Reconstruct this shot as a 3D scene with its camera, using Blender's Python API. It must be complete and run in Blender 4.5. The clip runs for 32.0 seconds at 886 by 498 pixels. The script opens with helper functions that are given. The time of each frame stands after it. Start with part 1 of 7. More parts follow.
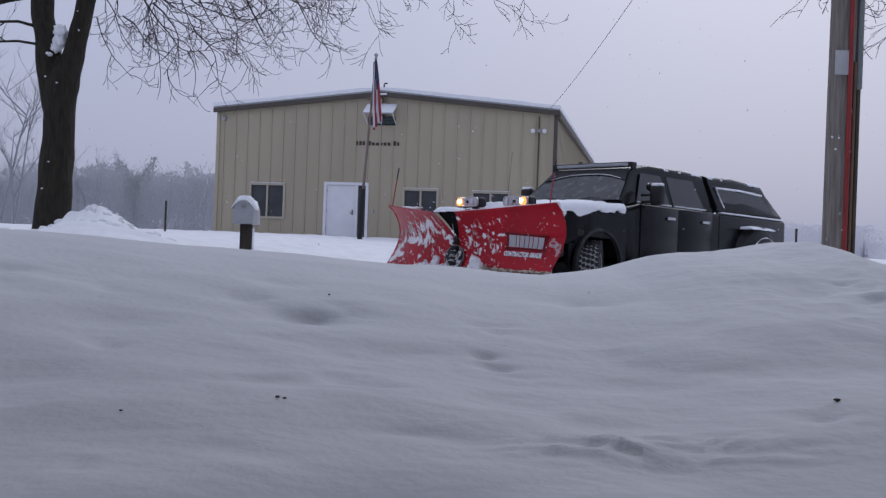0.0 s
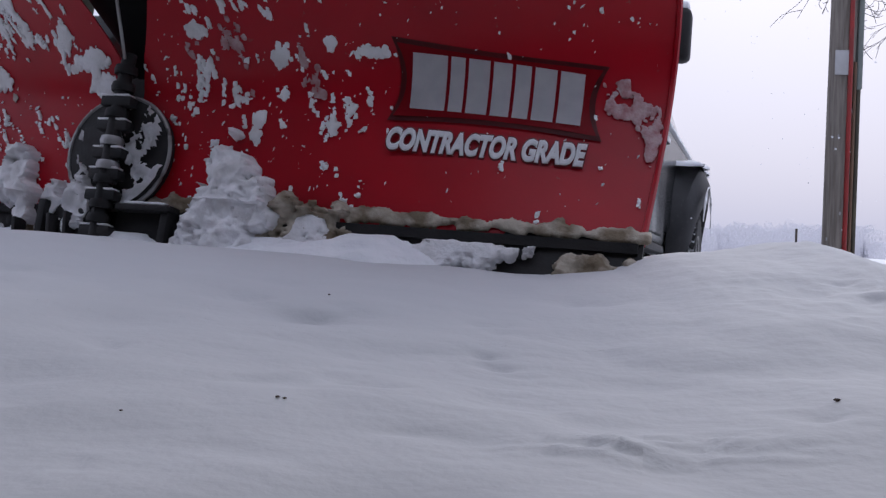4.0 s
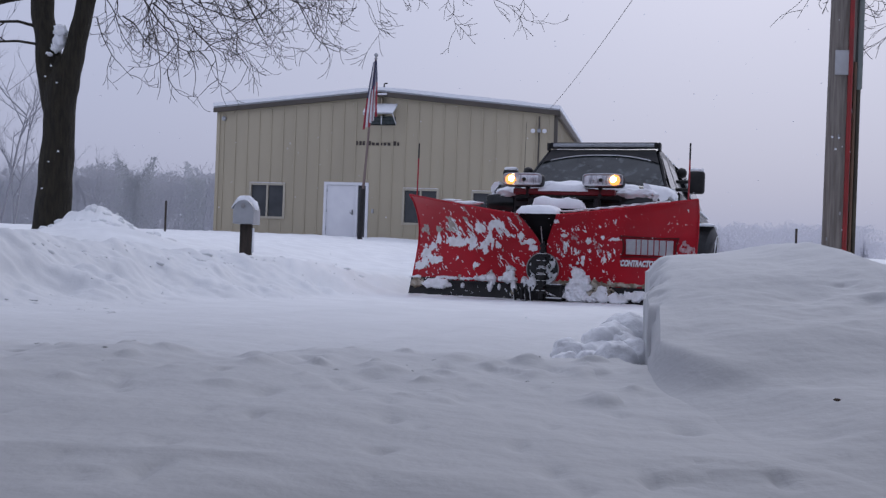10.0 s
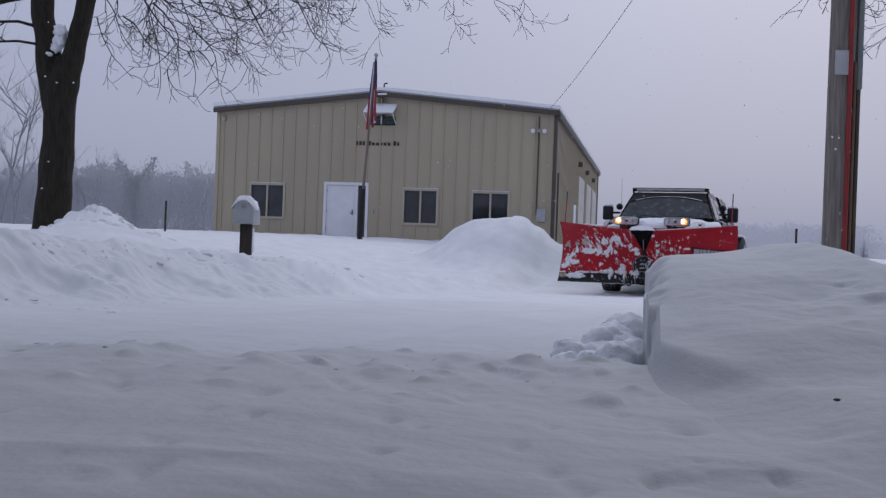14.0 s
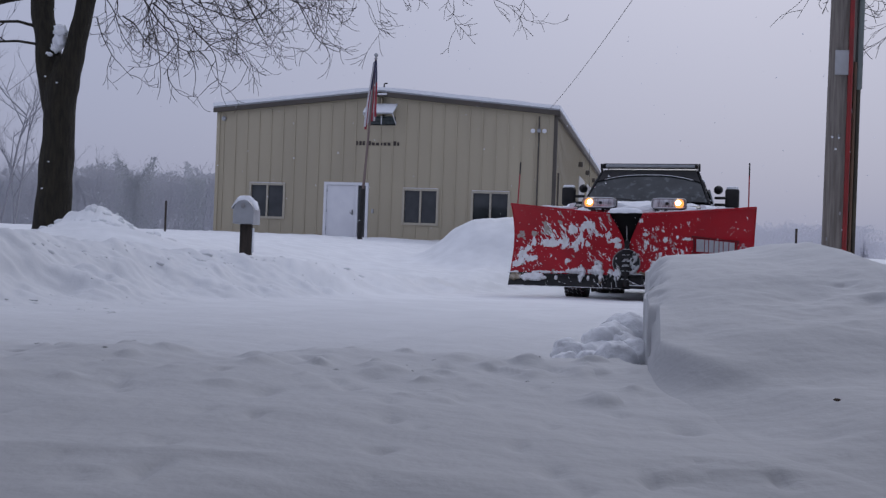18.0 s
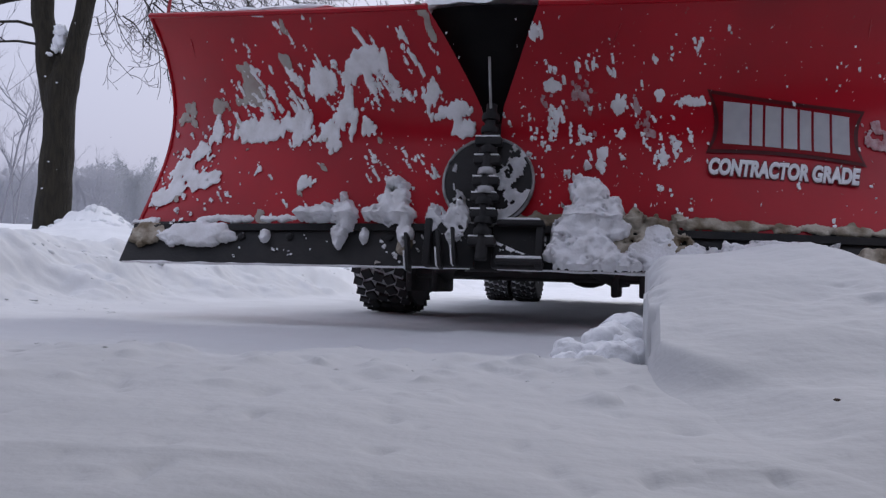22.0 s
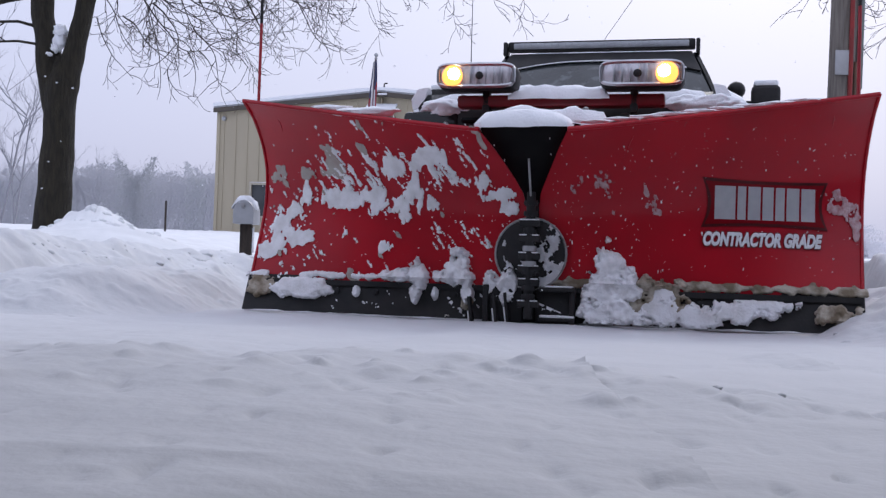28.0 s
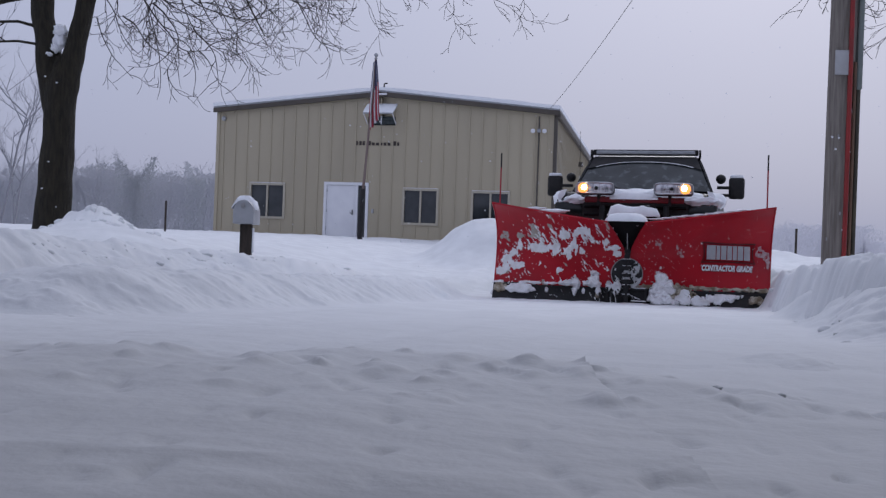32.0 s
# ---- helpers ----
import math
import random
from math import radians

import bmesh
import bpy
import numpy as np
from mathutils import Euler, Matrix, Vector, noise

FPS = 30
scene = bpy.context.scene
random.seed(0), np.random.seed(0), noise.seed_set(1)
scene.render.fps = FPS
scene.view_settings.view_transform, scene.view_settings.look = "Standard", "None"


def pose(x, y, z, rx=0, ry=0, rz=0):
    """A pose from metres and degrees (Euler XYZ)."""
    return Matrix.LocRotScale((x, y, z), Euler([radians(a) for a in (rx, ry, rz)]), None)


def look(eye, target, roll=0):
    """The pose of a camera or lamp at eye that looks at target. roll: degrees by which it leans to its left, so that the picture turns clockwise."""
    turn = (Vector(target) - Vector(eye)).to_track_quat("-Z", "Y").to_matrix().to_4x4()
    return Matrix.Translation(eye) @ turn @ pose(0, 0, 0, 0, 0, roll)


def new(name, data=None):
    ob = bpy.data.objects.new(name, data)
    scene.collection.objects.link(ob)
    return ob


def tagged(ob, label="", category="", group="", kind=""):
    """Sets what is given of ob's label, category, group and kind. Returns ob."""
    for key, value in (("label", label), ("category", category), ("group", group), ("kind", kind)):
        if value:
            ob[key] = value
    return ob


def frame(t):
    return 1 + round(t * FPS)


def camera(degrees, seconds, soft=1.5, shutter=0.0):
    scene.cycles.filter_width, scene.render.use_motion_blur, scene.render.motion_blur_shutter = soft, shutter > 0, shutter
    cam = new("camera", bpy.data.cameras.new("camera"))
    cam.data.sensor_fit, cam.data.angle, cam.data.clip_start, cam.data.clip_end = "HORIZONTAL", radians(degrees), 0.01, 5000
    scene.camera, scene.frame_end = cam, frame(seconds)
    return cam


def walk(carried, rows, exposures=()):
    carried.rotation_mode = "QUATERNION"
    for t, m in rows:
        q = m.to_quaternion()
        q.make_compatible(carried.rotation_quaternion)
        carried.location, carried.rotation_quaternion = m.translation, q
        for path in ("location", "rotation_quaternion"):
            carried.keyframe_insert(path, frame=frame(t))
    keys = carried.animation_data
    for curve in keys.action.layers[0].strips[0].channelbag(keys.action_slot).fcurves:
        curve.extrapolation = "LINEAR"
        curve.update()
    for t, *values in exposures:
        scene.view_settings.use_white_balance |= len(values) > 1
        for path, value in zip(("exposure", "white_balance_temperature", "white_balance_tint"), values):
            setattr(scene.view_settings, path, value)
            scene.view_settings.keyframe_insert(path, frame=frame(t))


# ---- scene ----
# ---- camera: a camcorder standing low on the snow across from a driveway mouth ----
EYE = Vector((0.0, 0.0, 0.30))
cam = camera(47.0, 32.0, soft=1.35)
walk(cam, [(0.0, look(EYE, EYE + Vector((0, 10, 0)), 2.1)), (32.0, look(EYE, EYE + Vector((0, 10, 0)), 2.1))],
     exposures=[(t, e, k, 11) for t, e, k in ((0.0, 0.12, 5900), (2.0, 0.22, 5900), (3.0, 0.40, 5950), (4.0, 0.70, 6150), (4.3, 0.74, 6100), (4.6, 0.82, 6100), (6.5, 1.12, 6000), (7.5, 0.92, 6000), (8.5, 0.51, 5950), (9.0, 0.38, 5950), (10.0, 0.20, 5900), (11.0, 0.05, 5900), (13.0, -0.06, 5900), (18.0, -0.07, 5900), (19.0, -0.05, 5900), (20.0, 0.05, 5950), (21.0, 0.22, 5950), (22.0, 0.54, 6200), (23.0, 1.00, 6300), (24.0, 1.50, 6300), (24.5, 1.60, 6300), (26.5, 1.50, 6350), (27.0, 1.12, 6300), (27.5, 0.92, 6200), (28.0, 0.72, 6050), (29.0, 0.49, 5900), (30.0, 0.28, 5950), (31.0, 0.18, 5950), (32.0, 0.08, 5900))])

# ---- world: heavy overcast winter sky ----
SUN_ELEV, SUN_AZ = radians(38), radians(20)
world = bpy.data.worlds.new("overcast_sky")
scene.world = world
world.use_nodes = True
wn, wl = world.node_tree.nodes, world.node_tree.links
wn.clear()
w_out = wn.new("ShaderNodeOutputWorld")
w_bg = wn.new("ShaderNodeBackground")
w_sky = wn.new("ShaderNodeTexSky")
w_sky.sky_type, w_sky.sun_disc = "NISHITA", False
w_sky.sun_elevation, w_sky.sun_rotation = SUN_ELEV, SUN_AZ
w_sky.air_density, w_sky.dust_density = 1.0, 6.0
w_co = wn.new("ShaderNodeTexCoord")
w_sep = wn.new("ShaderNodeSeparateXYZ")
w_ramp = wn.new("ShaderNodeValToRGB")
w_ramp.color_ramp.elements[0].position, w_ramp.color_ramp.elements[0].color = 0.0, (3.75, 3.8, 4.85, 1)
w_ramp.color_ramp.elements[1].position, w_ramp.color_ramp.elements[1].color = 0.8, (6.2, 6.35, 7.6, 1)
w_mix = wn.new("ShaderNodeMixRGB")
w_mix.inputs[0].default_value = 0.96
w_scale = wn.new("ShaderNodeMixRGB")
w_scale.blend_type, w_scale.inputs[0].default_value, w_scale.inputs[2].default_value = "MULTIPLY", 1.0, (3.0, 3.0, 3.0, 1)
wl.new(w_co.outputs["Generated"], w_sep.inputs[0])
wl.new(w_sep.outputs["Z"], w_ramp.inputs[0])
wl.new(w_sky.outputs[0], w_scale.inputs[1])
wl.new(w_scale.outputs[0], w_mix.inputs[1])
wl.new(w_ramp.outputs[0], w_mix.inputs[2])
wl.new(w_mix.outputs[0], w_bg.inputs[0])
wl.new(w_bg.outputs[0], w_out.inputs[0])
w_bg.inputs[1].default_value = 0.088
sun_data = bpy.data.lights.new("sun", "SUN")
sun_data.energy, sun_data.angle, sun_data.color = 0.5, radians(30), (1.0, 0.97, 0.94)
sun = new("sun", sun_data)
sun.matrix_world = look((0, 0, 30), Vector((0, 0, 30)) - Vector((math.sin(SUN_AZ) * math.cos(SUN_ELEV), math.cos(SUN_AZ) * math.cos(SUN_ELEV), math.sin(SUN_ELEV))))


# ---- materials ----
def mat(name, c1, c2=None, rough=0.6, metal=0.0, scale=8.0, fine=60.0, bump=0.1, spec=0.5, stretch=(1, 1, 1), dirt=None, dirt_at=0.6, coat=0.0, contrast=(0.35, 0.65), bump_dist=0.01):
    m = bpy.data.materials.new(name)
    m.use_nodes = True
    n, l = m.node_tree.nodes, m.node_tree.links
    b = n["Principled BSDF"]
    c2 = c2 or tuple(x * 0.8 for x in c1)
    co = n.new("ShaderNodeTexCoord")
    mp = n.new("ShaderNodeMapping")
    mp.inputs["Scale"].default_value = stretch
    l.new(co.outputs["Object"], mp.inputs[0])
    big, small = n.new("ShaderNodeTexNoise"), n.new("ShaderNodeTexNoise")
    big.inputs["Scale"].default_value, big.inputs["Detail"].default_value = scale, 5
    small.inputs["Scale"].default_value, small.inputs["Detail"].default_value = fine, 4
    for t in (big, small):
        l.new(mp.outputs[0], t.inputs["Vector"])
    ramp = n.new("ShaderNodeValToRGB")
    ramp.color_ramp.elements[0].position, ramp.color_ramp.elements[0].color = contrast[0], (*c1, 1)
    ramp.color_ramp.elements[1].position, ramp.color_ramp.elements[1].color = contrast[1], (*c2, 1)
    l.new(big.outputs["Fac"], ramp.inputs[0])
    col = ramp.outputs[0]
    if dirt:
        r2 = n.new("ShaderNodeValToRGB")
        r2.color_ramp.elements[0].position, r2.color_ramp.elements[1].position = dirt_at, dirt_at + 0.12
        l.new(small.outputs["Fac"], r2.inputs[0])
        mx = n.new("ShaderNodeMixRGB")
        mx.inputs[2].default_value = (*dirt, 1)
        l.new(r2.outputs[0], mx.inputs[0])
        l.new(col, mx.inputs[1])
        col = mx.outputs[0]
    l.new(col, b.inputs["Base Color"])
    b.inputs["Roughness"].default_value, b.inputs["Metallic"].default_value = rough, metal
    b.inputs["Specular IOR Level"].default_value = spec
    b.inputs["Coat Weight"].default_value = coat
    if bump:
        bp, add = n.new("ShaderNodeBump"), n.new("ShaderNodeMath")
        add.operation = "ADD"
        l.new(big.outputs["Fac"], add.inputs[0])
        l.new(small.outputs["Fac"], add.inputs[1])
        bp.inputs["Strength"].default_value, bp.inputs["Distance"].default_value = bump, bump_dist
        l.new(add.outputs[0], bp.inputs["Height"])
        l.new(bp.outputs[0], b.inputs["Normal"])
    return m


def glow(name, color, strength):
    m = bpy.data.materials.new(name)
    m.use_nodes = True
    b = m.node_tree.nodes["Principled BSDF"]
    b.inputs["Base Color"].default_value = (*color, 1)
    b.inputs["Emission Color"].default_value, b.inputs["Emission Strength"].default_value = (*color, 1), strength
    return m


def glass(name, tint, rough=0.03):
    m = bpy.data.materials.new(name)
    m.use_nodes = True
    b = m.node_tree.nodes["Principled BSDF"]
    b.inputs["Base Color"].default_value, b.inputs["Roughness"].default_value = (*tint, 1), rough
    b.inputs["Transmission Weight"].default_value = 1.0
    b.inputs["IOR"].default_value = 1.45
    return m


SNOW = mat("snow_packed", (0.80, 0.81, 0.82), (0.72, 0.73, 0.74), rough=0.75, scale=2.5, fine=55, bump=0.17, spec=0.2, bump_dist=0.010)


def road_shade_grime(m, c):
    """Greys the snow towards the road, old snow and painted shade together, easing off up the driveway in a ragged
    line.
    """
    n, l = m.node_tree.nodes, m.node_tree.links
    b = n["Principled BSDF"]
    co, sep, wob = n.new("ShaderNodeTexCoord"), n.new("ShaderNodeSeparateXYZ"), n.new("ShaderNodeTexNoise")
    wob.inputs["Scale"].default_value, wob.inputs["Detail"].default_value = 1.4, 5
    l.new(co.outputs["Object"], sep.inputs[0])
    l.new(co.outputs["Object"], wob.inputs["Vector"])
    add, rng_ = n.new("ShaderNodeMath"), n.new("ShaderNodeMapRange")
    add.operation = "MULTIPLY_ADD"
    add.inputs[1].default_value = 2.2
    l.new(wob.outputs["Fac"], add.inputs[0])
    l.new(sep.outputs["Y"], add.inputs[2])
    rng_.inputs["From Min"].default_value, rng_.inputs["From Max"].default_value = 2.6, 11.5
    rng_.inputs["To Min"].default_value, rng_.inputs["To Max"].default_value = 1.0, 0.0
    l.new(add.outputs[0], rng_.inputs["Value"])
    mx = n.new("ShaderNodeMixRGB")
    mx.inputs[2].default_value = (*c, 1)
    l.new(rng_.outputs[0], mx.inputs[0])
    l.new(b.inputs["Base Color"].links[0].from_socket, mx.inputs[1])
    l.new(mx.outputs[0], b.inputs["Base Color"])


# this grey holds the near snow's shade along with its road dirt
road_shade_grime(SNOW, (0.515, 0.52, 0.53))
SNOW_FRESH = mat("snow_fresh", (0.88, 0.89, 0.91), (0.82, 0.83, 0.86), rough=0.8, scale=9, fine=70, bump=0.35, spec=0.2, bump_dist=0.012)
SNOW_DIRTY = mat("snow_dirty", (0.50, 0.45, 0.37), (0.20, 0.16, 0.11), rough=0.85, scale=14, fine=60, bump=0.6, spec=0.2, contrast=(0.4, 0.6))
RED = mat("red_plow_paint", (0.42, 0.005, 0.016), (0.33, 0.005, 0.014), rough=0.33, scale=3.0, fine=45, bump=0.03, dirt=(0.24, 0.07, 0.07), dirt_at=0.69, coat=0.04, spec=0.26)
FUNNEL = mat("black_rubber_sheet", (0.007, 0.007, 0.008), (0.012, 0.012, 0.012), rough=0.85, scale=6, bump=0.1, spec=0.08)
SNOW_STUCK = mat("stuck_old_snow", (0.86, 0.86, 0.88), (0.70, 0.69, 0.69), rough=0.8, scale=16, fine=90, bump=0.5, spec=0.2, contrast=(0.4, 0.7))
RED_DARK = mat("dark_red_decal", (0.16, 0.01, 0.015), (0.11, 0.008, 0.012), rough=0.4, bump=0.02)
WHITE_DECAL = mat("white_decal", (0.80, 0.80, 0.82), (0.72, 0.72, 0.75), rough=0.45, scale=20, bump=0.02)
BLACK = mat("black_steel", (0.016, 0.016, 0.017), (0.028, 0.026, 0.026), rough=0.55, scale=9, fine=80, bump=0.15, dirt=(0.09, 0.08, 0.07), dirt_at=0.71, spec=0.25)
RUBBER = mat("rubber", (0.018, 0.018, 0.019), (0.03, 0.03, 0.03), rough=0.8, scale=15, fine=90, bump=0.2, dirt=(0.25, 0.25, 0.27), dirt_at=0.70)
GROOVE = mat("snowy_tyre_groove", (0.05, 0.05, 0.05), (0.62, 0.63, 0.65), rough=0.85, scale=22, fine=90, bump=0.3, contrast=(0.30, 0.48))
PAINT = mat("black_truck_paint", (0.005, 0.0055, 0.007), (0.009, 0.0095, 0.011), rough=0.24, scale=4, fine=40, bump=0.012, dirt=(0.045, 0.045, 0.05), dirt_at=0.72, spec=0.14)
FLARE = mat("black_fender_plastic", (0.012, 0.0125, 0.014), (0.022, 0.022, 0.024), rough=0.5, scale=6, fine=60, bump=0.06, dirt=(0.16, 0.16, 0.17), dirt_at=0.66, spec=0.3)
CHROME = mat("dull_chrome", (0.55, 0.56, 0.58), (0.42, 0.42, 0.44), rough=0.28, metal=0.9, bump=0.02)
STEEL = mat("worn_steel", (0.42, 0.42, 0.43), (0.25, 0.24, 0.23), rough=0.45, metal=0.7, scale=12, bump=0.1)
UNDER = mat("grimy_underbody", (0.016, 0.016, 0.017), (0.036, 0.033, 0.032), rough=0.7, scale=10, bump=0.3, dirt=(0.14, 0.13, 0.13), dirt_at=0.69, spec=0.25)
AUTO_GLASS = mat("dark_auto_glass", (0.012, 0.015, 0.015), (0.022, 0.026, 0.026), rough=0.1, scale=5, fine=50, bump=0.0, dirt=(0.16, 0.17, 0.17), dirt_at=0.70, spec=0.38)
LAMP_GLASS = mat("lamp_lens", (0.80, 0.81, 0.84), (0.36, 0.36, 0.39), rough=0.2, metal=0.25, scale=16, fine=60, bump=0.08, coat=1.0, stretch=(1.6, 1, 0.5), contrast=(0.42, 0.6))
SCREEN_GLASS = mat("frosted_windscreen", (0.020, 0.023, 0.024), (0.045, 0.05, 0.052), rough=0.12, scale=3, fine=9, bump=0.0, dirt=(0.09, 0.10, 0.105), dirt_at=0.55, spec=0.45)
AMBER = glow("amber_bulb", (1.0, 0.36, 0.07), 1.35)
HOT = glow("hot_filament", (1.0, 0.84, 0.58), 9.0)
GUIDE = mat("red_guide_rod", (0.35, 0.012, 0.02), (0.28, 0.01, 0.02), rough=0.5, bump=0.0)
SIDING = mat("tan_metal_siding", (0.425, 0.372, 0.265), (0.385, 0.337, 0.242), rough=0.5, scale=0.6, fine=7, bump=0.03, stretch=(1, 1, 0.25))
TRIM = mat("brown_metal_trim", (0.085, 0.07, 0.055), (0.065, 0.055, 0.045), rough=0.5, scale=1.2, bump=0.02)
DOORW = mat("white_door_paint", (0.78, 0.78, 0.80), (0.72, 0.72, 0.75), rough=0.45, scale=1.5, bump=0.02)
PANE = mat("window_glass", (0.018, 0.022, 0.024), (0.04, 0.045, 0.048), rough=0.06, scale=1.2, bump=0.0, coat=0.4)
LETTER = mat("dark_letter_metal", (0.05, 0.035, 0.03), (0.04, 0.03, 0.025), rough=0.6, bump=0.0)
GALV = mat("galvanized_metal", (0.42, 0.43, 0.45), (0.33, 0.34, 0.36), rough=0.5, metal=0.35, scale=6, bump=0.05)
POLEWOOD = mat("weathered_pole_wood", (0.25, 0.222, 0.195), (0.15, 0.130, 0.112), rough=0.85, scale=9, fine=45, bump=0.6, stretch=(5, 5, 0.35))
POSTWOOD = mat("dark_post_wood", (0.06, 0.045, 0.035), (0.035, 0.028, 0.022), rough=0.85, scale=9, fine=50, bump=0.5, stretch=(4, 4, 0.5))
BARK = mat("dark_bark", (0.034, 0.028, 0.016), (0.014, 0.0115, 0.007), rough=0.95, scale=9, fine=40, bump=0.9, stretch=(3, 3, 0.5), dirt=(0.036, 0.040, 0.026), dirt_at=0.66, bump_dist=0.03)
TWIG = mat("dark_twig", (0.05, 0.042, 0.04), (0.035, 0.03, 0.03), rough=0.9, bump=0.0)
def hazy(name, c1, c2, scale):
    """Far twigs with haze put into their pale colour; they let light through, so that their masses look even."""
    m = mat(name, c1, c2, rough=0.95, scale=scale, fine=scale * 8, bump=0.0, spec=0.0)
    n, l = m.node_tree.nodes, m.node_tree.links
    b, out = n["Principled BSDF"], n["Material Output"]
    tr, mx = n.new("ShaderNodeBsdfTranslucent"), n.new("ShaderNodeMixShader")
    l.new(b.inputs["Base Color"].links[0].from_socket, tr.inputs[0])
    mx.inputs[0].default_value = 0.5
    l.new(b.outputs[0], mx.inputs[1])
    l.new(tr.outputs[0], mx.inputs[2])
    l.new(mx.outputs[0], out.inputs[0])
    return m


# pale greys stand in for the haze before the far trees
FARTWIG = hazy("hazed_far_branches", (0.56, 0.565, 0.60), (0.48, 0.485, 0.52), 0.05)
FARPINE = hazy("hazed_far_conifer", (0.50, 0.51, 0.53), (0.42, 0.43, 0.45), 0.08)
FARMIST = hazy("hazed_distant_wood", (0.68, 0.68, 0.72), (0.62, 0.62, 0.665), 0.03)
PIPE_RED = mat("red_conduit", (0.30, 0.022, 0.02), (0.21, 0.018, 0.016), rough=0.5, scale=5, bump=0.03)
GUARD = mat("dark_cable_guard", (0.05, 0.043, 0.03), (0.075, 0.062, 0.035), rough=0.6, scale=6, bump=0.05)
GREEN = mat("grey_green_guard", (0.20, 0.23, 0.22), (0.17, 0.19, 0.18), rough=0.6, scale=6, bump=0.05)
FLAG_RED = mat("flag_red", (0.30, 0.03, 0.045), (0.25, 0.025, 0.04), rough=0.8, bump=0.0)
FLAG_WHITE = mat("flag_white", (0.55, 0.53, 0.55), (0.50, 0.48, 0.50), rough=0.8, bump=0.0)
FLAG_BLUE = mat("flag_blue", (0.045, 0.05, 0.11), (0.04, 0.04, 0.09), rough=0.8, bump=0.0)
LEAF = mat("dead_leaf", (0.10, 0.07, 0.05), (0.06, 0.04, 0.03), rough=0.9, bump=0.0)
WALL = mat("dark_blocker_board", (0.05, 0.045, 0.042), (0.035, 0.03, 0.03), rough=0.9, scale=2, bump=0.2)


# ---- mesh helpers ----
def finish(bm, name, material, sharp=38):
    me = bpy.data.meshes.new(name)
    bm.to_mesh(me)
    bm.free()
    me.materials.append(material)
    me.polygons.foreach_set("use_smooth", [True] * len(me.polygons))
    me.set_sharp_from_angle(angle=radians(sharp))
    return me


def part(name, bm, material, parent=None, label="", at=None, sharp=38):
    ob = new(name, finish(bm, name, material, sharp))
    if parent is not None:
        ob.parent = parent
    if at is not None:
        ob.matrix_basis = at
    if label:
        tagged(ob, label)
    return ob


def root(name, label, category, group="", at=None, kind=""):
    ob = new(name)
    ob.empty_display_size = 0.2
    if at is not None:
        ob.matrix_basis = at
    return tagged(ob, label, category, group, kind)


def box(bm, x0, x1, y0, y1, z0, z1, bevel=0.0, m=None, seg=2):
    r = bmesh.ops.create_cube(bm, size=1.0)
    vs = r["verts"]
    for v in vs:
        v.co = Vector(((x0 + x1) / 2 + v.co.x * (x1 - x0), (y0 + y1) / 2 + v.co.y * (y1 - y0), (z0 + z1) / 2 + v.co.z * (z1 - z0)))
    if bevel:
        es = list({e for v in vs for e in v.link_edges})
        rb = bmesh.ops.bevel(bm, geom=es, offset=bevel, segments=seg, affect="EDGES", profile=0.5)
        vs = list({v for v in rb["verts"]} | {v for f in rb["faces"] for v in f.verts})
    if m is not None:
        bmesh.ops.transform(bm, matrix=m, verts=vs)
    return vs


def boxed(*a, **k):
    bm = bmesh.new()
    box(bm, *a, **k)
    return bm


def ring(bm, pts):
    return [bm.verts.new(p) for p in pts]


def bridge(bm, a, b, close=True):
    n = len(a)
    for i in range(n if close else n - 1):
        j = (i + 1) % n
        try:
            bm.faces.new((a[i], a[j], b[j], b[i]))
        except ValueError:
            pass


def loft(bm, rings, cap=True):
    rs = [ring(bm, r) for r in rings]
    for a, b in zip(rs, rs[1:]):
        bridge(bm, a, b)
    if cap:
        bm.faces.new(rs[0][::-1])
        bm.faces.new(rs[-1])
    bmesh.ops.recalc_face_normals(bm, faces=bm.faces[:])
    return bm


def tube(bm, pts, radii, n=8, cap=True):
    pts = [Vector(p) for p in pts]
    rs, prev = [], None
    for i, p in enumerate(pts):
        d = (pts[min(i + 1, len(pts) - 1)] - pts[max(i - 1, 0)]).normalized()
        side = d.cross(Vector((0, 0, 1)) if abs(d.z) < 0.95 else Vector((0, 1, 0))).normalized()
        if prev is not None and side.dot(prev) < 0:
            side = -side
        prev = side
        up = side.cross(d)
        r = radii[i] if isinstance(radii, (list, tuple)) else radii
        rs.append(ring(bm, [p + (side * math.cos(a) + up * math.sin(a)) * r for a in [2 * math.pi * k / n for k in range(n)]]))
    for a, b in zip(rs, rs[1:]):
        bridge(bm, a, b)
    if cap:
        bm.faces.new(rs[0][::-1])
        bm.faces.new(rs[-1])
    return bm


def tubed(pts, radii, n=8):
    bm = tube(bmesh.new(), pts, radii, n)
    bmesh.ops.recalc_face_normals(bm, faces=bm.faces[:])
    return bm


def lathe(bm, prof, n=32, axis="x"):
    """Spin a profile of (radius, along) round an axis."""
    rs = []
    for r, a in prof:
        row = []
        for k in range(n):
            t = 2 * math.pi * k / n
            c, s = r * math.cos(t), r * math.sin(t)
            row.append((a, c, s) if axis == "x" else (c, a, s) if axis == "y" else (c, s, a))
        rs.append(ring(bm, row))
    for a, b in zip(rs, rs[1:]):
        bridge(bm, a, b)
    bm.faces.new(rs[0][::-1])
    bm.faces.new(rs[-1])
    bmesh.ops.recalc_face_normals(bm, faces=bm.faces[:])
    return bm


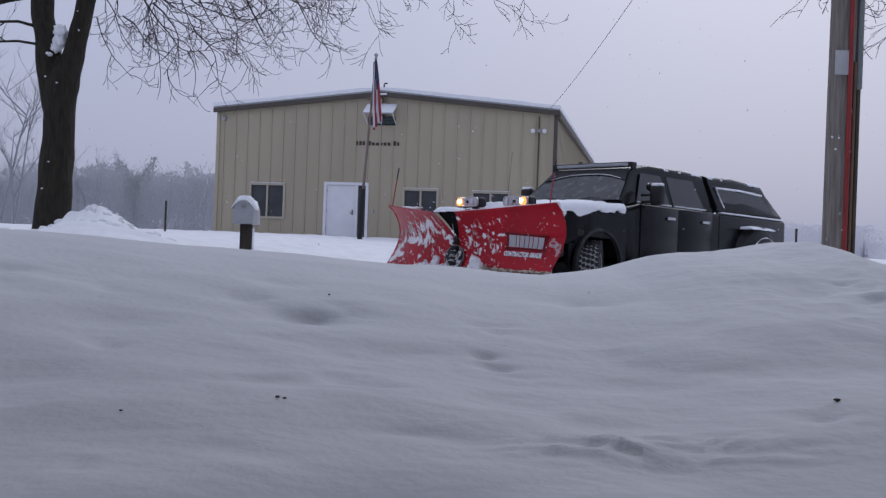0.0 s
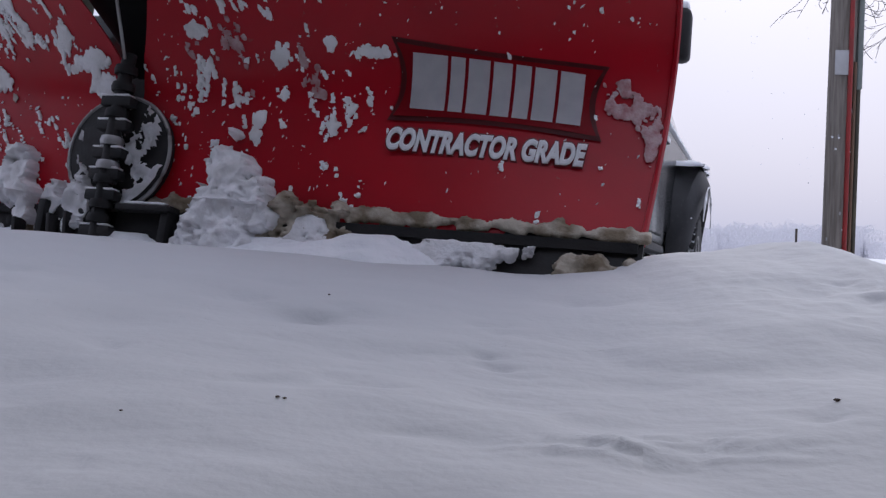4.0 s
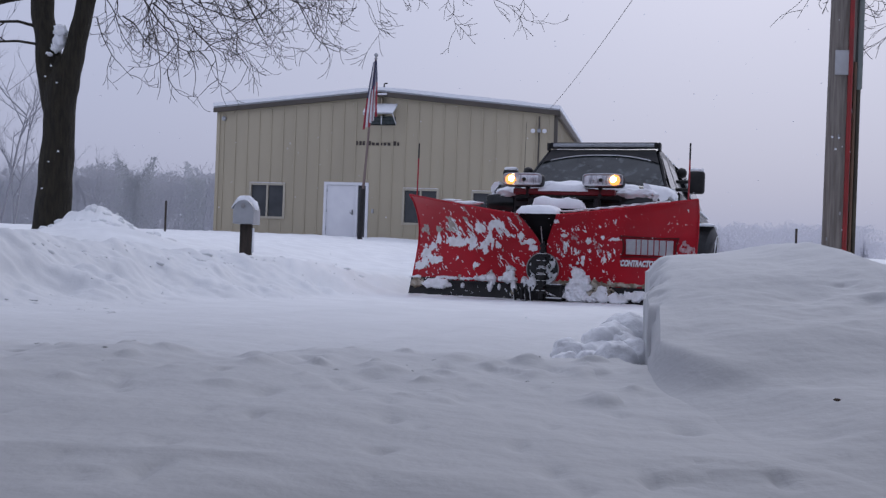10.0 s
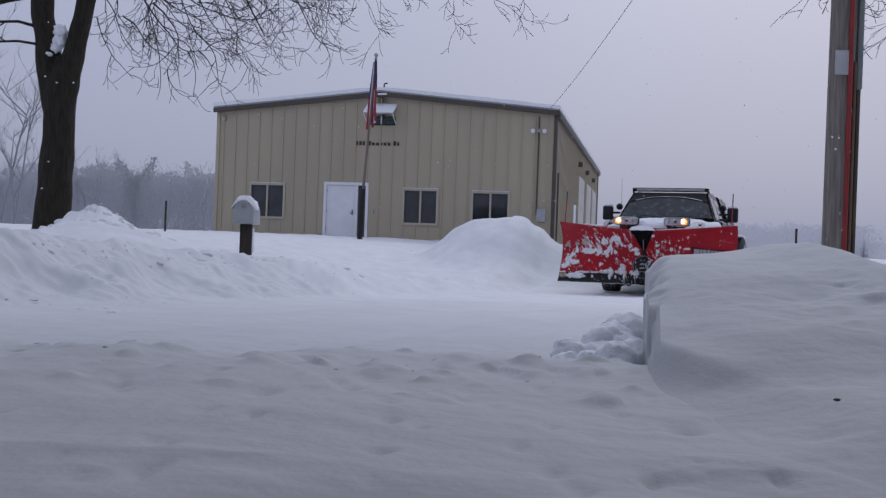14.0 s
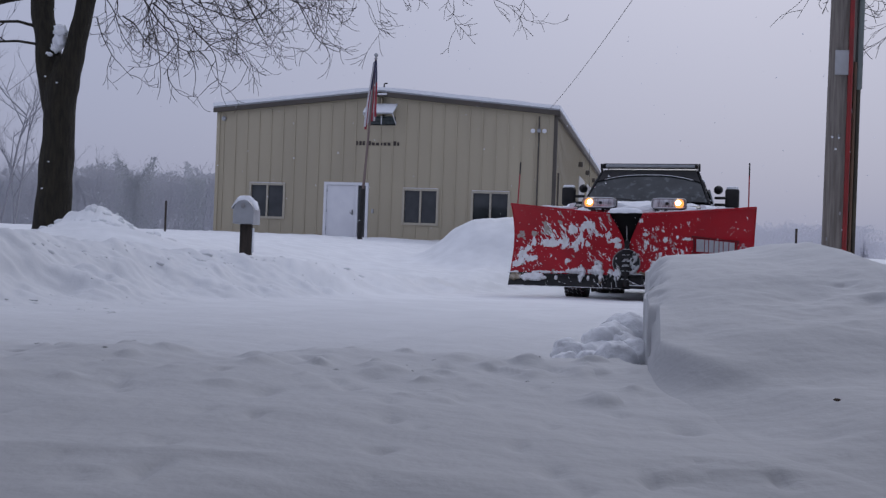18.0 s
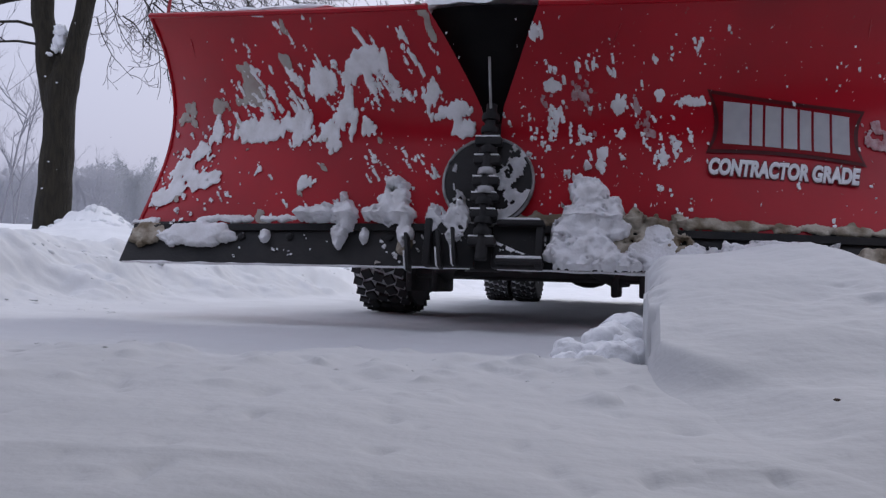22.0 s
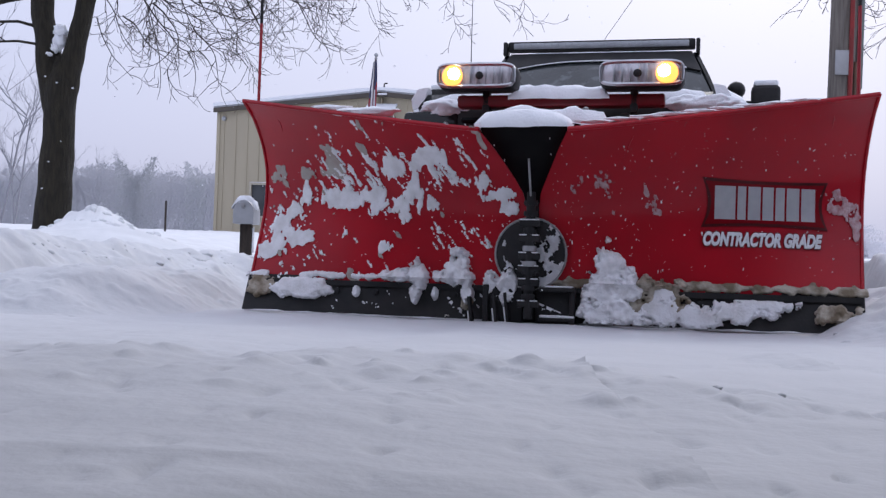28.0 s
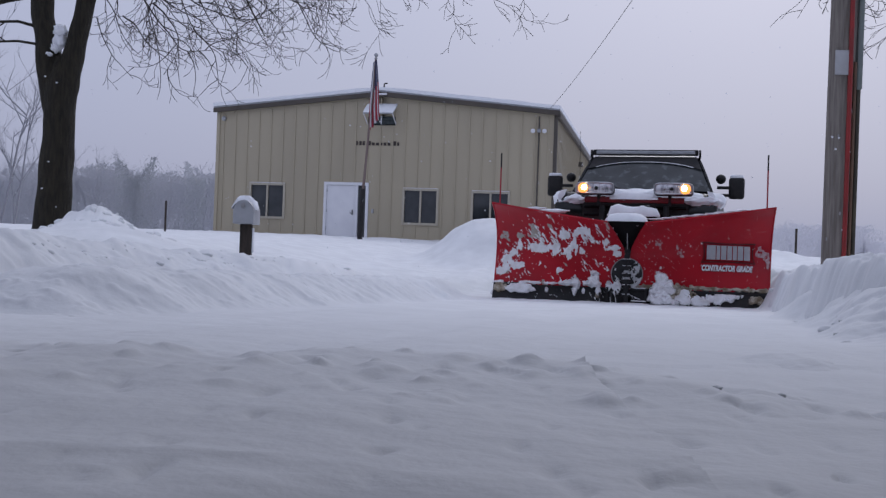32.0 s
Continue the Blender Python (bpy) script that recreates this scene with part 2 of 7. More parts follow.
def grid_mesh(name, X, Y, Z, material, closed=False):
    """A sheet over a grid of numpy arrays."""
    n, m = X.shape
    co = np.stack([X, Y, Z], -1).reshape(-1, 3)
    i = np.arange(n * m).reshape(n, m)
    if closed:
        i = np.concatenate([i, i[:, :1]], 1)
    q = np.stack([i[:-1, :-1], i[:-1, 1:], i[1:, 1:], i[1:, :-1]], -1).reshape(-1, 4)
    me = bpy.data.meshes.new(name)
    me.vertices.add(len(co))
    me.vertices.foreach_set("co", co.ravel())
    me.loops.add(q.size)
    me.loops.foreach_set("vertex_index", q.ravel())
    me.polygons.add(len(q))
    me.polygons.foreach_set("loop_start", np.arange(0, q.size, 4))
    me.update(calc_edges=True)
    me.validate()
    me.materials.append(material)
    me.polygons.foreach_set("use_smooth", [True] * len(me.polygons))
    return me


def vnoise(x, y, seed=0):
    """Smooth lattice noise from -1 to 1 on arrays."""
    xi, yi = np.floor(x).astype(np.int64), np.floor(y).astype(np.int64)
    fx, fy = x - xi, y - yi
    fx, fy = fx * fx * fx * (fx * (fx * 6 - 15) + 10), fy * fy * fy * (fy * (fy * 6 - 15) + 10)

    def h(a, b):
        k = (a * 374761393 + b * 668265263 + seed * 2147483647) & 0xFFFFFFFF
        k = ((k ^ (k >> 13)) * 1274126177) & 0xFFFFFFFF
        return ((k ^ (k >> 16)) & 0xFFFF) / 32767.5 - 1.0
    return (h(xi, yi) * (1 - fx) + h(xi + 1, yi) * fx) * (1 - fy) + (h(xi, yi + 1) * (1 - fx) + h(xi + 1, yi + 1) * fx) * fy


def fbm(x, y, size, octaves=4, seed=0, gain=0.5):
    out, amp = 0.0, 1.0
    for o in range(octaves):
        out = out + amp * vnoise(x / size, y / size, seed + o * 17)
        size, amp = size / 2.03, amp * gain
    return out


SHUFFLE = np.random.RandomState(3).permutation(4096)


def roll(x, y, size, octaves=4, seed=0, gain=0.5):
    """Sum of smooth lattice noises whose lattice is turned from one octave to the next."""
    out, amp = 0.0, 1.0
    for o in range(octaves):
        c, q = math.cos(0.7 + 1.1 * o), math.sin(0.7 + 1.1 * o)
        u, v = (x * c - y * q) / size, (x * q + y * c) / size
        ui, vi = np.floor(u).astype(np.int64), np.floor(v).astype(np.int64)
        fu, fv = u - ui, v - vi
        fu, fv = fu * fu * fu * (fu * (fu * 6 - 15) + 10), fv * fv * fv * (fv * (fv * 6 - 15) + 10)

        def h(a, b):
            return SHUFFLE[(SHUFFLE[(a + 131 * seed + 37 * o) & 4095] + b) & 4095] / 2047.5 - 1.0
        out = out + amp * ((h(ui, vi) * (1 - fu) + h(ui + 1, vi) * fu) * (1 - fv) + (h(ui, vi + 1) * (1 - fu) + h(ui + 1, vi + 1) * fu) * fv)
        size, amp = size / 2.03, amp * gain
    return out


def ss(a, b, x):
    t = np.clip((x - a) / (b - a), 0, 1)
    return t * t * (3 - 2 * t)


# ---- the truck's way: seconds, x, y, z, turn, pitch, lean, lift of the blade ----
TRUCK_ROWS = [
    (0.0, 0.120, 13.340, -0.310, -43.57, 0.67, 0.42, 10.15),
    (1.0, 0.300, 9.971, -0.178, -25.58, 1.24, -0.15, 11.96),
    (2.0, 0.335, 7.245, -0.115, -16.23, 1.49, -0.81, 11.47),
    (3.0, -0.411, 4.910, -0.028, -16.49, 1.59, -0.66, 10.76),
    (4.0, -0.950, 2.828, 0.054, -17.83, 1.68, -1.35, 8.96),
    (4.5, -1.105, 2.087, 0.066, -15.20, 1.67, -0.92, 7.89),
    (5.2, -1.120, 1.280, 0.060, -15.39, 1.67, -0.14, 0.57),
    (5.8, -1.140, 1.500, 0.055, -15.47, 1.68, 0.16, 0.00),
    (6.5, -1.072, 2.191, 0.046, -15.58, 1.70, 0.49, 1.16),
    (7.0, -0.920, 2.818, 0.036, -17.37, 1.80, 0.42, 0.15),
    (7.5, -0.715, 3.651, 0.008, -17.24, 1.89, 0.26, 0.74),
    (8.0, -0.459, 4.767, -0.022, -16.69, 1.77, 0.01, 0.41),
    (8.5, -0.156, 5.971, -0.050, -17.13, 1.89, -0.15, -0.41),
    (9.0, 0.195, 7.348, -0.084, -17.88, 2.13, -0.16, -0.43),
    (9.5, 0.583, 8.771, -0.124, -18.37, 2.26, -0.07, -0.49),
    (10.0, 0.996, 10.222, -0.168, -19.16, 2.18, 0.07, -0.75),
    (10.5, 1.425, 11.656, -0.217, -19.52, 1.88, 0.21, -0.31),
    (11.0, 1.863, 13.049, -0.270, -20.26, 1.48, 0.37, 0.27),
    (11.5, 2.319, 14.325, -0.315, -20.52, 1.13, 0.42, 0.01),
    (12.0, 2.712, 15.376, -0.342, -20.20, 0.76, 0.48, -0.09),
    (12.5, 3.011, 16.180, -0.354, -20.12, 0.42, 0.46, -0.19),
    (13.0, 3.206, 16.785, -0.365, -20.78, 0.25, 0.20, -0.01),
    (13.5, 3.314, 16.985, -0.368, -20.17, 0.26, 0.08, 6.00),
    (14.0, 3.354, 17.093, -0.367, -20.23, 0.25, 0.07, 10.32),
    (15.3, 3.128, 16.900, -0.362, -19.62, 0.31, 0.39, 11.50),
    (16.5, 2.902, 15.575, -0.364, -19.01, 0.38, 0.65, 12.57),
    (17.0, 2.711, 14.647, -0.371, -17.97, 0.41, 0.54, 10.93),
    (17.5, 2.487, 13.565, -0.350, -16.85, 0.56, 0.48, 10.09),
    (18.0, 2.217, 12.308, -0.301, -16.07, 0.84, 0.45, 10.83),
    (18.5, 1.901, 11.029, -0.249, -15.65, 1.12, 0.34, 10.58),
    (19.0, 1.595, 9.716, -0.199, -15.32, 1.45, 0.43, 12.23),
    (19.5, 1.307, 8.488, -0.151, -14.93, 1.66, 0.78, 12.18),
    (20.0, 0.981, 7.265, -0.108, -14.79, 1.74, 1.01, 11.67),
    (20.5, 0.752, 6.199, -0.070, -14.26, 1.76, 0.99, 11.37),
    (21.0, 0.555, 5.255, -0.039, -13.69, 1.72, 0.82, 12.42),
    (21.5, 0.328, 4.343, -0.011, -13.45, 1.74, 0.73, 12.06),
    (22.0, 0.145, 3.593, 0.008, -13.35, 1.65, 0.71, 12.10),
    (22.5, -0.037, 2.996, 0.028, -14.25, 1.61, 0.49, 13.08),
    (23.0, -0.171, 2.396, 0.048, -14.88, 1.56, 0.42, 12.75),
    (23.5, -0.250, 2.071, 0.073, -14.79, 1.52, 0.83, 12.23),
    (24.0, -0.302, 1.789, 0.093, -15.48, 1.50, 1.17, 11.84),
    (24.5, -0.343, 1.634, 0.102, -15.02, 1.52, 1.27, 11.22),
    (25.2, -0.360, 1.500, 0.090, -15.06, 1.58, 1.15, 7.00),
    (25.8, -0.330, 1.600, 0.075, -15.12, 1.64, 1.01, 0.00),
    (26.5, -0.187, 2.289, 0.054, -15.16, 1.71, 0.95, 0.19),
    (27.0, -0.012, 2.968, 0.033, -15.41, 1.79, 1.01, -0.01),
    (27.5, 0.203, 3.820, 0.009, -13.87, 1.92, 0.84, 0.16),
    (28.0, 0.398, 4.650, -0.015, -13.88, 1.95, 0.59, -0.47),
    (28.5, 0.586, 5.405, -0.037, -13.83, 1.82, 0.36, -0.84),
    (29.0, 0.752, 6.106, -0.055, -13.62, 1.65, 0.39, -0.77),
    (29.5, 0.907, 6.752, -0.073, -13.66, 1.69, 0.42, -0.84),
    (30.0, 1.050, 7.385, -0.092, -13.85, 1.80, 0.46, -0.50),
    (30.5, 1.207, 8.049, -0.115, -14.16, 1.85, 0.52, -0.28),
    (31.0, 1.404, 8.854, -0.146, -14.22, 1.80, 0.50, 0.00),
    (31.5, 1.647, 9.806, -0.180, -14.50, 1.74, 0.42, -0.17),
    (32.0, 1.951, 10.767, -0.204, -13.94, 1.70, 0.34, -0.21),
]


# ---- the lie of the snow ----
def drive_z(y):
    """The scraped driveway: falls from the road, then climbs to the yard."""
    return 0.10 - 0.028 * np.clip(y, -4, 17.5) + 0.75 * ss(19, 38, y)


def left_edge(y):
    return -2.36 + (y - 3.0) * 0.255


def right_edge(y):
    return 1.05 + (y - 2.0) * 0.265


CLOD_RNG = np.random.RandomState(57)
CLODS = np.stack([CLOD_RNG.uniform(-1.5, 0.75, 150), CLOD_RNG.uniform(1.35, 2.0, 150), CLOD_RNG.uniform(0.012, 0.030, 150), 0.003 + 0.009 * CLOD_RNG.rand(150) ** 1.7], -1)
PIT_K = np.arange(96)
PITS = np.stack([-1.0 + 1.75 * (PIT_K % 12 + CLOD_RNG.rand(96)) / 12, 0.80 + 0.95 * (PIT_K // 12 + CLOD_RNG.rand(96)) / 8, CLOD_RNG.uniform(0.009, 0.019, 96) * (0.65 + 0.06 * (PIT_K // 12)), (0.003 + 0.009 * CLOD_RNG.rand(96) ** 1.3) * (0.6 + 0.06 * (PIT_K // 12))], -1)
HOLLOWS = np.stack([CLOD_RNG.uniform(-1.6, 1.6, 210), CLOD_RNG.uniform(0.8, 2.5, 210), CLOD_RNG.uniform(0.018, 0.060, 210), 0.002 + 0.011 * CLOD_RNG.rand(210) ** 1.8], -1)


def clods(x, y):
    """Half-sunk clods and soft footholes in the spread snow."""
    h = np.zeros(np.shape(x))
    near = (y > 0.6) & (y < 2.2) & (x > -1.7) & (x < 0.9)
    if not np.any(near):
        return h
    X, Y = x[near], y[near]
    wx, wy = X + 0.014 * roll(X, Y, 0.06, 2, 91), Y + 0.022 * roll(X, Y, 0.06, 2, 93)
    s = np.zeros(X.shape)
    for cx, cy, r, a in CLODS:
        d = ((wx - cx) / r) ** 2 + ((wy - cy) / (1.5 * r)) ** 2
        s = np.maximum(s, a * np.exp(-d ** 1.5))
    h[near] = s
    return h


def pits(x, y):
    """Soft round holes trodden in the spread snow."""
    h = np.zeros(np.shape(x))
    near = (y > 0.6) & (y < 2.0) & (x > -1.2) & (x < 0.9)
    if not np.any(near):
        return h
    X, Y = x[near], y[near]
    wx, wy = X + 0.008 * roll(X, Y, 0.05, 2, 91), Y + 0.012 * roll(X, Y, 0.05, 2, 93)
    s = np.zeros(X.shape)
    for cx, cy, r, a in PITS:
        s = s - a * np.exp(-(((wx - cx) / r) ** 2 + ((wy - cy) / (2.6 * r)) ** 2) ** 1.3)
    h[near] = s
    return h


def hollows(x, y):
    """Soft wind-worn hollows in the old bank."""
    wx, wy = x + 0.02 * roll(x, y, 0.09, 2, 95), y + 0.03 * roll(x, y, 0.09, 2, 97)
    s = np.zeros(np.shape(x))
    for cx, cy, r, a in HOLLOWS:
        s = s - a * np.exp(-((wx - cx) / (1.3 * r)) ** 2 - ((wy - cy) / r) ** 2)
    return s


def bank_z(x, y):
    """The bank across the driveway mouth before it is ploughed."""
    crest = np.interp(x, [-2.6, -1.2, -0.5, -0.1, 0.25, 0.42, 0.53, 0.61, 0.69, 0.76, 0.84, 0.89, 0.96, 1.02, 1.15, 1.9, 2.6], [0.335, 0.322, 0.281, 0.256, 0.243, 0.266, 0.302, 0.314, 0.319, 0.329, 0.350, 0.357, 0.339, 0.317, 0.29, 0.25, 0.18])
    ridge_y = 2.42 + 0.10 * np.sin(x * 2.1 + 0.6)
    front = np.interp(np.clip((y - 0.35) / (ridge_y - 0.35), 0, 1), [0, 0.25, 0.45, 0.62, 0.80, 0.93, 1], [0.0, 0.16, 0.34, 0.56, 0.80, 0.95, 1.0])
    back = ss(ridge_y + 0.85, ridge_y + 0.12, y)
    floor = 0.082
    n = 0.013 * roll(x, y * 1.1, 0.42, 2, 31) + 0.006 * roll(x, y, 0.17, 2, 33) + hollows(x, y) * (1 - 0.3 * ss(0.42, 0.62, x)) * ss(2.45, 1.95, y) + (0.004 * roll(x, y, 0.07, 3, 34) - 0.006 * np.clip(roll(x, y, 0.10, 2, 36) - 0.2, 0, 1)) * ss(0.42, 0.62, x) * ss(1.3, 1.7, y)
    crust = ss(0.075, 0.0, np.abs(y - 0.97 - 0.05 * roll(x, y, 0.3, 2, 39))) * ss(0.02, 0.12, x) * ss(0.42, 0.28, x)
    n = n + crust * (0.006 * roll(x * 0.7, y, 0.02, 3, 41) - 0.001 + 0.007 * np.exp(-((x - 0.165) / 0.03) ** 2)) + 0.0008 * roll(x, y * 1.3, 0.035, 2, 43)
    return floor + (crest - floor) * np.where(y < ridge_y, front, back) + n * (0.8 - 0.35 * ss(0.6, 1.0, front))


def ground_z(x, y, pile=True):
    x, y = np.asarray(x, float), np.asarray(y, float)
    zd = drive_z(y) + ss(4.3, 3.0, y) * (0.008 + 0.018 * ss(-0.3, 1.4, x))
    # snowfield beside the driveway
    far = 0.20 + 0.10 * ss(7, 13, y) + 0.33 * ss(14, 40, y)
    near = np.interp(y, [0, 5, 6.9, 8.5, 10, 12.8, 16, 20, 28, 38, 60], [0.27, 0.30, 0.25, 0.14, 0.04, -0.15, -0.21, -0.12, 0.18, 0.60, 0.65])
    wx = ss(-4.6, -0.9 + 0.1 * (y - 9), x)
    field_l = far * (1 - wx) + near * wx + 0.035 * roll(x, y, 1.3, 4, 3)
    dl = np.minimum(left_edge(y) - x, (y - 3.75 - 0.10 * (x + 1.5)) * 1.15) + 0.16 * roll(x, y, 0.8, 3, 5)
    kl = ss(-0.05, 0.95, dl)
    lump = roll(x, y, 0.28, 4, 7, 0.6)
    zl = zd + (field_l - zd) * kl + 0.085 * np.exp(-((dl - 0.70) / 0.32) ** 2) * (1 - ss(12, 18, y)) + (0.03 * lump + 0.010 * np.abs(roll(x, y, 0.12, 3, 8)) + 0.008 * np.clip(roll(x, y, 0.055, 2, 10), 0, 1) + 0.012 * np.clip(roll(x, y, 0.09, 2, 14) - 0.2, 0, 1) * ss(0.75, 0.25, dl)) * ss(-0.1, 0.3, dl) * (1 - 0.7 * ss(0.9, 2.0, dl))
    # mound of ploughed snow between tree and mailbox, pile before the yard
    zl = zl + 0.19 * np.exp(-(np.abs(x + 4.12) / 0.42) ** 3.5 - (np.abs(y - 12.2) / 0.8) ** 3) * (1 + 0.25 * roll(x, y, 0.5, 3, 9) + 0.35 * np.abs(roll(x, y, 0.17, 3, 12))) + 0.19 * np.exp(-((x + 3.6) / 0.7) ** 2 - ((y - 11.4) / 0.9) ** 2)
    field_r = np.interp(y, [0, 3, 5, 9, 14, 30, 60], [0.06, 0.08, 0.17, 0.20, 0.12, 0.32, 0.62]) + 0.03 * roll(x, y, 1.1, 4, 11)
    dr = x - right_edge(y) + 0.12 * roll(x, y, 0.7, 3, 13)
    kr = ss(-0.05, 0.45, dr) * ss(2.2, 3.6, y)
    zr = zd + (field_r - zd) * kr + 0.03 * lump * ss(-0.1, 0.3, dr) * ss(2.6, 3.6, y) * (1 - 0.7 * ss(0.8, 1.8, dr))
    zr = zr + 0.35 * np.exp(-((x - 7.6) / 1.1) ** 2 - ((y - 24.0) / 1.5) ** 2)
    z = np.where(x < (left_edge(y) + right_edge(y)) / 2, zl, zr)
    # pile near the yard
    z = z + (1.10 + 0.12 * roll(x, y, 0.8, 4, 15)) * np.exp(-((np.abs(x - 1.52) / 1.6) ** 3.2) - ((y - 23.0) / 1.8) ** 2)
    # scraped floor is slightly streaked along the drive
    floor = (1 - kl) * (1 - kr)
    z = z + floor * (0.006 * roll(x * 3.2 - y * 0.8, y * 0.5, 0.9, 3, 19) + 0.004 * lump) * (1 - ss(20, 30, y))
    # spread pile in the foreground
    lip = 2.02 + 0.05 * roll(x, y, 0.3, 3, 21) - 0.55 * ss(0.15, 0.95, x)
    ridge = ss(lip + 0.32, lip - 0.30, y) * (1 - 0.75 * ss(0.35, 1.0, x)) * (0.35 + 0.65 * ss(0.7, 1.9, y))
    rough_ = (0.0022 * roll(x, y * 0.6, 0.17, 2, 25) + 0.0007 * roll(x, y * 0.6, 0.034, 2, 28) + 0.0015 * np.abs(roll(x, y, 0.07, 3, 26)) * ss(1.2, 1.8, y) + clods(x, y) ) * ss(2.3, 1.8, y)
    if pile:
        z = z + ridge * (0.048 + 0.010 * roll(x, y, 0.30, 2, 23)) + rough_
    else:
        z = np.where((y > 0.3) & (y < 2.4) & (x > -2.7) & (x < 1.0), z + 0.35 * ridge * 0.08 + 0.6 * rough_ - 0.004, z + ridge * (0.048 + 0.010 * roll(x, y, 0.30, 2, 23)) + rough_)
    z = np.where((y > 0.3) & (y < 2.9) & (x < 2.5), np.minimum(z, bank_z(x, y) - (0.010 if pile else 0.016)), z)
    z = z + pits(x, y)
    # gentle roll of the land far off
    r = np.hypot(x, y)
    return z + 0.5 * ss(60, 180, r)


th = np.radians(np.concatenate([np.arange(-34, 34.01, 0.17), np.arange(38, 324, 4.0)])) 
rad = np.concatenate([[0.12, 0.25, 0.38], np.geomspace(0.5, 2.6, 150)[:-1], np.geomspace(2.6, 9, 400)[:-1], np.geomspace(9, 900, 360)])
RR, TT = np.meshgrid(rad, th, indexing="ij")
GX, GY = RR * np.sin(TT), RR * np.cos(TT)
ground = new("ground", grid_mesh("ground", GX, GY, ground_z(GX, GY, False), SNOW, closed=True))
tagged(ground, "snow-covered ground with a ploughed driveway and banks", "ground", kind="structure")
# the hole under the tripod
cap_bm = bmesh.new()
cap_ring = ring(cap_bm, [(0.13 * math.sin(a), 0.13 * math.cos(a), float(ground_z(0.12 * math.sin(a), 0.12 * math.cos(a))) - 0.004) for a in [k * math.pi / 8 for k in range(16)]])
cap_bm.faces.new(cap_ring[::-1])
tagged(part("ground_patch", cap_bm, SNOW), "trodden snow", "ground", kind="structure")

# unseen wall and board added behind and over the camera to shade the near snow
wall_b = part("shade_wall", boxed(-18, 18, -1.25, -0.95, -0.3, 3.8, 0.02), WALL)
tagged(wall_b, "unseen dark wall added behind the camera to shade the near snow", "wall", kind="structure")
sky_blocker = part("shade_board", boxed(-8.0, 8.0, -0.95, 0.75, 2.6, 2.72, 0.02), WALL)
tagged(sky_blocker, "unseen dark board added over the camera to shade the near snow", "roof", kind="structure")


# ---- the snow bank that the plough breaks, in rigid pieces ----
def cut_x(y):
    """The line along which the plough parts the bank from the block."""
    return np.where(y < 2.67, 0.2035 * y, 0.543 + 0.27 * (y - 2.67))


def bank_piece(name, f0, f1, y0, y1, label="", block=False, corner=False):
    """One lump of the bank: its top surface, sides and a flat underside; f runs across the bank from the cut line."""
    step = 0.007 if y0 < 1 and f1 > -0.6 and f0 < 0.5 else 0.012
    nx, ny = max(4, int((f1 - f0) / step)), max(4, int((y1 - y0) / step))
    u, v = np.meshgrid(np.linspace(f0, f1, nx), np.linspace(y0, y1, ny), indexing="ij")
    X, Y = u + cut_x(v), v
    Z = bank_z(X, Y)
    if block or corner:
        Z0 = Z
        low = ground_z(X, Y) + 0.004
        Z = low + np.maximum(Z - low, 0) * np.maximum(ss(0.0, 1.0, u / (0.02 + 0.30 * (1 - ss(1.10, 1.66, v)))), ss(1.84, 2.0, v)) - 0.004 * (1 - ss(1.6, 2.2, v))
        # rounded, crumbly shoulder along the cut
        Z = Z - 0.032 * (1 - ss(0.0, 0.042, u + 0.02 * roll(X, Y, 0.06, 3, 77))) * ss(1.9, 2.2, v)
        Z = Z + (0.0008 * np.abs(roll(X, Y, 0.05, 3, 81)) + 0.0005 * roll(X, Y, 0.028, 2, 83) - 0.004 * np.clip(roll(X, Y, 0.08, 2, 85) - 0.42, 0, 1)) * ss(1.2, 2.0, v) - 0.006
        if corner:
            w = ss(0.24, 0.43, u)
            Z = Z0 * (1 - w) + (Z + 0.001) * w
    if block:
        X = X + 0.014 * roll(X, Y, 0.09, 3, 79) * (1 - ss(0.0, 0.06, u)) * ss(1.9, 2.2, v)
    mx, my = float((f0 + f1) / 2 + cut_x(np.array((y0 + y1) / 2))), (y0 + y1) / 2
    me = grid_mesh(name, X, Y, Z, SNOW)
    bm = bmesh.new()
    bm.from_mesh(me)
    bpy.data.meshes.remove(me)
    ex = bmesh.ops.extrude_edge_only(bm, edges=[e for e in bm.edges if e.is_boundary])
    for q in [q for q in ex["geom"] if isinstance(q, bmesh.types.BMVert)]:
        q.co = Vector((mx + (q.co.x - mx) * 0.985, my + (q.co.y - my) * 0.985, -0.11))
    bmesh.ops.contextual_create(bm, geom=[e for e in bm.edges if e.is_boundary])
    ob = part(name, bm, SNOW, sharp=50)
    return tagged(ob, label, "snow bank", "snow bank across the driveway mouth")


BANK_BACK, BANK_FRONT = [], []
for x0, x1 in ((-2.7, -2.1), (-2.1, -1.6), (-1.6, -1.15), (-1.15, -0.75), (-0.75, -0.35), (-0.35, 0.0)):
    BANK_BACK.append((bank_piece("snow_bank", x0, x1, 1.55, 3.35, "lumpy grey-white snow bank across the driveway mouth"), x0, x1))
for x0, x1 in ((-2.7, -1.4), (-1.4, -0.6), (-0.6, 0.0)):
    BANK_FRONT.append((bank_piece("snow_bank_apron", x0, x1, 0.32, 1.55, "smooth snow apron before the bank"), x0, x1))
BANK_FRONT.append((bank_piece("snow_bank_corner", 0.0, 0.44, 0.32, 2.75, "snow between the bank and the block", corner=True), 0.0, 0.44))
BLOCK, BLOCK_APRON = [], []
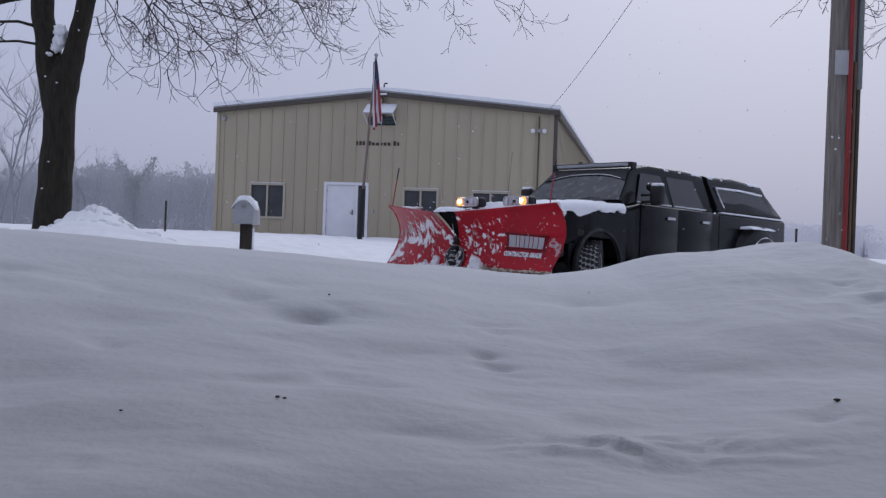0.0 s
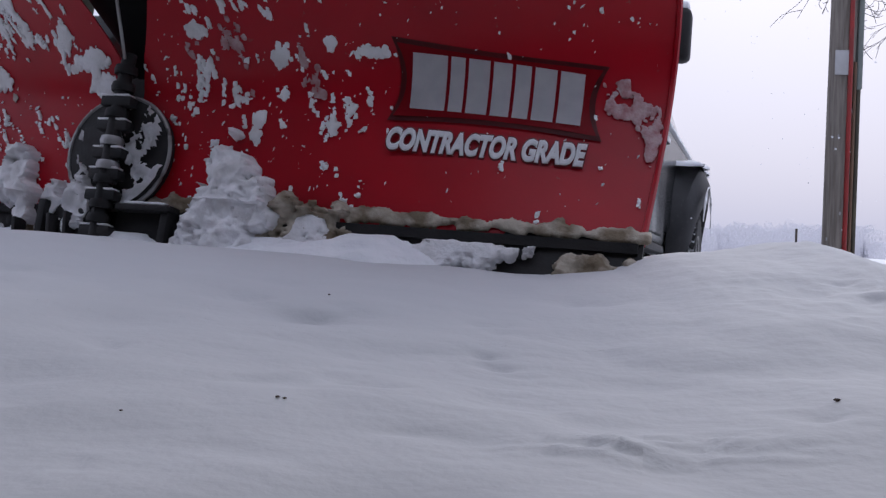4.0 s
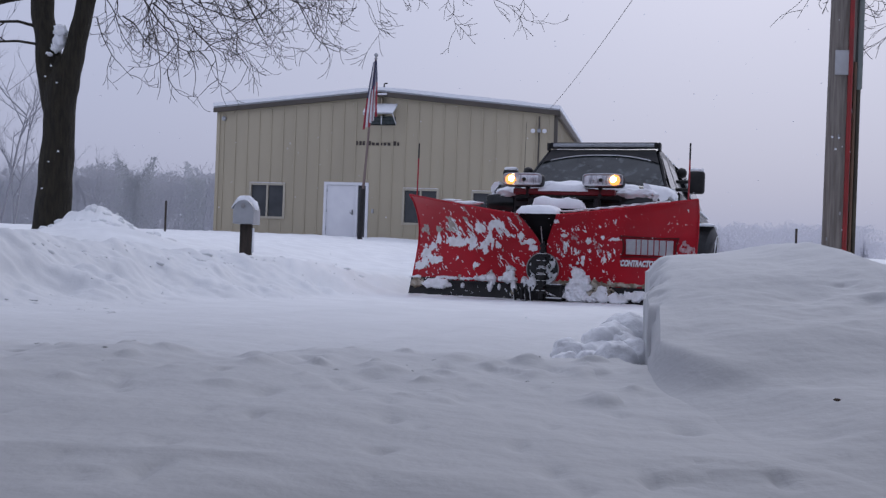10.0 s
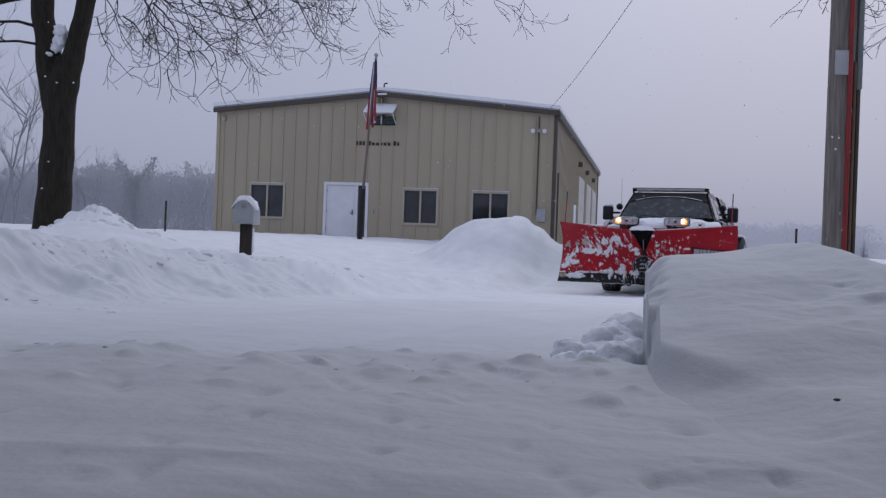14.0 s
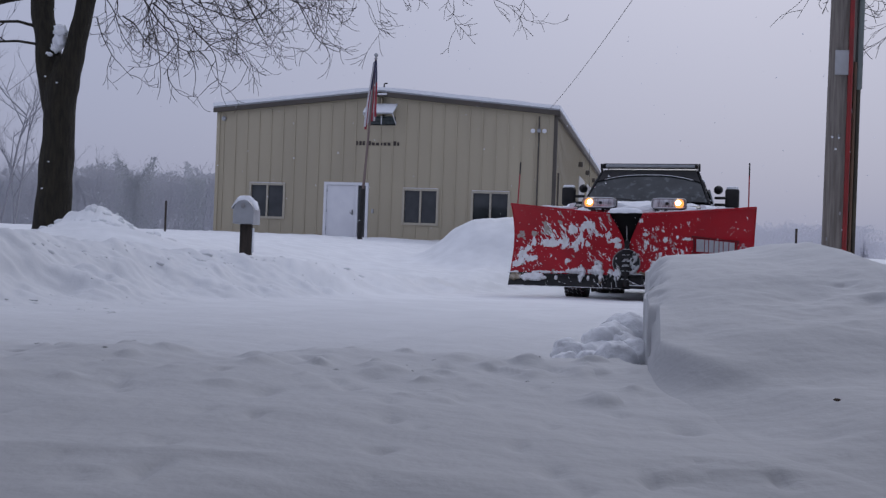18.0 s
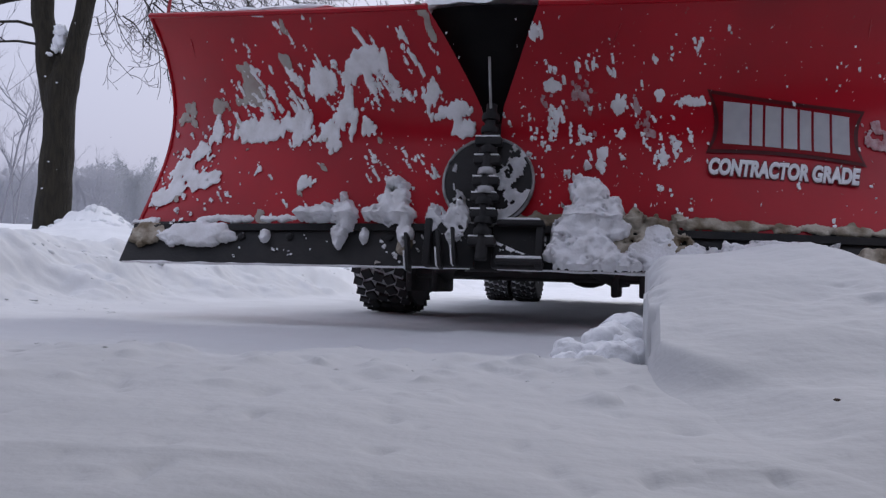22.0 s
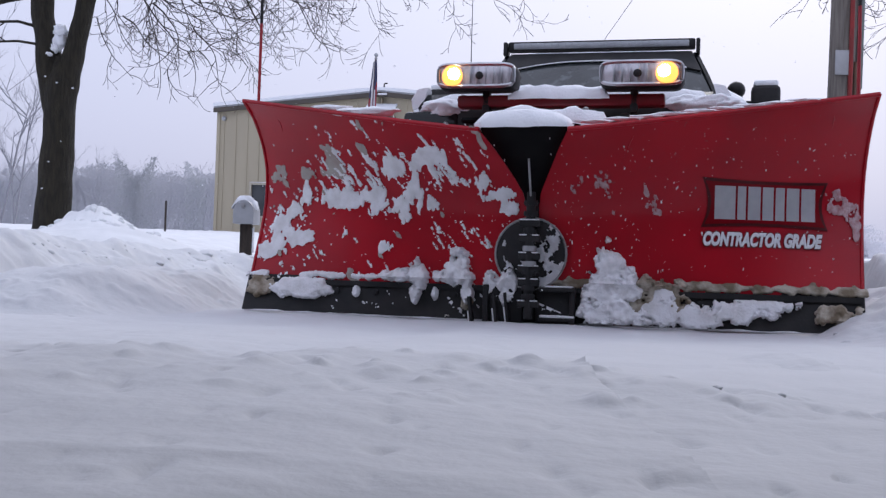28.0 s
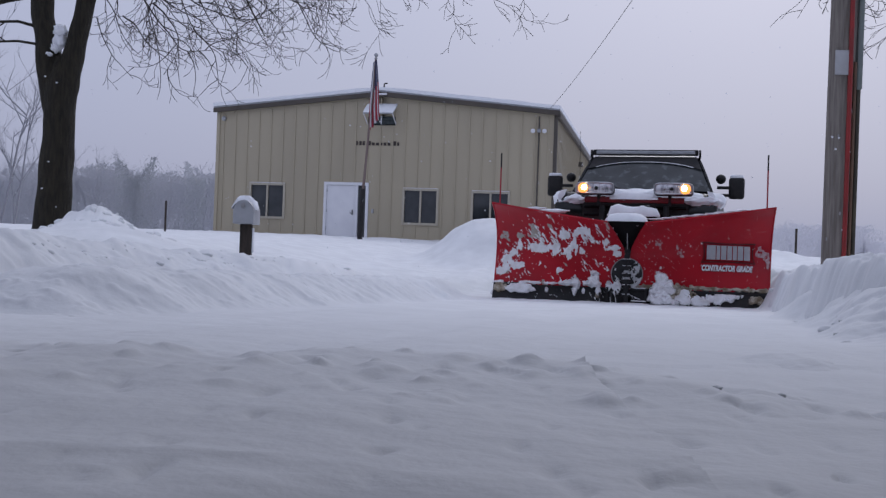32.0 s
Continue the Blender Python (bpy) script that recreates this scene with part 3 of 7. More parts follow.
for k, (x0, x1) in enumerate(((0.0, 0.5), (0.5, 1.0), (1.0, 2.0))):
    for q, (y0, y1) in enumerate(((2.25, 2.80), (2.80, 3.35))):
        BLOCK.append((bank_piece("snow_block", x0, x1, y0, y1, "cut block of packed snow beside the driveway", True), -0.95 + 0.62 * k, -0.52 - 0.22 * q, Vector(((x0 + x1) / 2 + float(cut_x(np.array((y0 + y1) / 2))), (y0 + y1) / 2, 0.05))))
    BLOCK_APRON.append(bank_piece("snow_block_apron", x0, x1, 0.32, 2.25, "smooth snow slope before the cut block", True))


# the broken bank spread over the driveway mouth, scraped thinner at the end
SPREAD = []
for x0, x1, drop in ((-2.65, -1.2, 0.0), (-1.2, -0.45, 0.0), (-0.45, 0.25, 0.0), (0.25, 0.98, 0.016)):
    X, Y = np.meshgrid(np.linspace(x0, x1, int((x1 - x0) / 0.008)), np.linspace(0.34, 2.36, 252), indexing="ij")
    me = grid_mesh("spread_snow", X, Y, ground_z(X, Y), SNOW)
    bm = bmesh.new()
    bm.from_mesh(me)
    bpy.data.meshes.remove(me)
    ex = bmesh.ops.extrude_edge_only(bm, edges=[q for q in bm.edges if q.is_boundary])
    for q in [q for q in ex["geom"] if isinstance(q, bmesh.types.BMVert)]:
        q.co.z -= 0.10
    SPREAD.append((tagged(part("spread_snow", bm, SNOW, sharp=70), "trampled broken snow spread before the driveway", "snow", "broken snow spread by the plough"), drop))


WINDROW = []
for t0, y0, y1 in ((27.4, 3.85, 4.75), (28.0, 4.70, 5.65), (28.7, 5.60, 6.65), (29.5, 6.60, 7.75), (30.4, 7.70, 8.95), (31.2, 8.90, 10.2)):
    for side in (-1, 1):
        tip0, slope = (-2.40, 0.275) if side < 0 else (0.87, 0.235)
        U, V = np.meshgrid(np.linspace(0, 1.0, 100), np.linspace(y0, y1, 100), indexing="ij")
        edge = tip0 + slope * V + 0.05 * roll(V * 0.0 + side, V, 0.35, 3, 61)
        X = edge + side * U * (1.0 if side < 0 else 0.75)
        D = U + 0.015 * roll(X, V, 0.2, 3, 63) + 0.006 * roll(X, V, 0.07, 2, 69)
        if side < 0:
            H = 0.20 * ss(0.0, 0.50, D) * (1 - 0.8 * ss(0.72, 1.0, U))
        else:
            H = (0.40 + 0.05 * roll(V * 0.0, V, 0.5, 2, 71)) * ss(-0.04, 0.18, D) * (1 - 0.5 * ss(0.3, 0.9, U))
        H = H * ss(3.95, 4.6, V)
        lumps = (0.012 if side < 0 else 0.020) * roll(X, V, 0.22, 2, 65) + (0.010 if side < 0 else 0.018) * np.clip(roll(X, V, 0.06, 2, 67) - 0.15, 0, 1) + 0.009 * np.clip(roll(X, V, 0.038, 1, 68) - 0.35, 0, 1)
        Z = drive_z(V) - 0.015 + H + lumps * ss(0.02, 0.2, D)
        me = grid_mesh("windrow", X if side > 0 else X[::-1], V if side > 0 else V[::-1], Z if side > 0 else Z[::-1], SNOW)
        bm = bmesh.new()
        bm.from_mesh(me)
        bpy.data.meshes.remove(me)
        ex = bmesh.ops.extrude_edge_only(bm, edges=[q for q in bm.edges if q.is_boundary])
        for q in [q for q in ex["geom"] if isinstance(q, bmesh.types.BMVert)]:
            q.co.z -= 0.12
        WINDROW.append((tagged(part("snow_windrow", bm, SNOW, sharp=70), "lumpy windrow of snow spilled beside the plough's path", "snow windrow", "windrows left by the plough"), t0 - (0.0 if side < 0 else 0.25)))


def lump_mesh(name, rx, ry, rz, seed, material=SNOW_FRESH, sub=3, rough=0.25):
    bm = bmesh.new()
    bmesh.ops.create_icosphere(bm, subdivisions=sub, radius=1.0)
    for v in bm.verts:
        d = 1 + rough * noise.noise(v.co * 1.6 + Vector((seed, 0, 0))) + rough * 0.5 * noise.noise(v.co * 4.1 + Vector((0, seed, 0))) + (rough * 0.26 * noise.noise(v.co * 9.0 + Vector((0, 0, seed))) + rough * 0.14 * noise.noise(v.co * 21.0 + Vector((seed, 0, 0))) if sub > 3 else 0.0)
        v.co = Vector((v.co.x * rx, v.co.y * ry, v.co.z * rz)) * d
    return finish(bm, name, material, 180 if sub > 3 else 60)


# lumps that roll up before the blade as it breaks the bank: place at the height of the push
HEAP = []
for i, (x, y, z, rx, ry, rz) in enumerate([(0.03, 0.0, 0.350, 0.32, 0.22, 0.185), (0.28, 0.03, 0.340, 0.18, 0.20, 0.165), (-0.23, 0.01, 0.305, 0.33, 0.21, 0.175), (-0.50, 0.05, 0.285, 0.38, 0.23, 0.165), (-0.86, 0.06, 0.275, 0.42, 0.24, 0.165), (-1.3, 0.1, 0.280, 0.46, 0.26, 0.17), (0.17, 0.01, 0.350, 0.28, 0.21, 0.170), (0.36, 0.08, 0.305, 0.11, 0.20, 0.140)]):
    h = new("snow_roll", lump_mesh("snow_roll", rx, ry * 0.85, rz * 0.93, 20.0 + i, SNOW_FRESH, 5, 0.13))
    tagged(h, "rolled lump of snow pushed up before the blade", "snow lump", "snow rolled up by the plough")
    HEAP.append((h, x, y, z))
SHAVED = []
for i, (x, rx, ry, rz) in enumerate([(0.58, 0.18, 0.22, 0.12), (0.76, 0.24, 0.24, 0.13), (0.99, 0.25, 0.24, 0.13), (1.24, 0.25, 0.24, 0.12)]):
    h = new("snow_shaving", lump_mesh("snow_shaving", rx, ry, rz, 40.0 + i, SNOW_FRESH, 5, 0.14))
    tagged(h, "loose snow shaved off the block by the blade", "snow lump", "snow shaved off the block")
    SHAVED.append((h, x))
CHUNKS = []
for i, (x, y, z, s) in enumerate([(0.378, 2.27, 0.096, 0.062), (0.280, 2.20, 0.082, 0.040), (0.366, 2.10, 0.080, 0.050), (0.42, 2.18, 0.080, 0.05), (0.435, 2.36, 0.100, 0.075), (0.31, 2.12, 0.072, 0.033), (0.345, 2.20, 0.055, 0.070), (0.40, 2.26, 0.060, 0.085), (0.27, 2.14, 0.05, 0.05)]):
    c = new("snow_chunk", lump_mesh("snow_chunk", s, s * 0.9, s * 0.85, 3.1 + i, SNOW_FRESH, 4, 0.20))
    c.matrix_basis = pose(x, y, z, 0, 0, 40 * i)
    tagged(c, "loose rounded chunk of snow beside the cut block", "snow chunk", "snow chunks by the block")
    CHUNKS.append((c, x, y, z))


# ---- crumbs of broken snow along the banks and in the spread pile ----
def crumbs(name, spots, label):
    bm = bmesh.new()
    rng = random.Random(71)
    for x, y, s in spots:
        z = float(ground_z(x, y))
        r = bmesh.ops.create_icosphere(bm, subdivisions=1 if s < 0.03 else 2, radius=1.0)
        sx, sy, sz = s * rng.uniform(0.8, 1.4), s * rng.uniform(0.8, 1.3), s * rng.uniform(0.5, 0.9)
        o = Vector((rng.uniform(0, 50), 0, 0))
        for v in r["verts"]:
            d = 1 + 0.35 * noise.noise(v.co * 1.4 + o)
            v.co = Vector((x + v.co.x * sx * d, y + v.co.y * sy * d, z - sz * 0.50 + v.co.z * sz * d))
    return tagged(part(name, bm, SNOW, sharp=60), label, "snow crumbs", kind="stuff")


rng = random.Random(72)
spots = []
for k in range(36):
    x = rng.uniform(-1.1, 0.55)
    spots.append((x, rng.uniform(1.5, 2.0), 0.003 + 0.008 * rng.random() ** 3))
SPREAD_CRUMBS = crumbs("snow_crumbs", spots, "small crumbs of broken snow in the spread pile")
spots = []
for k in range(30):
    y = 3.4 + 13 * rng.random() ** 1.4
    x = float(left_edge(y)) - abs(rng.gauss(0.15, 0.55)) - 0.05
    spots.append((x, y, 0.006 + 0.018 * rng.random() ** 4))
for k in range(40):
    x = rng.uniform(-3.0, -1.4)
    spots.append((x, 4.3 + abs(rng.gauss(0.1, 0.6)), 0.008 + 0.02 * rng.random() ** 4))
for k in range(90):
    y = 3.2 + 8 * rng.random()
    spots.append((float(right_edge(y)) + abs(rng.gauss(0.1, 0.4)), y, 0.01 + 0.035 * rng.random() ** 4))
for k in range(26):
    spots.append((rng.gauss(-4.0, 0.5), rng.gauss(12.0, 0.5), 0.01 + 0.02 * rng.random() ** 3))
for k in range(60):
    y = 4.0 + 9.5 * rng.random()
    spots.append((float(left_edge(y)) - 0.55 + rng.gauss(0.0, 0.26), y, 0.005 + 0.012 * rng.random() ** 3))
for k in range(60):
    spots.append((rng.uniform(-4.6, -3.2), rng.uniform(11.2, 12.6), 0.025 + 0.06 * rng.random() ** 2))
for k in range(90):
    y = 5.2 + 6.0 * rng.random()
    spots.append((float(left_edge(y)) - 0.72 + rng.gauss(0.0, 0.07), y, 0.012 + 0.028 * rng.random() ** 2))
crumbs("bank_crumbs", spots, "lumps of broken snow along the ploughed banks")


# ---- pickup truck with a V-plough; forward is +y, the origin lies on the ground under the plough's hinge ----
truck = root("pickup_truck", "black crew-cab pickup with topper, snowy hood and red V-plough", "truck")


def rrect(hw, z0, z1, r, y, top=None, n=4, bulge=0.0):
    """A ring across the truck at y: a rounded rectangle, its top half-width may differ."""
    top = hw if top is None else top
    pts = []
    for sx, zc, w, a0 in ((1, z0, hw, -90), (1, z1, top, 0), (-1, z1, top, 90), (-1, z0, hw, 180)):
        for k in range(n + 1):
            a = radians(a0 + 90 * k / n)
            cx = sx * (w - r)
            cz = zc + r if zc == z0 else zc - r
            pts.append((cx + r * math.cos(a), y, cz + r * math.sin(a)))
    return pts


# lower body: nose, cab, bed
F_AX, R_AX = -1.90, -6.40
bm = loft(bmesh.new(), [rrect(0.84, 0.78, 1.20, 0.08, -1.08), rrect(0.90, 0.72, 1.27, 0.09, -1.16), rrect(0.96, 0.72, 1.30, 0.10, -1.40), rrect(1.0, 0.95, 1.315, 0.10, -1.56), rrect(1.01, 0.97, 1.345, 0.09, -2.4), rrect(1.01, 0.60, 1.35, 0.09, -2.60), rrect(1.01, 0.56, 1.37, 0.07, -2.75)])
hood = part("hood", bm, PAINT, truck)
bm = loft(bmesh.new(), [rrect(0.985, 0.50, 1.37, 0.07, -2.76), rrect(1.0, 0.48, 1.40, 0.07, -2.9), rrect(1.0, 0.48, 1.41, 0.07, -5.2)])
part("cab_body", bm, PAINT, truck)
# greenhouse
bm = loft(bmesh.new(), [rrect(0.94, 1.36, 1.40, 0.018, -2.52, 0.90), rrect(0.90, 1.36, 1.72, 0.05, -2.86, 0.78), rrect(0.89, 1.36, 1.95, 0.07, -3.14, 0.70), rrect(0.89, 1.36, 2.04, 0.09, -3.55, 0.70), rrect(0.89, 1.36, 2.05, 0.09, -4.6, 0.70), rrect(0.89, 1.36, 2.01, 0.08, -5.18, 0.70)])
part("cab_roof", bm, PAINT, truck)
bm = loft(bmesh.new(), [rrect(0.99, 0.62, 1.40, 0.05, -5.24), rrect(0.99, 0.62, 1.41, 0.05, -7.55), rrect(0.96, 0.66, 1.40, 0.06, -7.66)])
part("cargo_bed", bm, PAINT, truck)
bm = loft(bmesh.new(), [rrect(0.93, 1.40, 2.02, 0.10, -5.25, 0.74), rrect(0.93, 1.40, 2.05, 0.10, -6.2, 0.74), rrect(0.92, 1.40, 2.0, 0.10, -7.2, 0.73), rrect(0.90, 1.40, 1.55, 0.07, -7.62, 0.80)])
topper = part("topper", bm, PAINT, truck, "dark fibreglass bed topper dusted with snow")


def plate(name, pts, thick, material, parent, label="", inset=0.0):
    """A flat panel with depth from its outline."""
    bm = bmesh.new()
    vs = ring(bm, pts)
    f = bm.faces.new(vs)
    f.normal_update()
    nrm = f.normal.copy()
    ex = bmesh.ops.extrude_face_region(bm, geom=[f])
    for v in [g for g in ex["geom"] if isinstance(g, bmesh.types.BMVert)]:
        v.co += nrm * thick
    bmesh.ops.recalc_face_normals(bm, faces=bm.faces[:])
    return part(name, bm, material, parent, label)


def lerp(a, b, t):
    return a + (b - a) * t


# windscreen lies on the sloping front of the greenhouse
def screen(t, s):
    y = lerp(-2.545, -3.07, t)
    return (s * lerp(0.86, 0.68, t), y + 0.012, lerp(1.42, 1.90, t) + 0.008)


plate("windscreen", [screen(0, 1), screen(0, 0.3), screen(0, -0.3), screen(0, -1), screen(0.5, -1), screen(1, -1), screen(1, 1), screen(0.5, 1)], 0.012, SCREEN_GLASS, truck, "dark windscreen reflecting bare branches")
# arched dark brow over the glass
brow_arc = [screen(0.87 - 0.24 * abs(q / 8) ** 2.6, q / 8) for q in range(8, -9, -1)]
brow = plate("windscreen_brow", [(x, y + 0.018, z + 0.012) for x, y, z in brow_arc + [screen(1.03, -1), screen(1.03, 1)]], 0.01, BLACK, truck, "dark arched brow over the windscreen")
part("brow_snow", tubed([(x, y + 0.024, z + 0.016) for x, y, z in brow_arc[1:-1]], [0.004 + 0.004 * abs(math.sin(3.1 * k)) for k in range(15)], 5), SNOW_STUCK, brow, "thin line of snow along the brow")
for s in (1, -1):
    bm = tube(bmesh.new(), [(s * 0.88, -2.54, 1.40), (s * 0.79, -2.83, 1.68), (s * 0.70, -3.08, 1.915)], 0.028, 6)
    part("windscreen_pillar", bm, PAINT, truck)
    part("wiper", tubed([(s * 0.1, -2.53, 1.44), (s * 0.35, -2.56, 1.47), (s * 0.62, -2.555, 1.45)], 0.009, 5), BLACK, truck)
    # side windows and doors
    def side(y, z, off=0.006, s=s):
        w = lerp(0.89, 0.70, max(0, min(1, (z - 1.40) / 0.50)))
        return (s * (w + off + 0.012), y, z)
    for y0, y1, z1, kind in ((-2.93, -3.86, 1.885, "front"), (-3.96, -4.90, 1.885, "rear")):
        lead = 0.34 if kind == "front" else 0.03
        tail = 0.04 if kind == "front" else 0.12
        door = part("door", boxed(s * 0.985 if s > 0 else -1.018, s * 1.018 if s > 0 else -0.985, y1 - 0.06, y0 + 0.04, 0.56, 1.385, 0.012), PAINT, truck)
        w = plate("door_window", [side(y0, 1.43), side(y0 - lead, z1), side(y1 + tail, z1), side(y1, 1.43)][::s], 0.006, AUTO_GLASS, door)
        hb = boxed(s * 1.018 if s > 0 else -1.05, s * 1.05 if s > 0 else -1.018, y1 + 0.06, y1 + 0.28, 1.20, 1.245, 0.012)
        part("door_handle", hb, CHROME, door, "chromed door handle")
        part("window_snow", boxed(s * 0.90 if s > 0 else -0.935, s * 0.935 if s > 0 else -0.90, y1, y0, 1.418, 1.44, 0.008), SNOW_FRESH, door, "thin line of snow on the window ledge")
    # topper window
    tw = [(-5.55, 1.50), (-5.42, 1.82), (-7.0, 1.80), (-7.25, 1.50)]
    cap_side = [(s * (lerp(0.93, 0.75, (z - 1.40) / 0.55) + 0.014), y, z) for y, z in tw]
    plate("topper_window", cap_side[::s], 0.006, AUTO_GLASS, truck)
    bm = bmesh.new()
    tube(bm, [(s * (lerp(0.93, 0.75, (z - 1.40) / 0.55) + 0.02), y, z) for y, z in [(-5.50, 1.50), (-5.40, 1.83), (-6.2, 1.845), (-7.02, 1.82)]], 0.02, 6)
    part("topper_window_snow", bm, SNOW_FRESH, truck, "line of snow round the topper window")
    part("bed_rail_snow", boxed(s * 0.92 if s > 0 else -1.0, s * 1.0 if s > 0 else -0.92, -7.5, -5.3, 1.405, 1.43, 0.01), SNOW_FRESH, truck, "thin strip of snow on the bed rail")
    # front fender flare
    bm = bmesh.new()
    rings = []
    for k in range(13):
        a = radians(-8 + 196 * k / 12)
        cy, cz = F_AX + 0.51 * math.cos(a), 0.46 + 0.49 * math.sin(a)
        cy2, cz2 = F_AX + 0.56 * math.cos(a), 0.46 + 0.54 * math.sin(a)
        rings.append([(s * 0.96, cy, cz), (s * 1.025, cy, cz), (s * 1.03, lerp(cy, cy2, 0.6), lerp(cz, cz2, 0.6)), (s * 1.012, cy2, cz2), (s * 0.96, cy2, cz2)])
    part("fender_flare", loft(bm, rings), FLARE, truck)
    bm = bmesh.new()
    rings = []
    for k in range(19):
        y = lerp(F_AX - 0.62, F_AX + 0.60, k / 18)
        cut = 0.46 + (0.54 * math.sqrt(max(0.0, 1 - ((y - F_AX) / 0.56) ** 2)) if abs(y - F_AX) < 0.56 else 0.0)
        w = 1.012 - 0.10 * float(ss(-1.7, -1.25, y))
        rings.append([(s * (w - 0.05), y, cut), (s * w, y, cut), (s * (w + 0.004), y, 1.12), (s * (w - 0.02), y, 1.27), (s * (w - 0.06), y, 1.27)])
    part("front_wing_panel", loft(bm, rings), PAINT, truck)
    part("wheel_well", boxed(s * 0.55 if s > 0 else -0.985, s * 0.985 if s > 0 else -0.55, F_AX - 0.5, F_AX + 0.5, 0.86, 0.96, 0.02), UNDER, truck)
    # wide rear fender over the twin wheels
    bm = bmesh.new()
    rings = []
    for k in range(17):
        u = k / 16
        y = lerp(-5.72, -7.12, u)
        bul = math.sin(math.pi * u) ** 0.5
        top = 0.62 + 0.64 * bul
        cut = 0.46 + max(0.0, 0.47 * math.sqrt(max(0.0, 1 - ((y - R_AX) / 0.52) ** 2))) if abs(y - R_AX) < 0.52 else 0.46
        out = 0.99 + 0.25 * bul ** 0.8
        cut = min(cut, top - 0.03)
        rings.append([(s * 0.97, y, cut), (s * (out - 0.01), y, cut), (s * out, y, lerp(cut, top, 0.45)), (s * lerp(0.99, out, 0.72), y, lerp(cut, top, 0.9)), (s * 0.97, y, top + 0.03)])
    part("rear_fender", loft(bm, rings), FLARE, truck, "wide black rear fender dusted with snow")
    arch_pts = [(s * 1.235, R_AX + 0.56 * math.cos(q), 0.50 + 0.56 * math.sin(q)) for q in [math.pi * k / 14 for k in range(2, 13)]]
    part("arch_snow", tubed(arch_pts, [0.004 + 0.004 * (k % 3) for k in range(11)], 5), SNOW_STUCK, truck, "snow caught on the rear wheel arch")
    # tow mirror on two arms
    mirror = part("mirror", boxed(s * 1.10 if s > 0 else -1.30, s * 1.30 if s > 0 else -1.10, -3.07, -2.94, 1.385, 1.665, 0.035, seg=3), BLACK, truck, "black towing mirror on twin arms")
    for z in (1.43, 1.53):
        part("mirror_arm", boxed(s * 0.95 if s > 0 else -1.12, s * 1.12 if s > 0 else -0.95, -3.0, -2.955, z - 0.02, z + 0.02, 0.01), BLACK, mirror)
    part("mirror_snow", boxed(s * 1.115 if s > 0 else -1.285, s * 1.285 if s > 0 else -1.115, -3.06, -2.95, 1.655, 1.70, 0.02), SNOW_FRESH, mirror, "cap of snow on the mirror")
    # headlamp in the nose
    part("headlamp", boxed(s * 0.60 if s > 0 else -0.93, s * 0.93 if s > 0 else -0.60, -1.12, -1.02, 0.93, 1.15, 0.03), AUTO_GLASS, truck)
    part("cowl_lamp", lathe(bmesh.new(), [(0.03, 0), (0.062, 0.02), (0.066, 0.07), (0.05, 0.11), (0.02, 0.13)], 16, "y"), BLACK, truck, "round black lamp on the windscreen pillar", at=pose(s * 1.0, -3.2, 1.66))

# nose
grille = part("grille", boxed(-0.62, 0.62, -1.10, -1.03, 0.84, 1.17, 0.03), BLACK, truck, "black grille")
for k in range(3):
    part("grille_bar", boxed(-0.58, 0.58, -1.035, -1.01, 0.90 + 0.09 * k, 0.93 + 0.09 * k, 0.008), PAINT, grille)
part("front_bumper", boxed(-1.0, 1.0, -1.12, -0.86, 0.56, 0.80, 0.05, seg=3), BLACK, truck, "black front bumper")
part("rear_bumper", boxed(-0.95, 0.95, -7.85, -7.66, 0.55, 0.76, 0.04), CHROME, truck)
# roof light bar
bar = part("light_bar", boxed(-0.70, 0.70, -3.13, -3.05, 1.965, 2.04, 0.012), BLACK, truck, "long black LED light bar over the windscreen")
part("light_bar_lens", boxed(-0.655, 0.655, -3.052, -3.04, 1.978, 2.025, 0.006), GALV, bar, "grey ribbed lens")
for s in (1, -1):
    part("light_bar_bracket", boxed(s * 0.705 if s > 0 else -0.735, s * 0.735 if s > 0 else -0.705, -3.16, -3.03, 1.93, 2.035, 0.008), BLACK, bar)
for k in range(24):
    part("light_bar_cell", boxed(-0.62 + k * 0.052, -0.578 + k * 0.052, -3.042, -3.034, 1.986, 2.017, 0.003), GALV, bar)
part("visor_strip", boxed(-0.68, 0.68, -3.12, -3.035, 1.915, 1.932, 0.006), SNOW_STUCK, truck, "frosted strip of snow under the light bar")
part("radio_aerial", tubed([(0.74, -1.95, 1.33), (0.76, -2.02, 1.8), (0.775, -2.08, 2.14)], [0.004, 0.003, 0.002], 5), BLACK, truck)


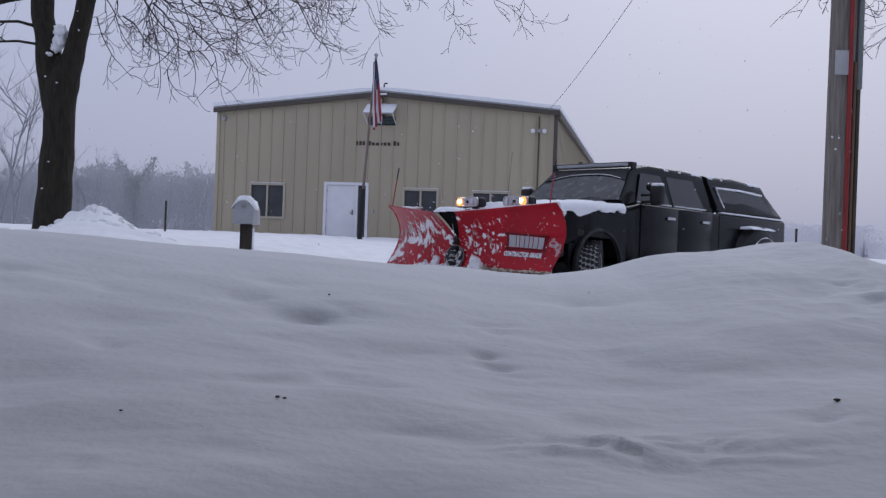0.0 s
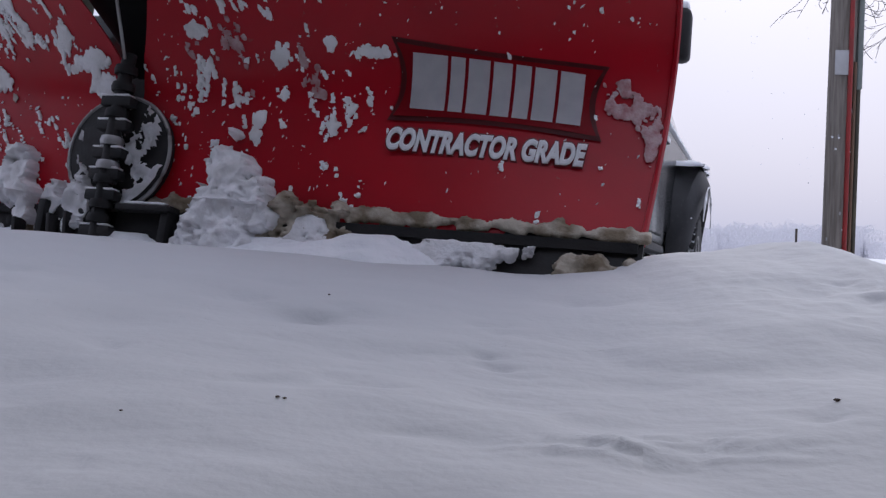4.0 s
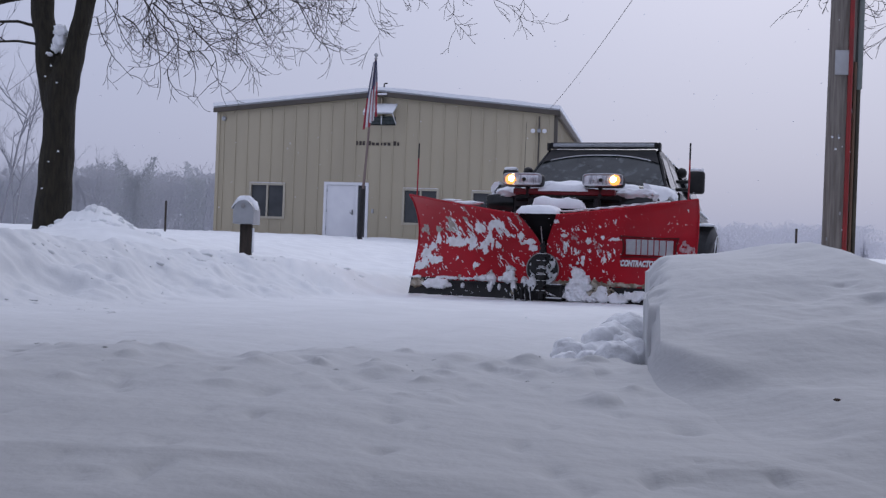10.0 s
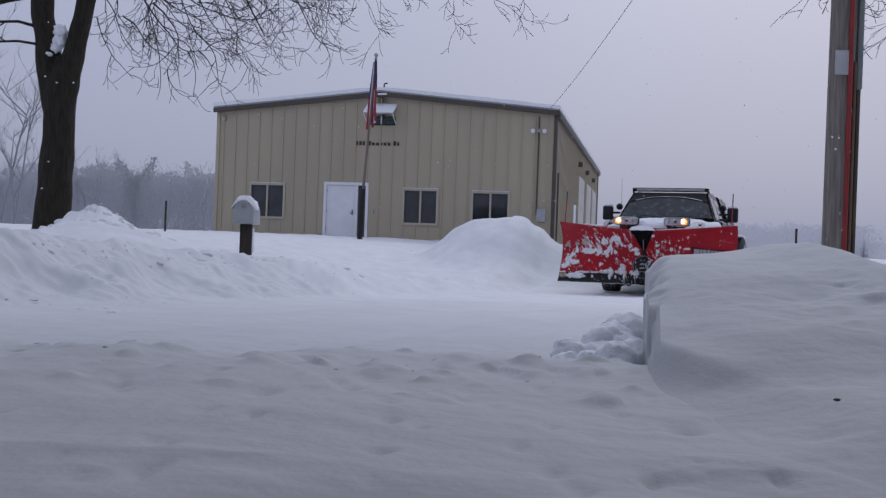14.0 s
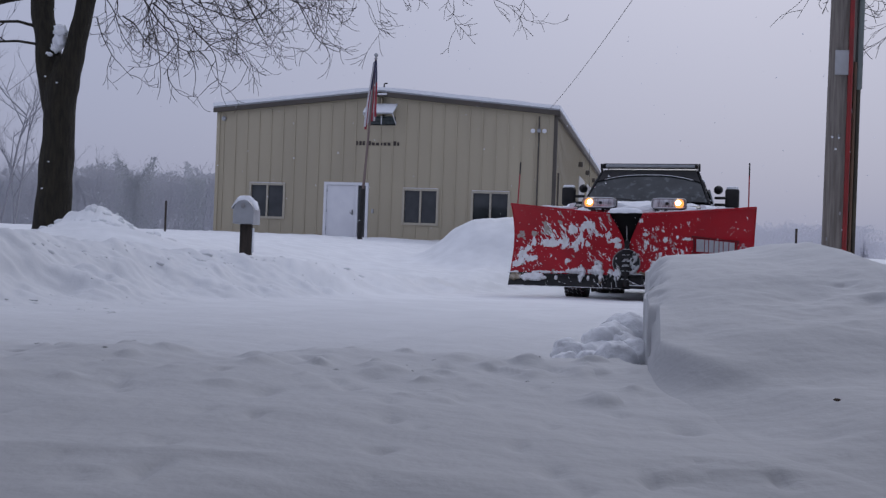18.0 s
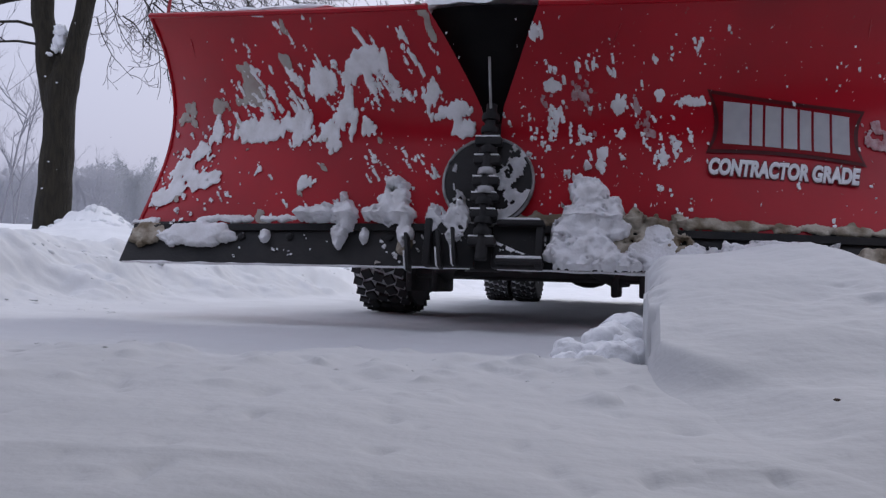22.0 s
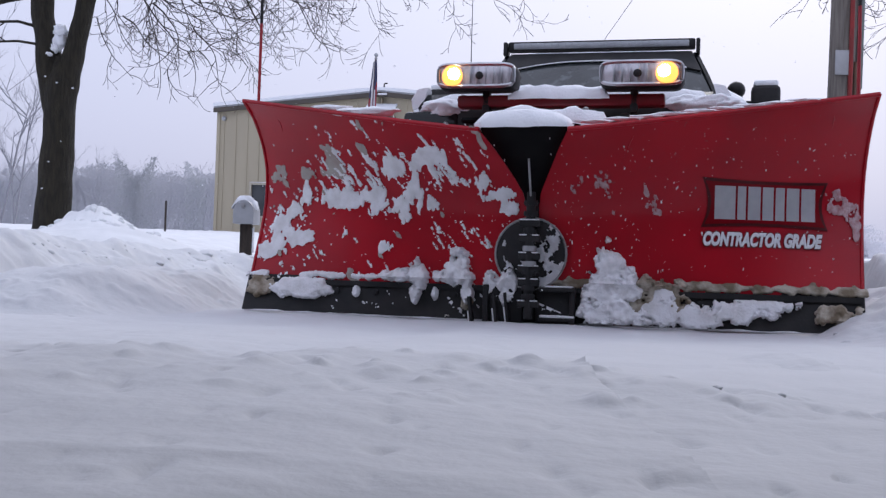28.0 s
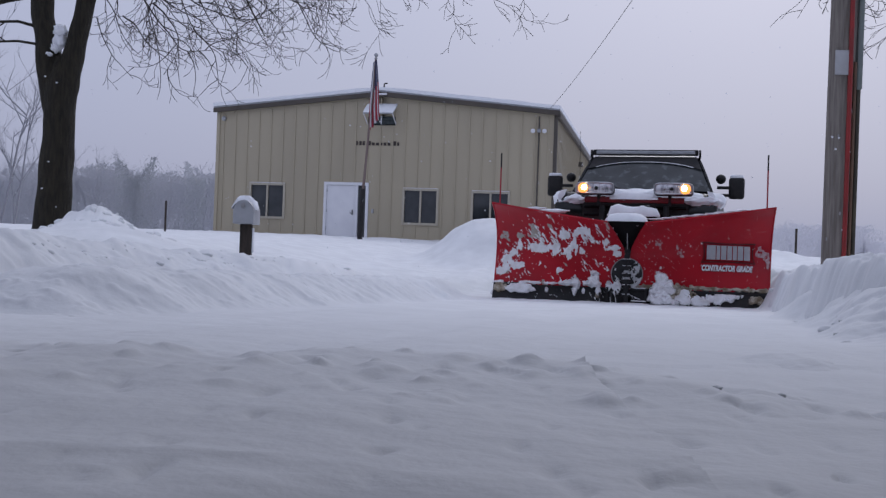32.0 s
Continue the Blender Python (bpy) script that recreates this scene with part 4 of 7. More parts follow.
def snow_cap(name, x0, x1, y0, y1, z, h, parent, label, seed=1, slope=(0.0, 0.0), crown=0.0, edge=0.12):
    """A pillow of snow over a top surface, with ragged edges and real thickness."""
    nx, ny = max(8, int((x1 - x0) / 0.03)), max(6, int((y1 - y0) / 0.03))
    u, v = np.meshgrid(np.linspace(0, 1, nx), np.linspace(0, 1, ny), indexing="ij")
    X, Y = x0 + (x1 - x0) * u, y0 + (y1 - y0) * v
    X = X + 0.03 * fbm(Y, X, 0.14, 3, seed) * np.abs(2 * u - 1)
    Y = Y + 0.03 * fbm(X, Y, 0.12, 3, seed + 4) * np.abs(2 * v - 1)
    e = np.minimum(np.minimum(u, 1 - u) * (x1 - x0), np.minimum(v, 1 - v) * (y1 - y0))
    fall = np.sqrt(np.clip(e / edge, 0, 1) * (2 - np.clip(e / edge, 0, 1)))
    T = h * fall * (1 + 0.35 * fbm(X, Y, 0.22, 4, seed + 8))
    base = z + slope[0] * (X - x0) + slope[1] * (Y - y0) - crown * (2 * u - 1) ** 4
    me = grid_mesh(name, X, Y, base + T - 0.006, SNOW_FRESH)
    bm = bmesh.new()
    bm.from_mesh(me)
    bpy.data.meshes.remove(me)
    ex = bmesh.ops.extrude_edge_only(bm, edges=[q for q in bm.edges if q.is_boundary])
    for q in [q for q in ex["geom"] if isinstance(q, bmesh.types.BMVert)]:
        q.co.z -= 0.02
    return part(name, bm, SNOW_FRESH, parent, label, sharp=70)


snow_cap("hood_snow", -0.92, 0.92, -2.52, -1.10, 1.352, 0.07, truck, "thick pillow of snow on the hood", 3, (0, -0.075), 0.10)
snow_cap("roof_snow", -0.68, 0.68, -5.1, -3.4, 2.04, 0.02, truck, "thin dusting of snow on the roof", 5, (0, 0), 0.03)
snow_cap("topper_snow", -0.70, 0.70, -7.1, -5.3, 2.025, 0.03, truck, "thin snow on the topper roof", 7, (0, 0), 0.03)
for s in (1, -1):
    bm = bmesh.new()
    rings = []
    for k in range(25):
        y = lerp(-2.45, -1.12, k / 24)
        drop = 0.09 + 0.09 * noise.noise(Vector((y * 2.6, s * 3.0, 0))) + 0.05 * noise.noise(Vector((y * 9, s, 4.0))) + 0.05 * math.exp(-((y + 1.55) / 0.3) ** 2)
        drop = max(0.02, drop)
        top = 1.335 - 0.05 * (y + 2.4)
        w = 1.0 - 0.13 * float(ss(-1.75, -1.12, y))
        rings.append([(s * 0.93 * w, y, top + 0.035), (s * 1.0 * w, y, top + 0.025), (s * 1.035 * w, y, top - 0.02), (s * 1.045 * w, y, top - 0.4 * drop), (s * 1.035 * w, y, top - drop), (s * 1.005 * w, y, top - drop - 0.005), (s * 0.95 * w, y, top - 0.03)])
    part("fender_snow", loft(bm, rings), SNOW_FRESH, truck, "ragged overhang of snow along the fender", sharp=70)
    snow_cap("rear_fender_snow", 1.08 * s - 0.13, 1.08 * s + 0.13, R_AX - 0.4, R_AX + 0.45, 1.21, 0.03, truck, "snow on the rear fender", 12 + s)

# underbody
part("chassis", boxed(-0.48, 0.48, -7.4, -1.2, 0.52, 0.64, 0.02), UNDER, truck)
for y, r in ((F_AX, 0.045), (R_AX, 0.06)):
    ax = part("axle", tubed([(-0.85, y, 0.42), (0.85, y, 0.42)], r, 10), UNDER, truck, "grimy axle tube")
    part("differential", lathe(bmesh.new(), [(0.03, -0.12), (0.11, -0.1), (0.15, 0.0), (0.13, 0.08), (0.05, 0.12)], 18, "y"), UNDER, ax, "rounded differential housing", at=pose(-0.22 if y == F_AX else 0.0, y, 0.41))
part("floor_pan", boxed(-0.93, 0.93, -5.8, -2.6, 0.46, 0.51, 0.02), UNDER, truck)
part("floor_pan", boxed(-0.60, 0.60, -7.5, -1.2, 0.60, 0.66, 0.02), UNDER, truck)
part("axle_beam", tubed([(-0.80, F_AX, 0.37), (-0.55, F_AX, 0.36), (-0.30, F_AX, 0.355), (0.0, F_AX, 0.35), (0.5, F_AX, 0.36), (0.80, F_AX, 0.37)], [0.055, 0.05, 0.07, 0.075, 0.05, 0.055], 12), UNDER, truck)
part("front_differential", lathe(bmesh.new(), [(0.04, -0.16), (0.12, -0.13), (0.175, -0.02), (0.165, 0.06), (0.08, 0.15)], 22, "y"), UNDER, truck, "rounded differential housing with snow", at=pose(-0.20, F_AX, 0.34))
for bx in (-0.52, -0.40, 0.40, 0.52):
    part("push_plate", boxed(bx - 0.015, bx + 0.015, -1.25, -0.92, 0.13, 0.60, 0.01), UNDER, truck)
part("cross_tube", tubed([(-0.56, -1.2, 0.22), (0.56, -1.2, 0.22)], 0.028, 10), UNDER, truck)
part("skid_block", boxed(-0.75, -0.55, -1.7, -1.4, 0.22, 0.5, 0.02), UNDER, truck)
part("snow_smear", boxed(-0.60, -0.55, -1.38, -1.34, 0.22, 0.46, 0.012), SNOW_FRESH, truck, "strip of snow on the bracket")
part("radius_arm", tubed([(-0.62, F_AX, 0.30), (-0.55, F_AX - 1.0, 0.46)], 0.04, 8), UNDER, truck)
part("radius_arm", tubed([(0.62, F_AX, 0.30), (0.55, F_AX - 1.0, 0.46)], 0.04, 8), UNDER, truck)
part("track_bar", tubed([(-0.7, F_AX + 0.2, 0.56), (0.75, F_AX + 0.16, 0.45)], 0.022, 8), UNDER, truck)
part("tie_rod", tubed([(-0.8, F_AX + 0.26, 0.40), (0.8, F_AX + 0.26, 0.40)], 0.02, 8), UNDER, truck)
for s in (1, -1):
    part("shock_absorber", tubed([(s * 0.62, F_AX + 0.1, 0.42), (s * 0.55, F_AX + 0.12, 0.9)], 0.035, 10), UNDER, truck)
    part("leaf_spring", boxed(s * 0.55 - 0.04, s * 0.55 + 0.04, R_AX - 0.7, R_AX + 0.7, 0.46, 0.53, 0.015), UNDER, truck)
part("exhaust_pipe", tubed([(-0.35, -3.0, 0.5), (-0.4, -5.5, 0.48), (-0.75, -7.2, 0.5)], 0.04, 10), UNDER, truck)
part("transfer_case", boxed(-0.25, 0.2, -4.0, -3.4, 0.38, 0.6, 0.05), UNDER, truck)
part("step_bar", boxed(-1.02, -0.9, -5.1, -2.75, 0.44, 0.5, 0.02), BLACK, truck)
part("step_bar", boxed(0.9, 1.02, -5.1, -2.75, 0.44, 0.5, 0.02), BLACK, truck)


def wheel(x, y, width, r=0.415, inner=False):
    """A wheel whose tyre carries staggered tread blocks."""
    s = 1 if x > 0 else -1
    h = width / 2
    bm = lathe(bmesh.new(), [(0.23, -h * 0.9), (0.33, -h), (r - 0.045, -h), (r - 0.022, -h * 0.86), (r - 0.020, 0), (r - 0.022, h * 0.86), (r - 0.045, h), (0.33, h), (0.23, h * 0.9)], 40)
    tyre_me = bm
    w = part("wheel", tyre_me, RUBBER, truck, "mud-terrain tyre packed with snow", at=pose(x, y, r))
    bm = bmesh.new()
    for k in range(34):
        for row, (a, b) in enumerate(((-1.0, -0.68), (-0.60, -0.26), (-0.18, 0.18), (0.26, 0.60), (0.68, 1.0))):
            ang = 2 * math.pi * (k + 0.5 * (row % 2)) / 34
            box(bm, a * h, b * h, -0.024, 0.024, r - 0.035, r - (0.008 if row in (0, 4) else 0.0), 0.0, m=Matrix.Rotation(ang, 4, "X") @ Matrix.Rotation(radians(20 * (1 if row % 2 else -1)), 4, "Z"))
    part("packed_snow", lathe(bmesh.new(), [(r - 0.03, -h * 0.9), (r - 0.017, -h * 0.86), (r - 0.015, h * 0.86), (r - 0.03, h * 0.9)], 40), GROOVE, w, "snow packed between the tread blocks")
    part("tread", bm, RUBBER, w, "chunky tread blocks")
    rim = lathe(bmesh.new(), [(0.02, s * 0.02), (0.07, s * h * 0.9), (0.10, s * h * 0.5), (0.19, s * h * 0.3), (0.225, s * h * 0.95), (0.235, s * h * 0.95), (0.235, -s * h * 0.8), (0.02, -s * h * 0.5)], 28)
    part("rim", rim, STEEL, w)
    return w


WHEELS = [wheel(0.86, F_AX, 0.29), wheel(-0.86, F_AX, 0.29)]
for x in (0.80, 1.06, -0.80, -1.06):
    WHEELS.append(wheel(x, R_AX, 0.235))

# plough mount and lamps, fixed to the truck
RED_BAR = mat("red_mount_paint", (0.20, 0.006, 0.012), (0.15, 0.006, 0.010), rough=0.45, scale=8, bump=0.05, dirt=(0.30, 0.22, 0.22), dirt_at=0.70)
tower = part("plough_mount", boxed(-0.56, 0.56, -0.92, -0.82, 1.135, 1.20, 0.012), RED_BAR, truck, "red crossbar of the plough mount with snow")
for s in (1, -1):
    part("mount_upright", boxed(s * 0.36 - 0.03, s * 0.36 + 0.03, -0.98, -0.84, 0.36, 1.10, 0.01), BLACK, tower)
    part("lamp_stalk", boxed(s * 0.40 - 0.02, s * 0.40 + 0.02, -0.88, -0.82, 1.10, 1.22, 0.006), BLACK, tower)
    lx0, lx1 = (0.22, 0.66) if s > 0 else (-0.66, -0.22)
    lamp = part("plough_lamp", boxed(lx0, lx1, -0.92, -0.74, 1.218, 1.362, 0.045, seg=3), BLACK, truck, "rectangular plough headlamp with amber signal lit")
    part("lamp_lens", boxed(lx0 + 0.022, lx1 - 0.022, -0.745, -0.725, 1.232, 1.348, 0.009), LAMP_GLASS, lamp)
    rim = tubed([(lerp(lx0 + 0.05, lx1 - 0.05, 0.5) + 0.208 * c, -0.728, 1.29 + 0.060 * d) for c, d in [(math.copysign(abs(math.cos(q)) ** 0.35, math.cos(q)), math.copysign(abs(math.sin(q)) ** 0.35, math.sin(q))) for q in [2 * math.pi * k / 28 for k in range(29)]]], 0.011, 6)
    part("lamp_rim", rim, CHROME, lamp)
    bx = s * 0.57
    part("signal_lens", lathe(bmesh.new(), [(0.058, 0.0), (0.054, 0.012), (0.032, 0.022), (0.012, 0.026)], 24, "y"), AMBER, lamp, "lit amber lens", at=pose(bx, -0.725, 1.288))
    part("signal_bulb", lathe(bmesh.new(), [(0.034, 0.0), (0.030, 0.008), (0.016, 0.012), (0.006, 0.014)], 18, "y"), HOT, lamp, "glowing bulb", at=pose(bx - s * 0.012, -0.706, 1.294))
    for q in range(5):
        part("lamp_facet", boxed(s * 0.30 + s * 0.042 * q - 0.004, s * 0.30 + s * 0.042 * q + 0.004, -0.727, -0.721, 1.240, 1.338, 0.002), CHROME, lamp)
    part("lamp_bulb_cover", lathe(bmesh.new(), [(0.022, 0.0), (0.018, 0.010), (0.006, 0.014)], 14, "y"), BLACK, lamp, at=pose(s * 0.42, -0.722, 1.288))
snow_cap("mount_snow", -0.27, 0.27, -0.95, -0.79, 1.195, 0.085, truck, "heap of snow on the plough mount", 21)
part("hydraulic_unit", boxed(-0.27, 0.25, -0.80, -0.50, 0.74, 0.985, 0.03), BLACK, truck, "black hydraulic unit under snow")
snow_cap("hydraulic_snow", -0.29, 0.27, -0.82, -0.46, 0.982, 0.10, truck, "pillow of snow on the hydraulic unit", 23)
for x, rx, rz, k in ((-0.745, 0.21, 0.075, 0), (0.68, 0.15, 0.06, 1), (-0.90, 0.10, 0.05, 2)):
    nose = new("nose_snow", lump_mesh("nose_snow", rx, 0.09, rz, 61.0 + k, SNOW_FRESH, 4, 0.34))
    nose.parent = truck
    nose.matrix_basis = pose(x, -1.09, 1.165)
    tagged(nose, "clump of snow on the corner of the nose")
part("lift_cylinder", tubed([(0.0, -0.86, 1.05), (0.0, -0.66, 0.62)], 0.035, 12), STEEL, truck)

for k in range(7):
    a_ = math.pi * (k % 2) / 2
    loop = [(0.016 * math.cos(q), 0.03 * math.sin(q)) for q in [2 * math.pi * i / 12 for i in range(13)]]
    part("chain_link", tubed([(-0.17 + u * math.cos(a_), -0.62 + u * math.sin(a_) - 0.012 * k, 1.06 - 0.042 * k + w) for u, w in loop], 0.006, 5), STEEL, truck)

# ---- blade: pivots on the mount ----
PIV = Vector((0.0, -1.09, 0.33))
bm = bmesh.new()
for s in (1, -1):
    box(bm, -0.045, 0.045, 0.0, 1.06, -0.05, 0.05, 0.01, m=pose(s * 0.42, -0.05, -0.10, 0, 0, s * 19))
box(bm, -0.52, 0.52, 0.0, 0.09, -0.145, -0.075, 0.01)
box(bm, -0.30, 0.30, 0.36, 0.46, -0.16, -0.06, 0.01)
box(bm, -0.12, 0.12, 0.74, 0.83, -0.14, 0.16, 0.02)
blade = part("plough_frame", bm, BLACK, truck, "black A-frame carrying the plough wings", at=Matrix.Translation(PIV))




def wing_y(z, u):
    """Depth of the mouldboard: swept back to the tip, hollow there, and leaning forward over the hinge."""
    u = max(0.0, u)
    top = wing_top(min(1.0, u))
    base = -0.055 - 0.055 * u
    lean = 0.24 - 0.27 * (1.475 * u - 0.21)
    w = min(1.2, max(0.0, (z - 0.50) / (top - 0.50))) ** 1.6
    v = z / top
    hollow = 0.29 * float(np.interp(v, [0, 0.15, 0.30, 0.44, 0.54, 0.62, 0.68, 0.74, 0.81, 0.865, 0.91, 0.94, 0.97, 1.0], [0, 0.25, 0.55, 0.81, 0.94, 0.99, 1.0, 0.95, 0.83, 0.68, 0.53, 0.40, 0.22, 0.0]))
    tip = lerp(base, lean, min(v, 1.05)) - hollow
    return lerp(lerp(base, lean, w), tip, min(1.0, u) ** 2.0)


def wing_top(u):
    return lerp(0.845, 1.052, u ** 1.05)


def inner_x(z):
    """The inner edge of a wing runs in towards the hinge below the funnel."""
    return float(np.interp(z, [0.0, 0.16, 0.30, 0.54, 0.60, 0.68, 0.77, 0.86, 1.0], [0.03, 0.03, 0.03, 0.03, 0.042, 0.085, 0.14, 0.205, 0.22]))


def wing_point(s, u, v, off=0.0):
    top = wing_top(u)
    z = lerp(0.165, top, v)
    x = lerp(inner_x(z), lerp(1.455, 1.494, v), u)
    return Vector((s * x, wing_y(z, u) + off, z)) - PIV


for s in (1, -1):
    nu, nv = 30, 22
    bm = bmesh.new()
    fr = [[bm.verts.new(wing_point(s, i / nu, j / nv)) for j in range(nv + 1)] for i in range(nu + 1)]
    bk = [[bm.verts.new(wing_point(s, i / nu, j / nv, -0.012)) for j in range(nv + 1)] for i in range(nu + 1)]
    for i in range(nu):
        for j in range(nv):
            bm.faces.new((fr[i][j], fr[i + 1][j], fr[i + 1][j + 1], fr[i][j + 1]))
            bm.faces.new((bk[i][j], bk[i][j + 1], bk[i + 1][j + 1], bk[i + 1][j]))
    rim_f = [fr[i][0] for i in range(nu)] + [fr[nu][j] for j in range(nv)] + [fr[i][nv] for i in range(nu, 0, -1)] + [fr[0][j] for j in range(nv, 0, -1)]
    rim_b = [bk[i][0] for i in range(nu)] + [bk[nu][j] for j in range(nv)] + [bk[i][nv] for i in range(nu, 0, -1)] + [bk[0][j] for j in range(nv, 0, -1)]
    bridge(bm, rim_f, rim_b)
    bmesh.ops.recalc_face_normals(bm, faces=bm.faces[:])
    wing = part("plough_wing", bm, RED, blade, "curved red mouldboard wing spattered with snow")
    # top lip and outer edge
    part("top_lip", tubed([wing_point(s, k / 20, 1.0, 0.004) for k in range(21)], 0.011, 6), RED, blade)
    part("end_edge", tubed([wing_point(s, 1.0, k / 14, 0.0) for k in range(15)], 0.009, 6), RED, blade)
    # cutting edge with bolts
    x0, x1 = 0.035, 1.462
    bm = bmesh.new()
    rings = []
    for k in range(9):
        x = lerp(x0, x1, k / 8)
        w = -0.0377 * x
        b = 0.060 * (x / 1.46) ** 2
        rings.append([(s * x, w - 0.070, 0.005), (s * x, w - 0.045, 0.005), (s * x, w - 0.064 - b, 0.185), (s * x, w - 0.085 - b, 0.185)])
    part("cutting_edge", loft(bm, [[tuple(Vector(p) - PIV) for p in r] for r in rings]), BLACK, blade, "black steel cutting edge")
    bm = loft(bmesh.new(), [[tuple(Vector((s * x, y - 0.0377 * x - 0.048 * (x / 1.46) ** 2, z)) - PIV) for y, z in ((-0.075, 0.140), (-0.046, 0.140), (-0.046, 0.166), (-0.075, 0.166))] for x in (0.10, 0.44, 0.78, 1.12, 1.45)])
    part("edge_clamp", bm, BLACK, blade)
    for k in range(7):
        x = s * lerp(0.16, 1.36, k / 6)
        part("edge_bolt", lathe(bmesh.new(), [(0.014, 0), (0.014, 0.012), (0.008, 0.016)], 8, "y"), BLACK, blade, at=Matrix.Translation(Vector((x, -0.058 - 0.0377 * abs(x) - 0.037 * (x / 1.46) ** 2, 0.115)) - PIV))
    part("edge_ice", tubed([Vector((s * lerp(0.05, 1.45, k / 24), -0.05 - 0.0377 * lerp(0.05, 1.45, k / 24), 0.004 + 0.004 * noise.noise(Vector((k * 0.9, s, 0))))) - PIV for k in range(25)], [0.005 + 0.004 * abs(noise.noise(Vector((k * 1.7, s, 3)))) for k in range(25)], 6), SNOW_STUCK, blade, "ice along the cutting edge")
    # centre shoe
    part("centre_shoe", boxed(min(s * 0.03, s * 0.20), max(s * 0.03, s * 0.20), -0.05, -0.02, 0.0, 0.165, 0.008, m=Matrix.Translation(-PIV)), BLACK, blade)
    part("shoe_rib", boxed(s * 0.20 - 0.012, s * 0.20 + 0.012, -0.05, 0.008, 0.0, 0.17, 0.004, m=Matrix.Translation(-PIV)), BLACK, blade)
    part("wing_ram", tubed([Vector((s * 0.12, -0.55, 0.36)) - PIV, Vector((s * 0.75, -0.28, 0.38)) - PIV], 0.03, 10), STEEL, blade)
    for k in range(4):
        u = 0.2 + 0.22 * k
        pts = [wing_point(s, u, v, -0.03) for v in [0.05 + 0.09 * q for q in range(11)]]
        part("wing_rib", tubed(pts, 0.02, 4), RED, blade)
    # guide rod on the tip
    tip = wing_point(s, 0.93, 1.0, -0.01)
    rod = part("guide_rod", tubed([tip, tip + Vector((0, 0, 0.40))], 0.008, 6), GUIDE, blade, "thin red blade guide rod")
    part("guide_cap", tubed([tip + Vector((0, 0, 0.40)), tip + Vector((0, 0, 0.56))], 0.0085, 6), BLACK, blade)

# funnel over the hinge, disc and pin
bm = bmesh.new()
rings = []
for z, w, y in ((0.885, 0.236, 0.27), (0.86, 0.226, 0.25), (0.77, 0.158, 0.15), (0.68, 0.10, 0.06), (0.60, 0.055, -0.01), (0.54, 0.04, -0.03)):
    rings.append([(w * math.cos(a), y - 0.10 + 0.10 * math.sin(a) * (1 if math.sin(a) < 0 else 0.55), z) for a in [2 * math.pi * k / 18 for k in range(18)]])
part("centre_funnel", loft(bm, [[tuple(Vector(p) - PIV) for p in r] for r in rings]), FUNNEL, blade, "black rubber deflector between the wings")
fs = snow_cap("funnel_snow", -0.215, 0.215, 0.03, 0.29, 0.88, 0.06, blade, "heap of snow on the deflector", 31)
fs.matrix_basis = Matrix.Translation(-PIV)
part("hinge_disc", lathe(bmesh.new(), [(0.155, -0.035), (0.166, -0.028), (0.166, -0.01), (0.158, -0.004), (0.01, 0.0)], 40, "y"), BLACK, blade, "round black hinge plate crusted with snow", at=Matrix.Translation(Vector((0, -0.02, 0.318)) - PIV))
part("hinge_backing", boxed(-0.06, 0.06, -0.10, -0.07, 0.0, 0.56, 0.01, m=Matrix.Translation(-PIV)), BLACK, blade)
part("disc_rim", tubed([Vector((0.164 * math.cos(a), -0.026, 0.318 + 0.164 * math.sin(a))) - PIV for a in [2 * math.pi * k / 40 for k in range(41)]], 0.006, 6), STEEL, blade)
pin = part("hinge_pin", tubed([Vector((0, 0.012, 0.02)) - PIV, Vector((0, 0.012, 0.40)) - PIV, Vector((0, 0.0, 0.60)) - PIV], [0.022, 0.022, 0.02], 12), BLACK, blade)
for z in (0.12, 0.16, 0.23, 0.27, 0.34, 0.42, 0.50, 0.55):
    part("pin_collar", lathe(bmesh.new(), [(0.031, -0.012), (0.034, 0.0), (0.031, 0.012)], 14, "z"), BLACK if z not in (0.34, 0.27) else STEEL, blade, at=Matrix.Translation(Vector((0, 0.012 if z < 0.45 else 0.004, z)) - PIV))
part("pin_rod", tubed([Vector((0, 0.02, 0.58)) - PIV, Vector((0, 0.11, 0.74)) - PIV], 0.005, 5), STEEL, blade)
# knuckles of the hinge, dusted with snow
for z in (0.085, 0.185, 0.245, 0.305, 0.385, 0.455):
    part("hinge_knuckle", boxed(-0.048, 0.048, -0.008, 0.030, z - 0.014, z + 0.014, 0.004, m=Matrix.Translation(-PIV)), BLACK, blade)
    side = 1 if int(z * 1000) % 2 else -1
    part("knuckle_snow", boxed(-0.046, 0.044, -0.004, 0.031, z + 0.0145, z + 0.020, 0.002, m=Matrix.Translation(Vector((0.004 * side, 0, 0)) - PIV)), SNOW_STUCK, blade, "line of snow on the knuckle")
for x in (0.09, 0.145, 0.26):
    part("shoe_gusset", boxed(x - 0.006, x + 0.006, -0.03, 0.02, 0.01, 0.15, 0.003, m=Matrix.Translation(-PIV) @ pose(0, 0, 0, 0, 8, 0)), BLACK, blade)
part("shoe_plate", boxed(-0.215, -0.05, -0.045, 0.02, 0.148, 0.166, 0.004, m=Matrix.Translation(-PIV)), BLACK, blade)
part("shoe_plate", boxed(-0.215, -0.05, -0.045, 0.012, 0.012, 0.028, 0.004, m=Matrix.Translation(-PIV)), BLACK, blade)
